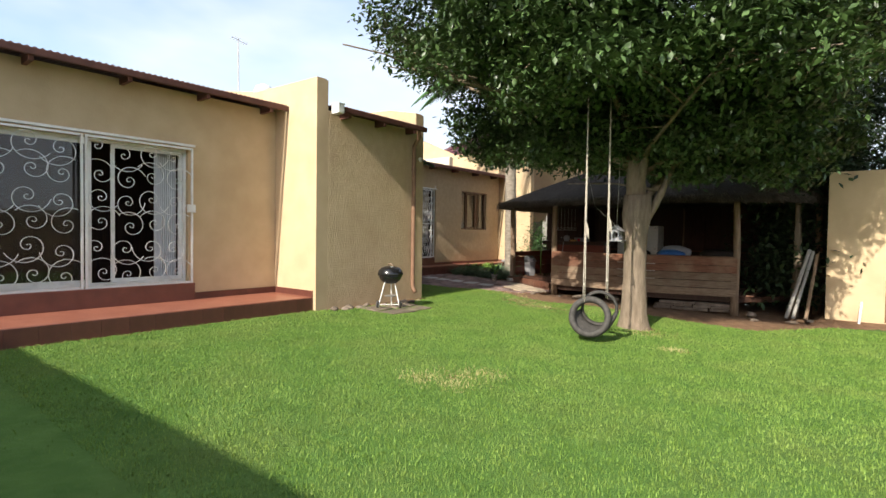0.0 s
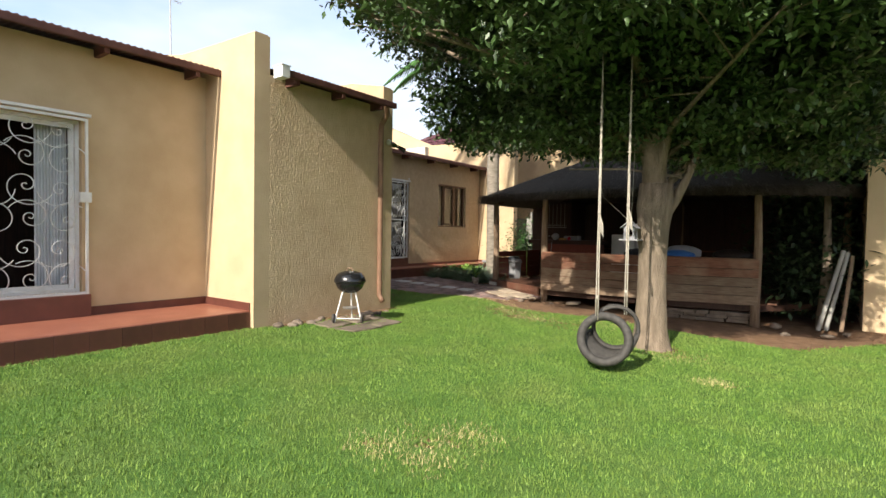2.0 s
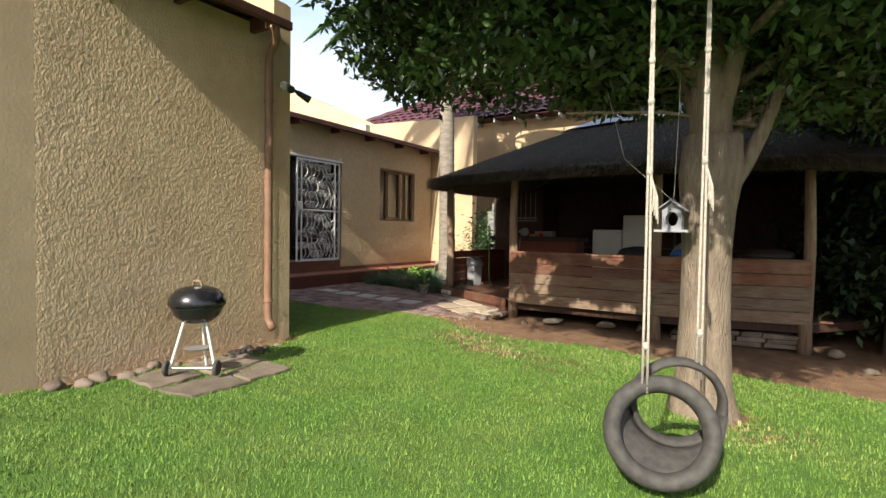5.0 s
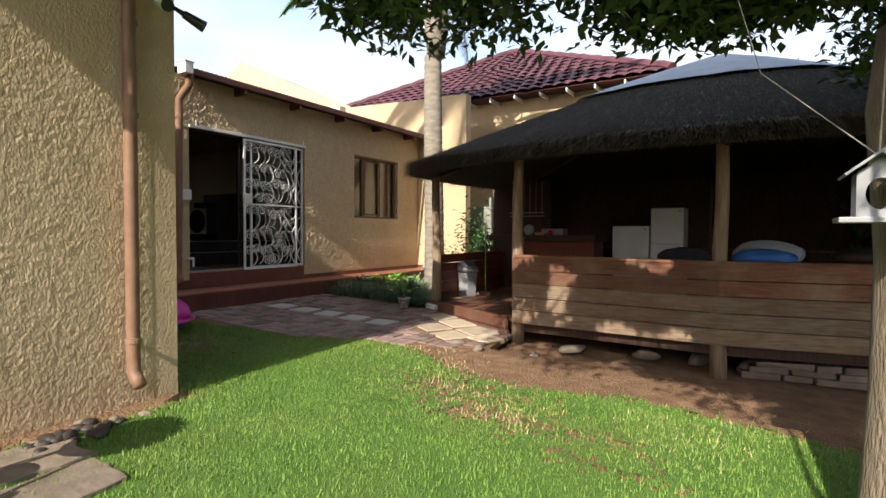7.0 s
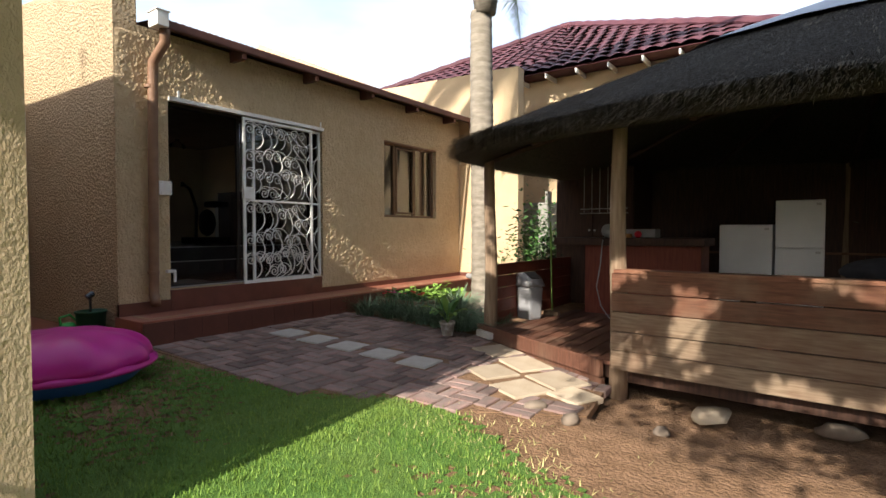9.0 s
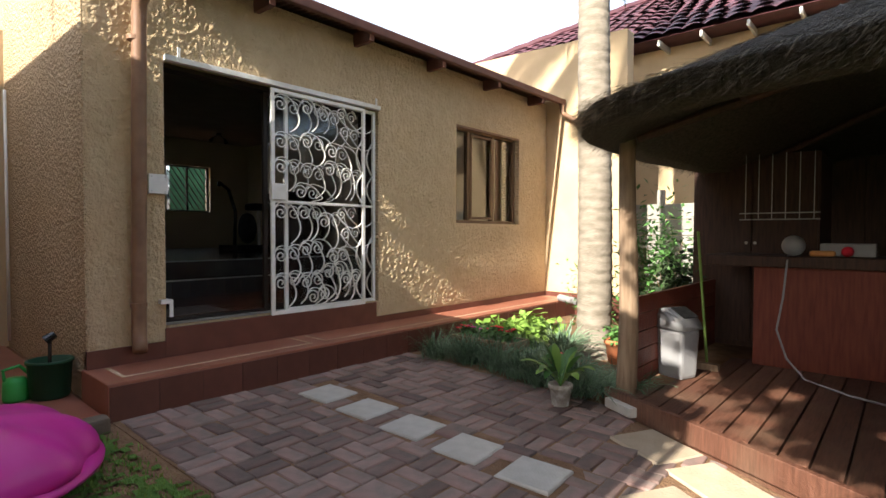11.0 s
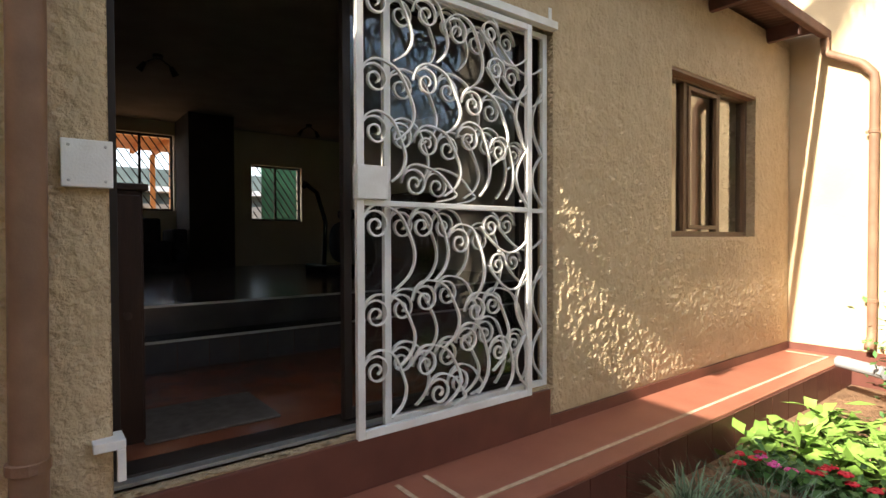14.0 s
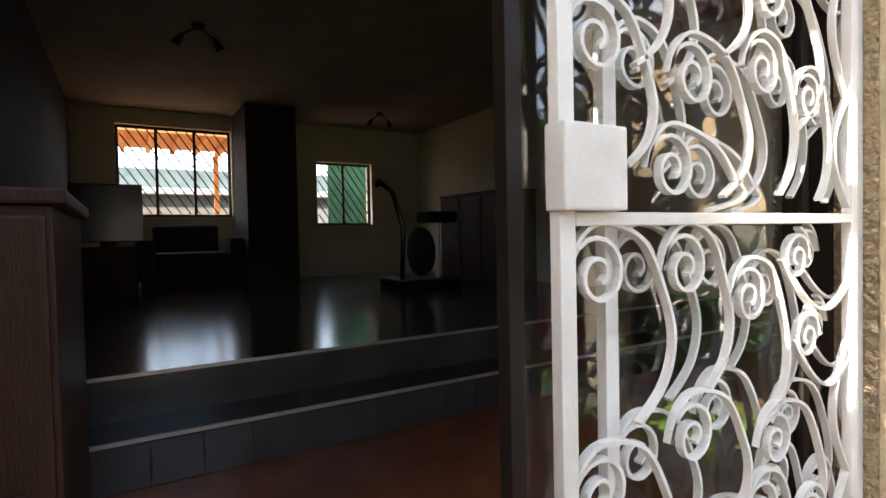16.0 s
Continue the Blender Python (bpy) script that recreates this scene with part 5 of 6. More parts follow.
def rock(x, y, z, s, seed, mat=None, name="stone", label="rough brown garden stone lying on the ground"):
    r = random.Random(seed)
    bm = bmesh.new()
    bmesh.ops.create_icosphere(bm, subdivisions=2, radius=1)
    for v in bm.verts:
        n = 1 + 0.35 * noise.noise(v.co * 1.4 + Vector((seed, 0, 0)))
        v.co = Vector((v.co.x * s[0], v.co.y * s[1], v.co.z * s[2])) * n
    bmesh.ops.transform(bm, matrix=pose(x, y, z, 0, 0, r.uniform(0, 180)), verts=bm.verts)
    return solid(name, bm, mat or stone, label, "stone", "garden stones", smooth=True)


rr = random.Random(21)
for k in range(14):
    x, y = -7.02 + rr.uniform(-0.06, 0.12), 6.55 + 0.15 * k
    s = rr.uniform(0.03, 0.085) if k < 8 else rr.uniform(0.02, 0.05)
    rock(x, y, ground_z(x, y) + s * 0.3, (s * 1.4, s, s * 0.7), k)
for k, (x, y, a, b, c) in enumerate(((-5.35, 12.35, 0.22, 0.12, 0.03), (-6.05, 11.45, 0.07, 0.05, 0.05), (-5.55, 11.75, 0.06, 0.05, 0.04), (-4.6, 12.5, 0.14, 0.06, 0.06), (-4.1, 12.7, 0.2, 0.08, 0.08),
                                     (-3.6, 12.75, 0.2, 0.09, 0.08), (-3.1, 12.8, 0.22, 0.09, 0.09), (-2.7, 12.9, 0.18, 0.09, 0.08), (-1.7, 11.6, 0.12, 0.07, 0.03), (-1.2, 12.2, 0.1, 0.06, 0.03),
                                     (-0.95, 12.6, 0.09, 0.06, 0.03), (-6.35, 11.55, 0.09, 0.06, 0.04), (-1.9, 12.6, 0.08, 0.06, 0.06))):
    rock(x, y, ground_z(x, y) - 0.05 + c * 0.4 + (0.05 if y < 11.7 else 0), (a, b, c), 40 + k, flagstone if k == 0 else None)


rr = random.Random(57)
for k in range(18):
    x, y, r = -7.02 + rr.uniform(0, 0.24), 7.85 + rr.uniform(0, 0.5), rr.uniform(0.022, 0.05)
    rock(x, y, ground_z(x, y) + r * 0.45, (r * 1.3, r, r * 0.75), 80 + k, wetstone, "pebble", "dark rounded pebble lying by the wall foot")


# flat stones stacked under the shelter's plank wall
rr = random.Random(33)
for row in range(3):
    x = -3.75 + 0.07 * row
    while x < -2.35:
        w = rr.uniform(0.16, 0.5)
        bm = bmesh.new()
        box(bm, -w / 2 + 0.008, w / 2 - 0.008, -0.12, 0.12, 0, 0.058, 0.012)
        for v in bm.verts:
            v.co += Vector((0.03, 0.05, 0.012)) * noise.noise(v.co * 9 + Vector((x * 5, row, 0)))
        bmesh.ops.transform(bm, matrix=pose(x + w / 2, 12.62 + 0.13 * (x + 3.75) + rr.uniform(-0.015, 0.015), 0.0 + 0.06 * row, 0, 0, 8 + rr.uniform(-3, 3)), verts=bm.verts)
        solid("stacked_stone", bm, stone, "flat buff stone stacked under the plank wall", "stone", "stones under the shelter")
        x += w


# ---- tyre swing ----
def build_swing():
    t = thing("tyre_swing", (-3.04, 7.58, 0.34), "tyre swing cut from a black tyre, hanging on two pale ropes", "swing")
    c = Vector((-3.04, 7.58, 0.42))

    def ring(centre, big, small, wide, yaw, tilt, name):
        bm = bmesh.new()
        n, m = 44, 12
        rows = []
        for i in range(n):
            a = i / n * math.tau
            row = []
            for j in range(m):
                b = j / m * math.tau
                rad = big + small * math.cos(b)
                row.append(bm.verts.new((rad * math.cos(a), wide * math.sin(b) * (1 + 0.06 * (i % 2)), rad * math.sin(a))))
            rows.append(row)
        for i in range(n):
            for j in range(m):
                bm.faces.new((rows[i][j], rows[i][(j + 1) % m], rows[(i + 1) % n][(j + 1) % m], rows[(i + 1) % n][j]))
        bmesh.ops.transform(bm, matrix=pose(*centre, tilt, 0, yaw), verts=bm.verts)
        return part(name, bm, rubber, t, smooth=True)
    back = c + Vector((0.04, 0.22, 0.10))
    ring(c, 0.235, 0.045, 0.06, 16, -14, "tyre")
    ring(back, 0.225, 0.022, 0.045, 22, 6, "tyre_band")
    # the tread that joins both sidewalls along the bottom
    bm = bmesh.new()
    m0, m1 = pose(*c, -14, 0, 16), pose(*back, 6, 0, 22)
    rows = []
    for i in range(25):
        a = radians(185 + 170 * i / 24)
        p, q = m0 @ Vector((0.265 * math.cos(a), 0.02, 0.265 * math.sin(a))), m1 @ Vector((0.24 * math.cos(a), 0, 0.24 * math.sin(a)))
        n = (m0.to_3x3() @ Vector((math.cos(a), 0, math.sin(a)))) * 0.014
        rows.append([bm.verts.new(p.lerp(q, f) + n * (1 + 0.8 * math.sin(math.pi * f)) * o) for o in (1, -1) for f in ((0, 0.33, 0.66, 1) if o > 0 else (1, 0.66, 0.33, 0))])
    for p, q in zip(rows, rows[1:]):
        for k in range(8):
            bm.faces.new((p[k], p[(k + 1) % 8], q[(k + 1) % 8], q[k]))
    bm.faces.new(rows[0])
    bm.faces.new(list(reversed(rows[-1])))
    part("tread", bm, rubber, t, smooth=True)
    for foot, head in ((c + Vector((-0.08, -0.02, 0.25)), (-3.14, 7.62, 3.6)), (back + Vector((0.10, 0.0, 0.20)), (-2.90, 7.80, 3.7))):
        foot, head = Vector(foot), Vector(head)
        for dx in (-0.012, 0.012):
            bm = bmesh.new()
            tube(bm, [foot + Vector((dx, 0, -0.06))] + [foot.lerp(head, s) + Vector((dx * (1 - s), 0, 0)) for s in (0.1, 0.3, 0.6, 1)], 0.007, 8)
            part("rope", bm, rope, t, smooth=True)
        for s in (0.06, 0.36, 0.48, 0.55, 0.68):
            p = foot.lerp(head, s)
            bm = bmesh.new()
            bmesh.ops.create_icosphere(bm, subdivisions=2, radius=0.017, matrix=Matrix.Translation(p) @ Matrix.Diagonal((1, 1, 1.4, 1)))
            part("knot", bm, rope, t, smooth=True)
        p = foot.lerp(head, 0.36)
        for k in range(4):
            bm = bmesh.new()
            q = p + Vector((0.02 + 0.008 * k, -0.01 + 0.006 * k, -0.2 - 0.02 * k))
            tube(bm, [p, p.lerp(q, 0.5) + Vector((0.015, 0, 0)), q], [0.006, 0.006, 0.003], 6)
            part("frayed_end", bm, rope, t)


build_swing()


def build_bird_house():
    x, y, z = -3.21, 8.93, 1.43
    t = thing("bird_feeder", (x, y, z), "white hanging bird feeder with pitched roof and round hole", "bird feeder")
    bm = bmesh.new()
    box(bm, x - 0.115, x + 0.115, y - 0.1, y + 0.1, z, z + 0.018, 0.003)
    part("tray", bm, whiteplastic, t)
    n = 24
    outer = [(x - 0.066, z + 0.018), (x + 0.066, z + 0.018), (x + 0.066, z + 0.165), (x, z + 0.215), (x - 0.066, z + 0.165)]
    for yy in (y - 0.065, y + 0.055):
        bm = bmesh.new()
        hole = [(x + 0.042 * math.cos(k / n * math.tau), z + 0.095 + 0.052 * math.sin(k / n * math.tau)) for k in range(n)]
        for dy in (0.0,):
            vs = [bm.verts.new((a, yy, b)) for a, b in outer]
            hs = [bm.verts.new((a, yy, b)) for a, b in hole]
            es = [bm.edges.new((vs[k], vs[(k + 1) % 5])) for k in range(5)] + [bm.edges.new((hs[k], hs[(k + 1) % n])) for k in range(n)]
            fs = bmesh.ops.triangle_fill(bm, edges=es, use_beauty=True)["geom"]
            fs = [g for g in fs if isinstance(g, bmesh.types.BMFace)]
            ext = bmesh.ops.extrude_face_region(bm, geom=fs)["geom"]
            bmesh.ops.translate(bm, vec=(0, 0.01, 0), verts=[g for g in ext if isinstance(g, bmesh.types.BMVert)])
        part("house_wall", bm, whiteplastic, t)
    for s in (-1, 1):
        bm = bmesh.new()
        box(bm, -0.005, 0.125, y - 0.105, y + 0.105, -0.008, 0.0)
        bmesh.ops.transform(bm, matrix=Matrix.Translation((x, 0, z + 0.232)) @ (Matrix.Rotation(radians(38), 4, "Y") if s > 0 else Matrix.Rotation(radians(142), 4, "Y")), verts=bm.verts)
        part("roof_panel", bm, whiteplastic, t)
    bm = bmesh.new()
    tube(bm, [(x, y, z + 0.225), (x + 0.02, y, z + 0.9), (x + 0.03, y, z + 1.7)], 0.003, 6)
    tube(bm, [(x, y, z + 0.225), (x - 0.35, y - 0.02, z + 0.55), (x - 0.5, y, z + 1.1)], 0.0022, 6)
    part("cord", bm, rope, t)


feeder = build_bird_house()

# ---- things in and under the shelter ----
t = thing("waste_bin", (-7.62, 14.05, DECK), "white plastic swing-lid waste bin on the deck", "bin")
bm = bmesh.new()
box(bm, -0.15, 0.15, -0.13, 0.13, 0, 0.46, 0.035)
for v in bm.verts:
    f = 0.86 + 0.14 * v.co.z / 0.46
    v.co.x, v.co.y = v.co.x * f, v.co.y * f
bmesh.ops.transform(bm, matrix=pose(-7.62, 14.05, DECK, 0, 0, -20) @ Matrix.Scale(0.87, 4), verts=bm.verts)
part("body", bm, whiteplastic, t, smooth=False)
bm = bmesh.new()
side = [(-0.165, 0.462), (-0.168, 0.53), (-0.155, 0.60), (-0.11, 0.645), (-0.04, 0.655), (0.05, 0.625), (0.12, 0.575), (0.165, 0.52), (0.166, 0.462)]
a, b = [[bm.verts.new((x * f, y, z)) for x, z in side] for y, f in ((-0.145, 1.0), (0.145, 1.0))]
bm.faces.new(a)
bm.faces.new(list(reversed(b)))
for i in range(len(side)):
    j = (i + 1) % len(side)
    bm.faces.new((a[j], a[i], b[i], b[j]))
bmesh.ops.bevel(bm, geom=[e for e in bm.edges if abs(e.verts[0].co.y - e.verts[1].co.y) < 0.01 and e.verts[0].co.z > 0.47], offset=0.03, segments=3, affect="EDGES")
bmesh.ops.transform(bm, matrix=pose(-7.62, 14.05, DECK, 0, 0, -20) @ Matrix.Scale(0.87, 4), verts=bm.verts)
lid = part("lid", bm, whiteplastic, t, smooth=True)
bm = bmesh.new()
box(bm, -0.085, 0.085, -0.10, 0.10, -0.004, 0.006, 0.003)
bmesh.ops.transform(bm, matrix=pose(-7.62, 14.05, DECK, 0, 0, -20) @ Matrix.Scale(0.87, 4) @ pose(0.07, 0, 0.619, 0, 28, 0), verts=bm.verts)
part("flap", bm, rubber, lid, "dark grey swing flap")
t = thing("broom", (-7.35, 14.5, DECK), "broom with yellow-green handle leaning on the low wall", "broom")
bm = bmesh.new()
rod(bm, (-7.50, 14.46, DECK + 0.06), (-7.70, 14.85, DECK + 1.2), 0.012, 0.012, 10)
part("handle", bm, limeleaf, t)
bm = bmesh.new()
box(bm, -7.60, -7.40, 14.41, 14.49, DECK, DECK + 0.06, 0.008)
part("brush", bm, pole, t)
# plank wall beside the entry
t = thing("low_screen", (-7.9, 15.0, DECK), "low dark red plank screen beside the entry", "screen")
for k in range(5):
    bm = bmesh.new()
    box(bm, -7.79, -7.76, 13.45, 16.2, DECK + 0.14 * k, DECK + 0.14 * k + 0.132, 0.003)
    part("plank", bm, redwood, t)
t = thing("bar_counter", (-6.2, 15.2, DECK), "dark red timber bar counter inside the shelter", "counter")
bm = bmesh.new()
box(bm, -7.25, -5.85, 14.95, 15.5, DECK, 1.25, 0.005)
part("front", bm, redwood, t)
bm = bmesh.new()
box(bm, -7.65, -5.8, 14.85, 15.6, 1.251, 1.35, 0.01)
part("top", bm, darkwood, t)
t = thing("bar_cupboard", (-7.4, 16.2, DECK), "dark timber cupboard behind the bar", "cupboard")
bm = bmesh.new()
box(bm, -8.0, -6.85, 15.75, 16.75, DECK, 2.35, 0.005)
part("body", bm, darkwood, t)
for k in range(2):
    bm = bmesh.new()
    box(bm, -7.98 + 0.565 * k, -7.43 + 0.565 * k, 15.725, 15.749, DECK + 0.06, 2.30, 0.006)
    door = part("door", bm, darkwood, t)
    bm = bmesh.new()
    rod(bm, (-7.47 + 0.08 * k, 15.724, 1.45), (-7.47 + 0.08 * k, 15.70, 1.45), 0.012, 0.016, 10)
    part("knob", bm, steel, door)
t = thing("glass_rack", (-6.9, 15.45, 1.72), "wire glass rack hanging above the bar", "rack")
for z in (1.68, 1.74):
    bm = bmesh.new()
    rod(bm, (-7.45, 15.3, z), (-6.8, 15.3, z), 0.006, 0.006, 8)
    part("bar", bm, steel, t)
for k in range(6):
    bm = bmesh.new()
    rod(bm, (-7.40 + 0.11 * k, 15.3, 1.68), (-7.40 + 0.11 * k, 15.3, 2.3), 0.004, 0.004, 6)
    part("hook", bm, steel, t)
bm = bmesh.new()
bmesh.ops.create_icosphere(bm, subdivisions=3, radius=0.09, matrix=Matrix.Translation((-6.96, 15.0, 1.44)))
solid("ball", bm, whiteplastic, "pale ball lying on the bar counter", "ball", smooth=True)
t = thing("toy_box", (-6.6, 15.1, 1.35), "white toy box with yellow and red toys on the counter", "box")
bm = bmesh.new()
box(bm, -6.78, -6.4, 15.1, 15.35, 1.351, 1.46, 0.01)
part("box", bm, whiteplastic, t)
bm = bmesh.new()
box(bm, -6.84, -6.66, 14.94, 15.03, 1.351, 1.40, 0.02)
part("yellow_toy", bm, orange, t, "yellow plastic toy")
bm = bmesh.new()
bmesh.ops.create_icosphere(bm, subdivisions=2, radius=0.045, matrix=Matrix.Translation((-6.58, 14.98, 1.395)))
part("red_toy", bm, petalred, t, "red plastic toy")
bm = bmesh.new()
tube(bm, [(-6.98, 14.9, 1.36), (-6.98, 14.83, 1.3), (-7.0, 14.81, 1.0), (-7.04, 14.79, 0.72), (-6.95, 14.7, 0.5), (-6.8, 14.55, 0.38), (-6.5, 14.3, 0.37), (-6.2, 14.15, 0.37), (-5.95, 14.15, 0.385)], 0.008, 8)
solid("cable", bm, whiteplastic, "white extension cable trailing from the bar to the deck", "cable", smooth=True)


def fridge(x, y, w, h, label, split):
    t = thing("fridge", (x, y, DECK), label, "fridge", "fridges in the shelter")
    bm = bmesh.new()
    box(bm, x - w / 2, x + w / 2, y, y + 0.5, DECK, DECK + h, 0.01)
    part("body", bm, appliance, t)
    for z0, z1 in split:
        bm = bmesh.new()
        box(bm, x - w / 2, x + w / 2, y - 0.05, y - 0.004, DECK + z0, DECK + z1, 0.012)
        door = part("door", bm, appliance, t)
        bm = bmesh.new()
        box(bm, x + w / 2 - 0.09, x + w / 2 - 0.04, y - 0.062, y - 0.051, DECK + z1 - 0.06, DECK + z1 - 0.03, 0.002)
        part("handle", bm, steel, door)


fridge(-5.49, 15.9, 0.59, 1.155, "small white fridge standing in the shelter", [(0.03, 1.145)])
fridge(-4.92, 15.9, 0.50, 1.45, "white upright fridge with two doors", [(0.03, 0.86), (0.87, 1.44)])
t = thing("bench", (-3.6, 13.2, DECK), "timber bench along the inside of the plank wall", "bench")
bm = bmesh.new()
box(bm, -5.3, -2.3, 12.85, 13.45, 1.02, 1.06, 0.006)
part("seat", bm, darkwood, t)
for x in (-5.2, -3.8, -2.4):
    bm = bmesh.new()
    box(bm, x - 0.04, x + 0.04, 12.95, 13.35, DECK, 1.019)
    part("leg", bm, darkwood, t)


def bag(x, y, z, s, mat, label):
    bm = bmesh.new()
    bmesh.ops.create_icosphere(bm, subdivisions=3, radius=1)
    for v in bm.verts:
        n = 1 + 0.12 * noise.noise(v.co * 2.2 + Vector((x * 7, 0, 0)))
        v.co = Vector((v.co.x * s[0], v.co.y * s[1], max(v.co.z, -0.75) * s[2])) * n
    bmesh.ops.transform(bm, matrix=Matrix.Translation((x, y, z + s[2] * 0.75)), verts=bm.verts)
    return solid("bag", bm, mat, label, "bag", "bags on the bench", smooth=True)


bag(-3.55, 13.1, 1.06, (0.30, 0.2, 0.10), blueplastic, "blue plastic bag lying on the bench")
bag(-3.52, 13.33, 1.06, (0.34, 0.11, 0.15), whiteplastic, "pale stuffed sack lying on the bench")
bag(-4.3, 13.15, 1.06, (0.30, 0.18, 0.10), blackcloth, "dark cloth bundle lying on the bench")
bag(-2.65, 13.2, 1.06, (0.34, 0.18, 0.12), darkalu, "dark folded cover lying on the bench")

# poles leaning by the outbuilding
for k, (a, b, r, mat, label) in enumerate((((-1.32, 12.55, 0.02), (-1.02, 12.98, 1.30), 0.035, precast, "pale grey pipe leaning against the dark hedge"),
                                           ((-1.22, 12.60, 0.02), (-0.96, 13.0, 1.27), 0.03, precast, "grey weathered pole leaning against the dark hedge"),
                                           ((-1.02, 12.62, 0.02), (-0.90, 12.99, 1.22), 0.03, pole, "wooden pole leaning against the dark hedge"))):
    bm = bmesh.new()
    rod(bm, a, b, r, r, 12)
    solid("leaning_pole", bm, mat, label, "pole", "poles leaning by the outbuilding")
bm = bmesh.new()
rod(bm, (-0.25, 12.6, 0.02), (-0.22, 12.6, 0.42), 0.02, 0.02, 10)
solid("standpipe", bm, whitepaint, "short white standpipe at the outbuilding wall", "pipe")
d = tagged(thing("door_3", (0.1, 12.95, 0.05), "plain brown wooden outbuilding door, closed", "door"), kind="structure")
bm = bmesh.new()
box(bm, 0.13, 0.92, 12.96, 13.0, 0.06, 2.07, 0.004)
part("door_leaf", bm, pole, d)
bm = bmesh.new()
box(bm, 0.10, 0.13, 12.93, 13.02, 0.05, 2.1)
box(bm, 0.92, 0.95, 12.93, 13.02, 0.05, 2.1)
box(bm, 0.131, 0.919, 12.93, 13.02, 2.07, 2.1)
part("door_frame", bm, greywood, d)
bm = bmesh.new()
rod(bm, (0.2, 12.955, 1.05), (0.2, 12.91, 1.05), 0.018, 0.024, 12)
part("door_handle", bm, steel, d)


# ---- planting bed ----
def straps(name, x, y, z, n, length, width, mat, label, category, group, seed, spread=1.0):
    """A tuft of arching strap leaves."""
    rng = np.random.default_rng(seed)
    verts, faces = [], []
    for k in range(n):
        yaw = rng.uniform(0, math.tau)
        out = rng.uniform(0.35, 1.15) * spread
        ln = length * rng.uniform(0.6, 1.15)
        d = np.array([math.cos(yaw), math.sin(yaw)])
        s = np.array([-d[1], d[0]]) * width * rng.uniform(0.7, 1.2) / 2
        o = np.array([x, y]) + rng.normal(0, 0.05 * spread, 2)
        base = len(verts)
        for i in range(5):
            u = i / 4
            p = o + d * ln * out * u * 0.85
            h = max(z - 0.01, z + ln * (u * 1.0 - out * 0.78 * u * u))
            w = (1 - u ** 2.2) if i < 4 else 0.05
            verts += [(*(p - s * w), h), (*(p + s * w), h + 0.002)]
        for i in range(4):
            b = base + 2 * i
            faces.append((b, b + 1, b + 3, b + 2))
    ob = new(name, raw_mesh(name, verts, faces, mat))
    return tagged(ob, label, category, group)


rr = random.Random(5)
for k in range(11):
    s = k / 10
    x = -9.72 + 1.62 * s + rr.uniform(-0.05, 0.05)
    y = 13.38 + (0.10 * math.sin(s * 5)) + (k % 2) * 0.2
    straps("lily_turf", x, y, 0.28, 230, rr.uniform(0.38, 0.5), 0.009, turf, "tuft of dark green strap-leaved lily turf", "plant", "lily turf tufts", k)
straps("spider_plant", -8.75, 14.15, 0.3, 240, 0.55, 0.014, turf, "arching strap-leaved plant in the flower bed", "plant", "", 77)
for k in range(4):
    straps("lily_turf", -8.15 + 0.12 * k, 13.45 + 0.13 * (k % 2), 0.27, 120, 0.36, 0.007, turf, "tuft of dark green strap-leaved lily turf", "plant", "lily turf tufts", 30 + k)


def bush(name, x, y, z, r, n, mat, label, size=(0.07, 0.035), seed=0, stems=5, group="", flowers=None):
    rng = np.random.default_rng(seed)
    t = thing(name, (x, y, z), label, "plant", group)
    bm = bmesh.new()
    for k in range(stems):
        e = Vector((x + rng.normal(0, r[0] * 0.4), y + rng.normal(0, r[1] * 0.4), z + r[2] * rng.uniform(1.0, 1.7)))
        tube(bm, [(x + rng.normal(0, 0.02), y + rng.normal(0, 0.02), z - 0.02), Vector((x, y, z)).lerp(e, 0.5), e], [0.008, 0.006, 0.003], 6)
    part("stem", bm, pole, t)
    p = rng.normal(0, 0.5, (n, 3)) * np.array(r) + [x, y, z + r[2]]
    p[:, 2] = np.maximum(p[:, 2], z + 0.02)
    v, fc = leaf_cards(rng, p, *size, droop=0.1)
    ob = new("foliage", raw_mesh("foliage", v, fc, mat))
    ob.parent = t
    ob.matrix_parent_inverse = t.matrix_basis.inverted()
    if flowers:
        count, fm = flowers
        for k in range(count):
            c = Vector((x + rng.normal(0, r[0] * 0.5), y + rng.normal(0, r[1] * 0.5), z + r[2] * rng.uniform(1.5, 2.0)))
            bm = bmesh.new()
            for j in range(5):
                a = j / 5 * math.tau
                bmesh.ops.create_icosphere(bm, subdivisions=1, radius=0.016, matrix=Matrix.Translation(c + Vector((math.cos(a) * 0.018, math.sin(a) * 0.018, 0))) @ Matrix.Diagonal((1, 1, 0.4, 1)))
            part("flower", bm, fm, t)
    return t


t = thing("planter", (-9.3, 13.85, 0.3), "weathered wooden trough planter in the flower bed", "planter")
for x0, x1, y0, y1 in ((-9.72, -8.98, 13.62, 13.65), (-9.72, -8.98, 13.92, 13.95), (-9.72, -9.69, 13.651, 13.919), (-9.01, -8.98, 13.651, 13.919)):
    bm = bmesh.new()
    box(bm, x0, x1, y0, y1, 0.30, 0.50, 0.005)
    part("side", bm, pole, t)
bm = bmesh.new()
box(bm, -9.688, -9.012, 13.652, 13.918, 0.30, 0.47)
part("earth", bm, soil, t)
for k in range(5):
    bush("geranium", -9.62 + 0.13 * k, 13.79, 0.47, (0.10, 0.10, 0.07), 130, midleaf, "small geranium with red flowers in the trough", (0.05, 0.04), 50 + k, 3, "geraniums in the trough", (4, petalpink if k == 1 else petalred))
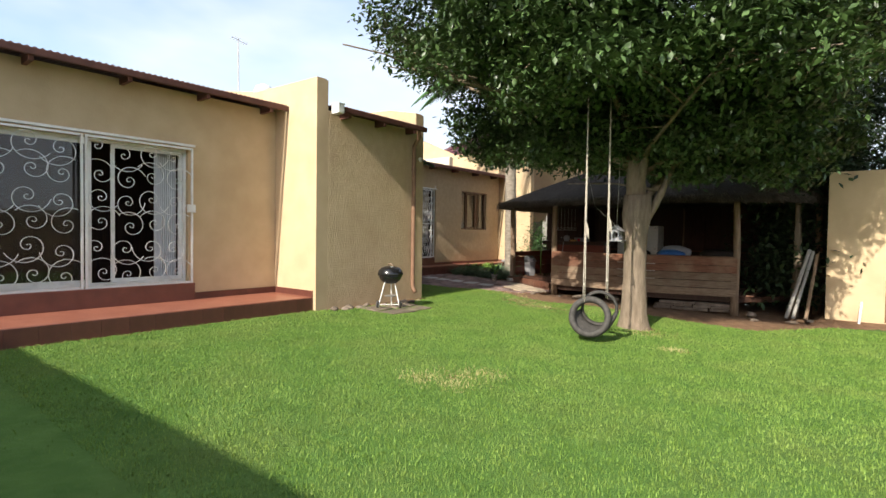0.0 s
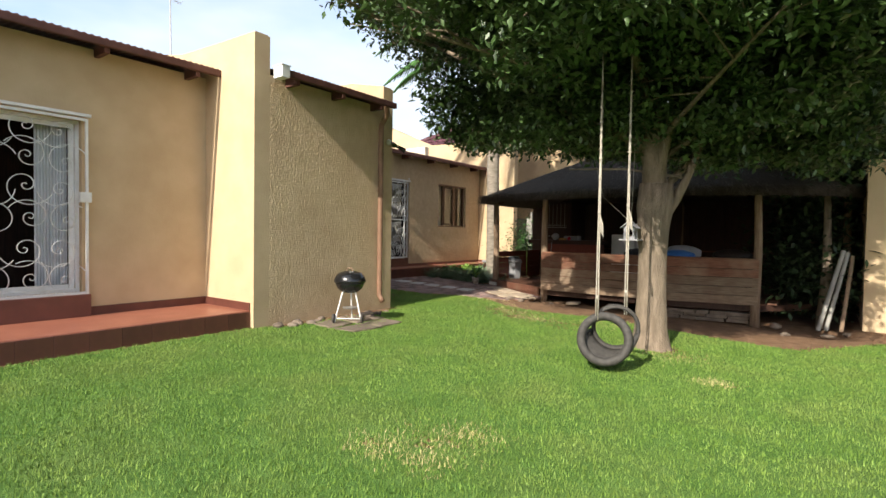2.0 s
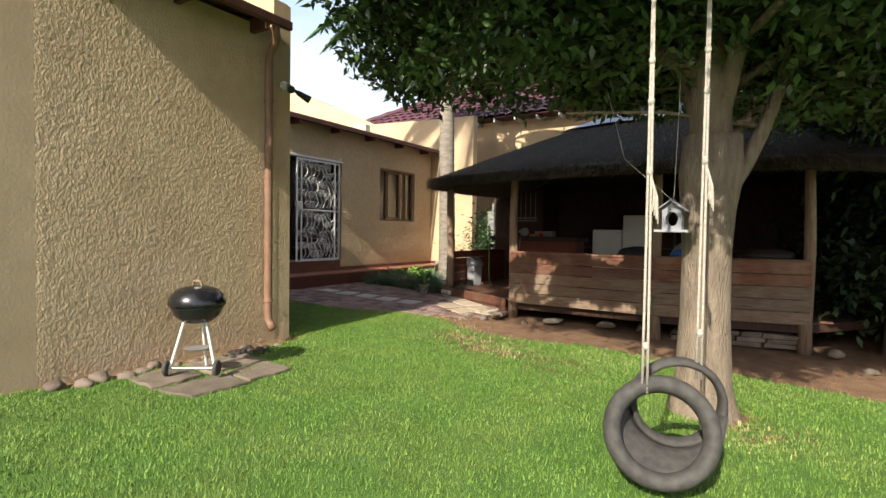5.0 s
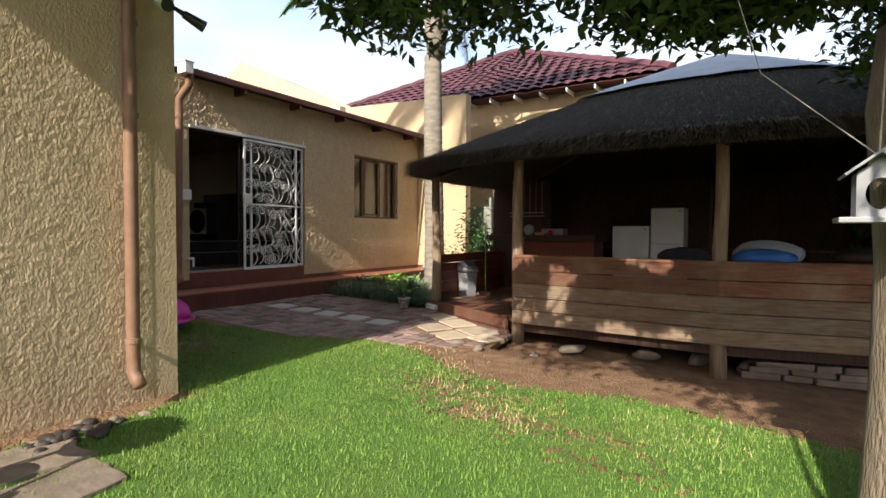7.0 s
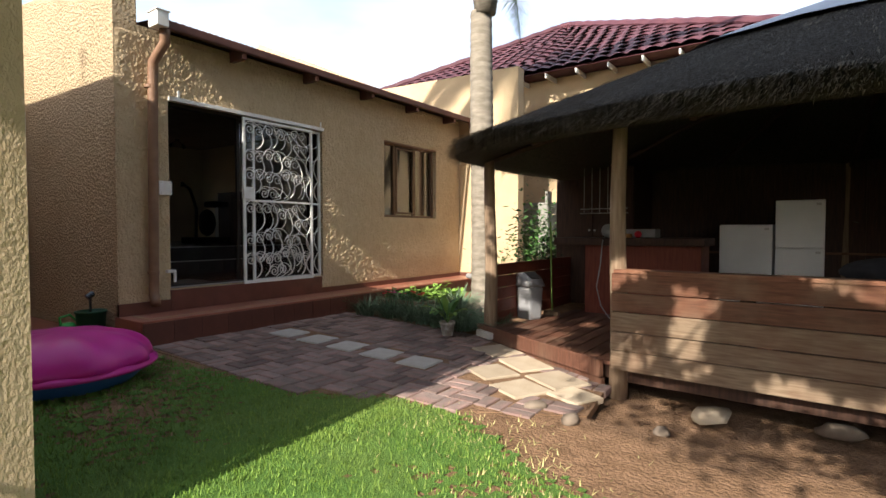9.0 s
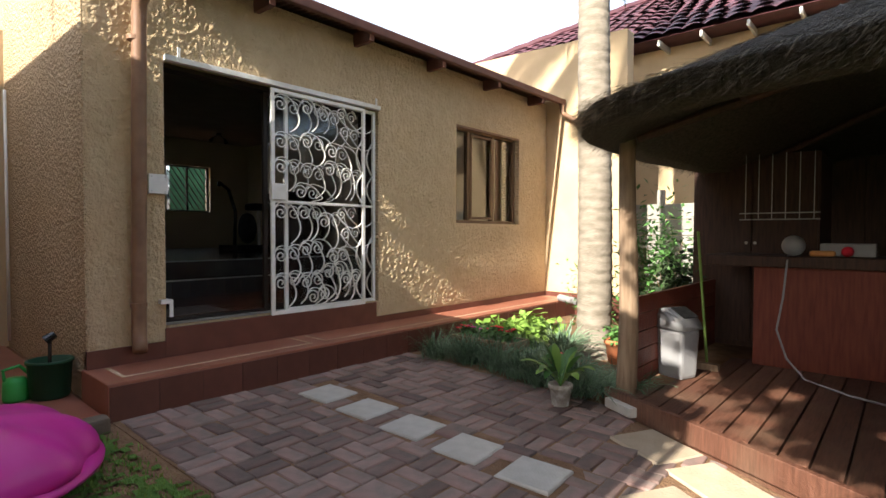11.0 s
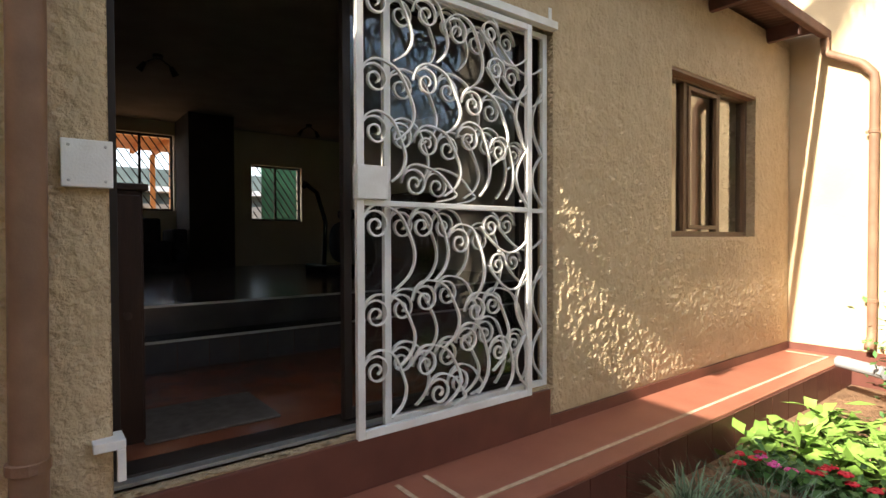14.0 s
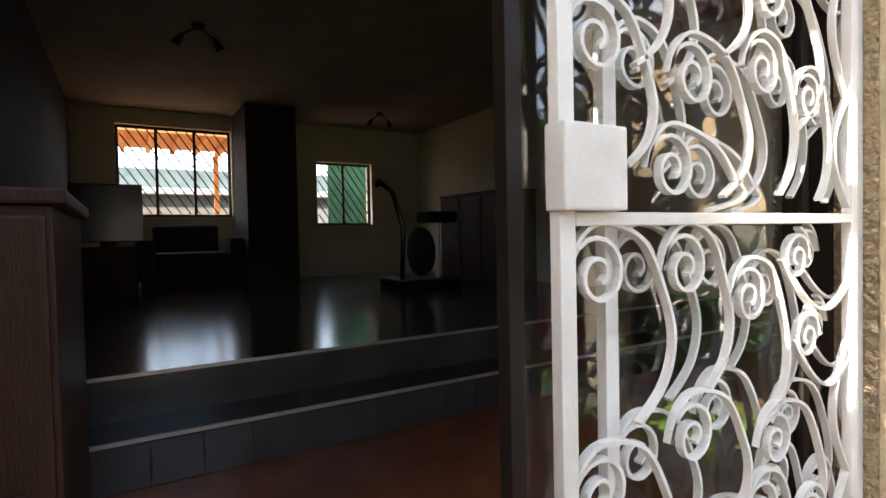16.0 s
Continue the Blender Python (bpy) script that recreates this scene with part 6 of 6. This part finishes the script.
for k, (x, y) in enumerate(((-9.5, 14.5), (-9.25, 14.75), (-9.6, 15.0), (-9.3, 14.35), (-9.7, 14.4))):
    bush("hydrangea", x, y, 0.3, (0.20, 0.20, 0.13), 170, limeleaf, "low bright green leafy plant in the bed", (0.13, 0.075), 60 + k, 4, "bright leafy plants")
bush("rose_bush", -9.35, 16.1, 0.3, (0.3, 0.25, 0.42), 700, midleaf, "loose green shrub against the sunlit wall", (0.06, 0.035), 71, 7, "", (4, petalred))
bush("shrub", -8.55, 16.2, 0.3, (0.45, 0.4, 0.75), 1500, midleaf, "tall green shrub behind the palm", (0.10, 0.045), 72, 9)
bush("shrub", -8.2, 15.9, 0.3, (0.3, 0.3, 0.5), 700, hedgeleaf, "dark green shrub beside the shelter", (0.12, 0.06), 73, 7)
bush("shrub", -8.1, 16.7, 0.3, (0.3, 0.3, 0.7), 900, midleaf, "leafy shrub growing before the precast fence", (0.10, 0.035), 74, 9)


def flower_pot(x, y, z, r, h, mat, label, pot_name="flower_pot"):
    t = thing(pot_name, (x, y, z), label, "pot")
    bm = bmesh.new()
    lathe(bm, [(r * 0.68, 0), (r * 0.72, 0.01), (r * 0.95, h * 0.8), (r * 1.06, h * 0.81), (r * 1.08, h), (r * 0.94, h), (r * 0.92, h * 0.88), (0.01, h * 0.87)], (x, y, z), 26)
    part("pot", bm, mat, t, smooth=True)
    return t


flower_pot(-8.13, 13.02, 0.25, 0.085, 0.17, limewash, "small whitewashed clay pot on the paving")
t = thing("hosta", (-8.13, 13.02, 0.40), "broad-leaved green plant in the small pot", "plant")
rr = random.Random(90)
for k in range(22):
    yaw, ln, arch = k * 2.4 + rr.uniform(-0.3, 0.3), rr.uniform(0.30, 0.46), rr.uniform(0.35, 0.95)
    d, side = Vector((math.cos(yaw), math.sin(yaw), 0)), Vector((-math.sin(yaw), math.cos(yaw), 0))
    bm = bmesh.new()
    rows = []
    for i in range(9):
        u = i / 8
        p = Vector((-8.13, 13.02, 0.395)) + d * ln * arch * u * 0.9 + Vector((0, 0, ln * (u * 1.1 - arch * 0.8 * u * u)))
        w = 0.004 if u < 0.3 else 0.034 * math.sin(math.pi * min(1.0, (u - 0.25) / 0.77)) ** 0.8 + 0.002
        rows.append([bm.verts.new(p + side * w * f + Vector((0, 0, abs(f) * w * 0.35))) for f in (-1, 0, 1)])
    for p, q in zip(rows, rows[1:]):
        for j in (0, 1):
            bm.faces.new((p[j], p[j + 1], q[j + 1], q[j]))
    part("leaf", bm, midleaf if k % 3 else limeleaf, t, smooth=True)
flower_pot(-8.27, 14.38, 0.3, 0.12, 0.23, terracotta, "terracotta pot standing by the shelter post")
bush("geranium", -8.27, 14.38, 0.5, (0.13, 0.13, 0.09), 160, midleaf, "green leafy plant growing in a terracotta pot", (0.06, 0.05), 91, 4)
flower_pot(-8.40, 13.40, 0.27, 0.10, 0.2, navyglaze, "blue glazed pot half hidden in leaves")
bush("begonia", -8.40, 13.42, 0.46, (0.09, 0.09, 0.05), 60, midleaf, "small plant with one red bloom", (0.05, 0.04), 92, 3, "", (2, petalred))
bm = bmesh.new()
box(bm, -0.14, 0.14, -0.05, 0.05, 0, 0.07, 0.008)
bmesh.ops.transform(bm, matrix=pose(-7.72, 13.18, 0.26, 0, 0, -30), verts=bm.verts)
solid("loose_brick", bm, slabstone, "loose grey brick lying by the deck edge", "brick")
bm = bmesh.new()
rod(bm, (-9.95, 16.3, 0.62), (-9.6, 16.1, 0.62), 0.05, 0.05, 14)
solid("white_roll", bm, whiteplastic, "white plastic drain pipe end lying on the ledge", "pipe")


# ---- palm ----
def build_palm():
    rng = np.random.default_rng(31)
    bx, by = -8.68, 14.68
    t = thing("palm_tree", (bx, by, 0.3), "tall ringed palm with arching green fronds", "palm")
    bm = bmesh.new()
    pts, rad = [], []
    for k in range(176):
        z = 0.2 + 4.35 * k / 175
        band = (k + 1.2 * math.sin(k * 0.21)) % 5 / 5
        pts.append((bx + 0.03 * math.sin(z), by + 0.02 * math.cos(z * 1.3), z))
        rad.append(0.178 - 0.026 * k / 175 + 0.006 * (1 - band) - (0.003 if band > 0.78 else 0) + (0.05 * max(0, 1 - k / 12)))
    tube(bm, pts, rad, 18)
    part("trunk", bm, palmbark, t, smooth=True)
    bm = bmesh.new()
    tube(bm, [(bx + 0.05, by, 4.5), (bx + 0.05, by, 4.95), (bx + 0.06, by, 5.9), (bx + 0.06, by, 6.8)], [0.15, 0.21, 0.2, 0.08], 14)
    part("crownshaft", bm, palmbark, t, smooth=True)
    for k in range(22):
        yaw = k / 22 * math.tau + rng.uniform(-0.15, 0.15)
        rise = rng.uniform(0.1, 1.0)
        ln = rng.uniform(3.7, 4.7)
        d = Vector((math.cos(yaw), math.sin(yaw), 0))
        spine = []
        for i in range(14):
            u = i / 13
            spine.append(Vector((bx + 0.06, by, 6.6)) + d * ln * u * (0.9 - 0.15 * u) + Vector((0, 0, ln * (rise * 0.7 * u - (0.36 + 0.3 * rise) * u * u))))
        verts, faces = [], []
        for i in range(120):
            u = 0.12 + 0.88 * i / 119
            j = min(12, int(u * 13))
            p = spine[j].lerp(spine[j + 1], u * 13 - j)
            for s in (-1, 1):
                side = d.cross(Vector((0, 0, 1))) * s
                l2 = 0.62 * math.sin(math.pi * min(1, u * 0.9 + 0.1)) * rng.uniform(0.8, 1.1)
                e = p + side * l2 * 0.7 + d * l2 * 0.35 + Vector((0, 0, -l2 * rng.uniform(0.5, 0.8)))
                wv = d * 0.024
                b = len(verts)
                verts += [p - wv, p + wv, e]
                faces.append((b, b + 1, b + 2))
        fr = new("frond", raw_mesh("frond", verts, faces, midleaf))
        fr.parent = t
        fr.matrix_parent_inverse = t.matrix_basis.inverted()
        bm = bmesh.new()
        tube(bm, spine, [0.022 - 0.0015 * i for i in range(14)], 6)
        part("rib", bm, limeleaf, fr)


build_palm()


# ---- the passage beside the house ----
bm = bmesh.new()
box(bm, -13.2, -9.98, 8.9, 10.58, 0.2, 0.36)
structure("passage_floor", bm, redfloor, "red paved passage between the rooms")
bm = bmesh.new()
box(bm, -9.975, -9.85, 9.5, 10.57, 0.2, 0.40, 0.02)
structure("kerb", bm, stone, "rough concrete kerb")


def build_pool():
    x, y, z = -9.46, 9.74, 0.27
    t = thing("shell_sandpit", (x, y, z), "pink plastic shell sandpit with blue base on the grass", "sandpit")
    n, m = 72, 10
    for nm, mat, z0, top, rad in (("base", blueplastic, 0.0, 0.12, 0.60), ("lid", pinkplastic, 0.125, 0.29, 0.62)):
        bm = bmesh.new()
        rows = []
        for i in range(m + 1):
            s = i / m
            row = []
            for k in range(n):
                a = k / n * math.tau
                lobe = 1 + 0.035 * math.cos(a * 9)
                r = rad * lobe * (math.cos(s * math.pi / 2) ** 0.7 if nm == "lid" else 0.8 + 0.2 * s)
                ridge = 0.012 * math.cos(a * 9) * (1 - s)
                h = z0 + ((top - 0.04) * math.sin(s * math.pi / 2) + 0.03 if nm == "lid" else top * s) + ridge
                row.append(bm.verts.new((x + max(r, 0.004) * math.cos(a), y + max(r, 0.004) * math.sin(a), z + h)))
            rows.append(row)
        for p, q in zip(rows, rows[1:]):
            for k in range(n):
                bm.faces.new((p[k], p[(k + 1) % n], q[(k + 1) % n], q[k]))
        bm.faces.new(list(reversed(rows[0])))
        bm.faces.new(rows[-1])
        if nm == "lid":
            lathe(bm, [(0.60, 0.13), (0.655, 0.125), (0.66, 0.145), (0.60, 0.165)], (x, y, z), 48)
        part(nm, bm, mat, t, smooth=True)


build_pool()
t = thing("watering_can", (-10.86, 10.28, 0.36), "small bright green toy watering can", "watering can")
bm = bmesh.new()
lathe(bm, [(0.075, 0), (0.08, 0.02), (0.075, 0.13), (0.05, 0.16)], (-10.86, 10.28, 0.36), 20)
part("body", bm, greenplastic, t, smooth=True)
bm = bmesh.new()
tube(bm, [(-10.86, 10.22, 0.50), (-10.86, 10.21, 0.58), (-10.86, 10.30, 0.60), (-10.86, 10.35, 0.54)], 0.012, 8)
part("handle", bm, greenplastic, t)
t = thing("bucket", (-10.78, 10.46, 0.36), "dark green plastic pot with a gardening tool in it", "bucket")
bm = bmesh.new()
lathe(bm, [(0.11, 0), (0.12, 0.02), (0.135, 0.25), (0.145, 0.25), (0.145, 0.27), (0.125, 0.27), (0.12, 0.2), (0.01, 0.19)], (-10.78, 10.46, 0.36), 24)
part("pot", bm, darkgreen, t, smooth=True)
bm = bmesh.new()
rod(bm, (-10.79, 10.46, 0.56), (-10.82, 10.47, 0.76), 0.012, 0.012, 8)
rod(bm, (-10.82, 10.44, 0.76), (-10.82, 10.50, 0.80), 0.035, 0.03, 12)
part("tool", bm, blackenamel, t)


# ---- beyond the garden ----
def build_tiled_house():
    t = thing("neighbour_house", (-8.0, 22.0, 0.3), "neighbouring house with plum clay tile hip roof and tan walls", "house")
    bm = bmesh.new()
    box(bm, -14.6, -5.8, 18.5, 26.0, 0.0, 4.59)
    part("wall", bm, plaster, t)
    x0, x1, y0, y1, z0 = -15.2, -5.2, 18.0, 26.6, 4.60
    rx0, rx1, ry, rz = -10.7, -10.4, 22.3, 7.05
    bm = bmesh.new()
    low = [bm.verts.new(p) for p in ((x0, y0, z0), (x1, y0, z0), (x1, y1, z0), (x0, y1, z0))]
    top = [bm.verts.new((rx0, ry, rz)), bm.verts.new((rx1, ry, rz))]
    bm.faces.new((low[0], low[1], top[1], top[0]))
    bm.faces.new((low[1], low[2], top[1]))
    bm.faces.new((low[2], low[3], top[0], top[1]))
    bm.faces.new((low[3], low[0], top[0]))
    bm.faces.new(list(reversed(low)))
    roof = part("roof", bm, tileroof, t)
    # rolled tiles on the slope that faces the garden and on the hip beside it
    verts, faces = [], []

    def course(a, b, c, d, rows, step):
        """Tiles on a slope: a, b along the eave; c above b, d above a."""
        a, b, c, d = map(Vector, (a, b, c, d))
        nrm = (b - a).cross(d - a).normalized()
        if nrm.z < 0:
            nrm = -nrm
        for i in range(rows):
            u0, u1 = i / rows, (i + 1.12) / rows
            l0, r0, l1, r1 = a.lerp(d, u0), b.lerp(c, u0), a.lerp(d, min(u1, 1)), b.lerp(c, min(u1, 1))
            n = max(1, int((r0 - l0).length / step))
            for k in range(n):
                prev = None
                for j in range(7):
                    s = (k + j / 6) / n
                    bulge = 0.045 * math.sin(math.pi * j / 6) ** 0.8
                    p, q = l0.lerp(r0, s) + nrm * (0.055 + bulge), l1.lerp(r1, s) + nrm * (0.02 + bulge)
                    verts.extend((p, q))
                    if prev is not None:
                        faces.append((prev, len(verts) - 2, len(verts) - 1, prev + 1))
                    prev = len(verts) - 2
    course((x0, y0, z0), (x1, y0, z0), (rx1, ry, rz), (rx0, ry, rz), 15, 0.3)
    course((x0, y1, z0), (x0, y0, z0), (rx0, ry, rz), (rx0, ry, rz), 15, 0.3)
    course((x1, y0, z0), (x1, y1, z0), (rx1, ry, rz), (rx1, ry, rz), 15, 0.3)
    ob = new("roof_tile", raw_mesh("roof_tile", verts, faces, tileroof))
    ob.parent = roof
    tagged(ob, kind="stuff")
    for a, b in (((x0, y0, z0), (rx0, ry, rz)), ((x1, y0, z0), (rx1, ry, rz)), ((rx0, ry, rz), (rx1, ry, rz))):
        bm = bmesh.new()
        a, b = Vector(a) + Vector((0, 0, 0.07)), Vector(b) + Vector((0, 0, 0.07))
        tube(bm, [a.lerp(b, k / 24) + Vector((0, 0, 0.02 * (k % 2))) for k in range(25)], 0.11, 8)
        part("ridge_tile", bm, tileroof, roof)
    for k in range(16):
        x = -14.8 + 0.62 * k
        bm = bmesh.new()
        box(bm, x, x + 0.032, y0 - 0.02, 18.5, z0 - 0.12, z0 - 0.03)
        part("rafter_end", bm, whitepaint, t)


build_tiled_house()
t = thing("precast_fence", (-8.8, 17.9, 0.3), "pale precast concrete slab fence with posts", "fence")
for k in range(7):
    for x0, x1 in ((-9.75, -9.15), (-9.05, -7.6)):
        bm = bmesh.new()
        box(bm, x0, x1, 17.9, 17.95, 0.3 + 0.245 * k, 0.3 + 0.245 * k + 0.236, 0.006)
        part("slab", bm, precast, t)
for x in (-9.1, -7.55):
    bm = bmesh.new()
    box(bm, x - 0.049, x + 0.049, 17.86, 17.97, 0.2, 2.22, 0.008)
    part("post", bm, precast, t)


def build_hedge(name, x0, x1, y0, y1, z1, n, seed, label, mat):
    rng = np.random.default_rng(seed)
    t = thing(name, ((x0 + x1) / 2, (y0 + y1) / 2, 0.0), label, "tree", "background trees")
    for k in range(4):
        x, y = rng.uniform(x0, x1), rng.uniform(y0, y1)
        bm = bmesh.new()
        tube(bm, [(x, y, -0.05), (x + 0.05, y, 1.0), (x + rng.normal(0, 0.2), y + rng.normal(0, 0.2), z1 * 0.7)], [0.09, 0.075, 0.03], 9)
        part("trunk", bm, bark, t, smooth=True)
    count = max(20, n // 350)
    c = np.stack([rng.uniform(x0, x1, count), rng.uniform(y0, y1, count), rng.uniform(0.5, 1.0, count) ** 0.7 * z1], 1)
    c[: count // 3, 2] = rng.uniform(0.5, z1 * 0.6, count // 3)
    p = c[rng.integers(0, count, n)] + rng.normal(0, 1, (n, 3)) * [0.42, 0.42, 0.34]
    p[:, 2] = np.maximum(p[:, 2], 0.2)
    v, fc = leaf_cards(rng, p, 0.15, 0.07)
    ob = new("crown", raw_mesh("crown", v, fc, mat))
    ob.parent = t
    ob.matrix_parent_inverse = t.matrix_basis.inverted()


build_hedge("hedge_tree", -1.75, -0.9, 13.25, 17.0, 4.4, 34000, 1, "dark overgrown hedge tree beside the shelter", hedgeleaf)
build_hedge("hedge_tree", -0.4, 4.5, 14.2, 19.0, 6.8, 42000, 2, "tall dark trees behind the outbuilding", hedgeleaf)
build_hedge("hedge_tree", -6.5, 0.5, 18.6, 19.8, 4.0, 34000, 3, "dark trees behind the thatched shelter", hedgeleaf)
build_hedge("hedge_tree", 3.5, 9.5, 13.6, 18.0, 7.5, 40000, 4, "tall dark trees behind the garden wall", hedgeleaf)


# ---- paving, brick by brick ----
def slab_mesh(name, lx, ly, lz, mat, bevel=0.006):
    bm = bmesh.new()
    b = bevel
    lo = [(-lx / 2, -ly / 2), (lx / 2, -ly / 2), (lx / 2, ly / 2), (-lx / 2, ly / 2)]
    hi = [(-lx / 2 + b, -ly / 2 + b), (lx / 2 - b, -ly / 2 + b), (lx / 2 - b, ly / 2 - b), (-lx / 2 + b, ly / 2 - b)]
    v0 = [bm.verts.new((x, y, -lz)) for x, y in lo]
    v1 = [bm.verts.new((x, y, -b)) for x, y in lo]
    v2 = [bm.verts.new((x, y, 0)) for x, y in hi]
    for p, q in ((v0, v1), (v1, v2)):
        for k in range(4):
            bm.faces.new((p[k], p[(k + 1) % 4], q[(k + 1) % 4], q[k]))
    bm.faces.new(v2)
    return mesh_of(name, bm, mat)


def build_paving():
    bm = bmesh.new()
    outline = [(-10.02, 10.62), (-7.85, 10.70), (-7.40, 11.02), (-6.75, 11.14), (-6.0, 11.62), (-6.1, 12.36), (-7.80, 13.30), (-10.02, 13.30)]
    n = 1
    lo = [bm.verts.new((x, y, ground_z(x, y) - 0.05)) for x, y in outline]
    hi = [bm.verts.new((x, y, ground_z(x, y) + 0.004)) for x, y in outline]
    bm.faces.new(hi)
    for i in range(len(outline)):
        j = (i + 1) % len(outline)
        bm.faces.new((lo[i], lo[j], hi[j], hi[i]))
    base = structure("pavement", bm, soil, "sandy bed under the brick paving")
    brick_me = slab_mesh("brick", 0.212, 0.102, 0.05, brickred)
    slab_me = slab_mesh("slab", 0.315, 0.315, 0.05, slabstone, 0.008)
    half_me = slab_mesh("square_slab", 0.212, 0.212, 0.05, brickred, 0.008)
    rng = random.Random(2)
    slabs = [(-9.52 + 0.4575 * k, 11.94) for k in range(5)]

    def inside(x, y, m=0.0):
        r = False
        for (x0, y0), (x1, y1) in zip(outline, outline[1:] + outline[:1]):
            if (y0 > y) != (y1 > y) and x < (x1 - x0) * (y - y0) / (y1 - y0) + x0:
                r = not r
        return r
    for x, y in slabs:
        piece("slab", slab_me, base, pose(x, y, ground_z(x, y) + 0.021, 0, rng.uniform(0.5, 1.8), 4 + rng.uniform(-1.5, 1.5)))
    # big flags by the deck edge
    for k, (x, y, sx, sy) in enumerate(((-7.35, 12.78, 0.42, 0.36), (-6.92, 12.52, 0.45, 0.34), (-6.48, 12.24, 0.42, 0.36), (-7.02, 12.10, 0.36, 0.34), (-6.62, 11.84, 0.36, 0.36), (-6.22, 11.95, 0.3, 0.3))):
        piece("flag", slab_mesh("flag", sx, sy, 0.05, flagstone, 0.01), base, pose(x, y, ground_z(x, y) + 0.022, 0, 1.5, -28 + rng.uniform(-6, 6)))
    flags = [(-7.35, 12.78), (-6.92, 12.52), (-6.48, 12.24), (-7.02, 12.10), (-6.62, 11.84), (-6.22, 11.95)]
    places = []
    cell = 0.219
    for i in range(20):
        for j in range(13):
            x0, y0 = -10.01 + cell * i, 10.66 + cell * j
            cx, cy = x0 + cell / 2, y0 + cell / 2
            if any(abs(cx - sx) < 0.23 and abs(cy - sy) < 0.23 for sx, sy in slabs) and not all(abs(cx - sx) > 0.16 or abs(cy - sy) > 0.16 for sx, sy in slabs):
                continue
            if any(math.hypot(cx - fx, cy - fy) < 0.24 for fx, fy in flags):
                continue
            if not inside(cx, cy):
                continue
            if rng.random() < 0.04:
                places.append((half_me, cx, cy, 0))
            elif (i + j) % 2:
                places += [(brick_me, cx, cy - cell / 4, 0), (brick_me, cx, cy + cell / 4, 0)]
            else:
                places += [(brick_me, cx - cell / 4, cy, 90), (brick_me, cx + cell / 4, cy, 90)]
    places.sort(key=lambda p: -p[2] * 0.2 + abs(p[1] + 8.3))
    rest = bmesh.new()
    for k, (me, x, y, turn) in enumerate(places):
        clear = all(abs(x - sx) > 0.2 or abs(y - sy) > 0.2 for sx, sy in slabs)
        m = pose(x, y, ground_z(x, y) + (0.013 if clear else 0.004) + rng.uniform(-0.004, 0.005), rng.uniform(-1.2, 1.2), rng.uniform(-0.3, 1.8), turn + 3 + rng.uniform(-3, 3))
        if k < 300:
            piece("brick", me, base, m)
        else:
            at = len(rest.verts)
            rest.from_mesh(me)
            rest.verts.ensure_lookup_table()
            bmesh.ops.transform(rest, matrix=m, verts=rest.verts[at:])
    if rest.verts:
        ob = part("brick_rest", rest, brickred, base)
        tagged(ob, kind="stuff")


build_paving()


# ---- tiles on steps and ledges ----
def tile_run(parent_name, label, x, y0, y1, z0, z1, step, proud=0.006):
    """Upright tiles along a face at x."""
    bm = bmesh.new()
    box(bm, x, x + proud * 0.5, y0, y1, z0, z1)
    base = structure(parent_name, bm, maroon, label)
    n = round((y1 - y0) / step)
    w = (y1 - y0) / n
    bm = bmesh.new()
    box(bm, 0, proud, 0.003, w - 0.003, 0, z1 - z0, 0.0015)
    me = mesh_of("tile", bm, redtile)
    for k in range(n):
        piece("tile", me, base, pose(x + proud * 0.5, y0 + w * k, z0))


tile_run("riser_veranda", "dark red tiled step face", -7.24, -0.5, 6.24, 0.02, 0.425, 0.30)
tile_run("riser_ledge", "dark red tiled ledge face", -10.02, 10.61, 16.88, 0.15, 0.54, 0.30)
bm = bmesh.new()
for a in ((-10.17, -10.145, 10.72, 12.24), (-10.17, -10.145, 12.37, 16.75), (-10.48, -10.171, 12.215, 12.24), (-10.48, -10.171, 12.37, 12.395), (-10.50, -10.171, 10.72, 10.75), (-10.50, -10.171, 16.72, 16.75)):
    box(bm, *a, LEDGE + 0.0005, LEDGE + 0.003)
structure("inlay", bm, grout, "pale inlay lines in the red ledge")
bm = bmesh.new()
box(bm, XB - 0.10, XB - 0.02, 11.15, 13.31, 0.801, 0.815)
structure("threshold", bm, steel, "metal door track in the threshold")
# step tiles indoors
bm = bmesh.new()
box(bm, 0, 0.006, 0.003, 0.197, 0, 0.18, 0.001)
riser_me = mesh_of("tile", bm, darktile)
bm = bmesh.new()
box(bm, -12.32, -12.317, 10.88, 15.8, FLOOR + 0.002, 0.985)
step_base = structure("riser_inside", bm, darkwood, "tiled riser of the indoor step")
for k in range(24):
    piece("tile", riser_me, step_base, pose(-12.3165, 10.9 + 0.2 * k, FLOOR + 0.003))
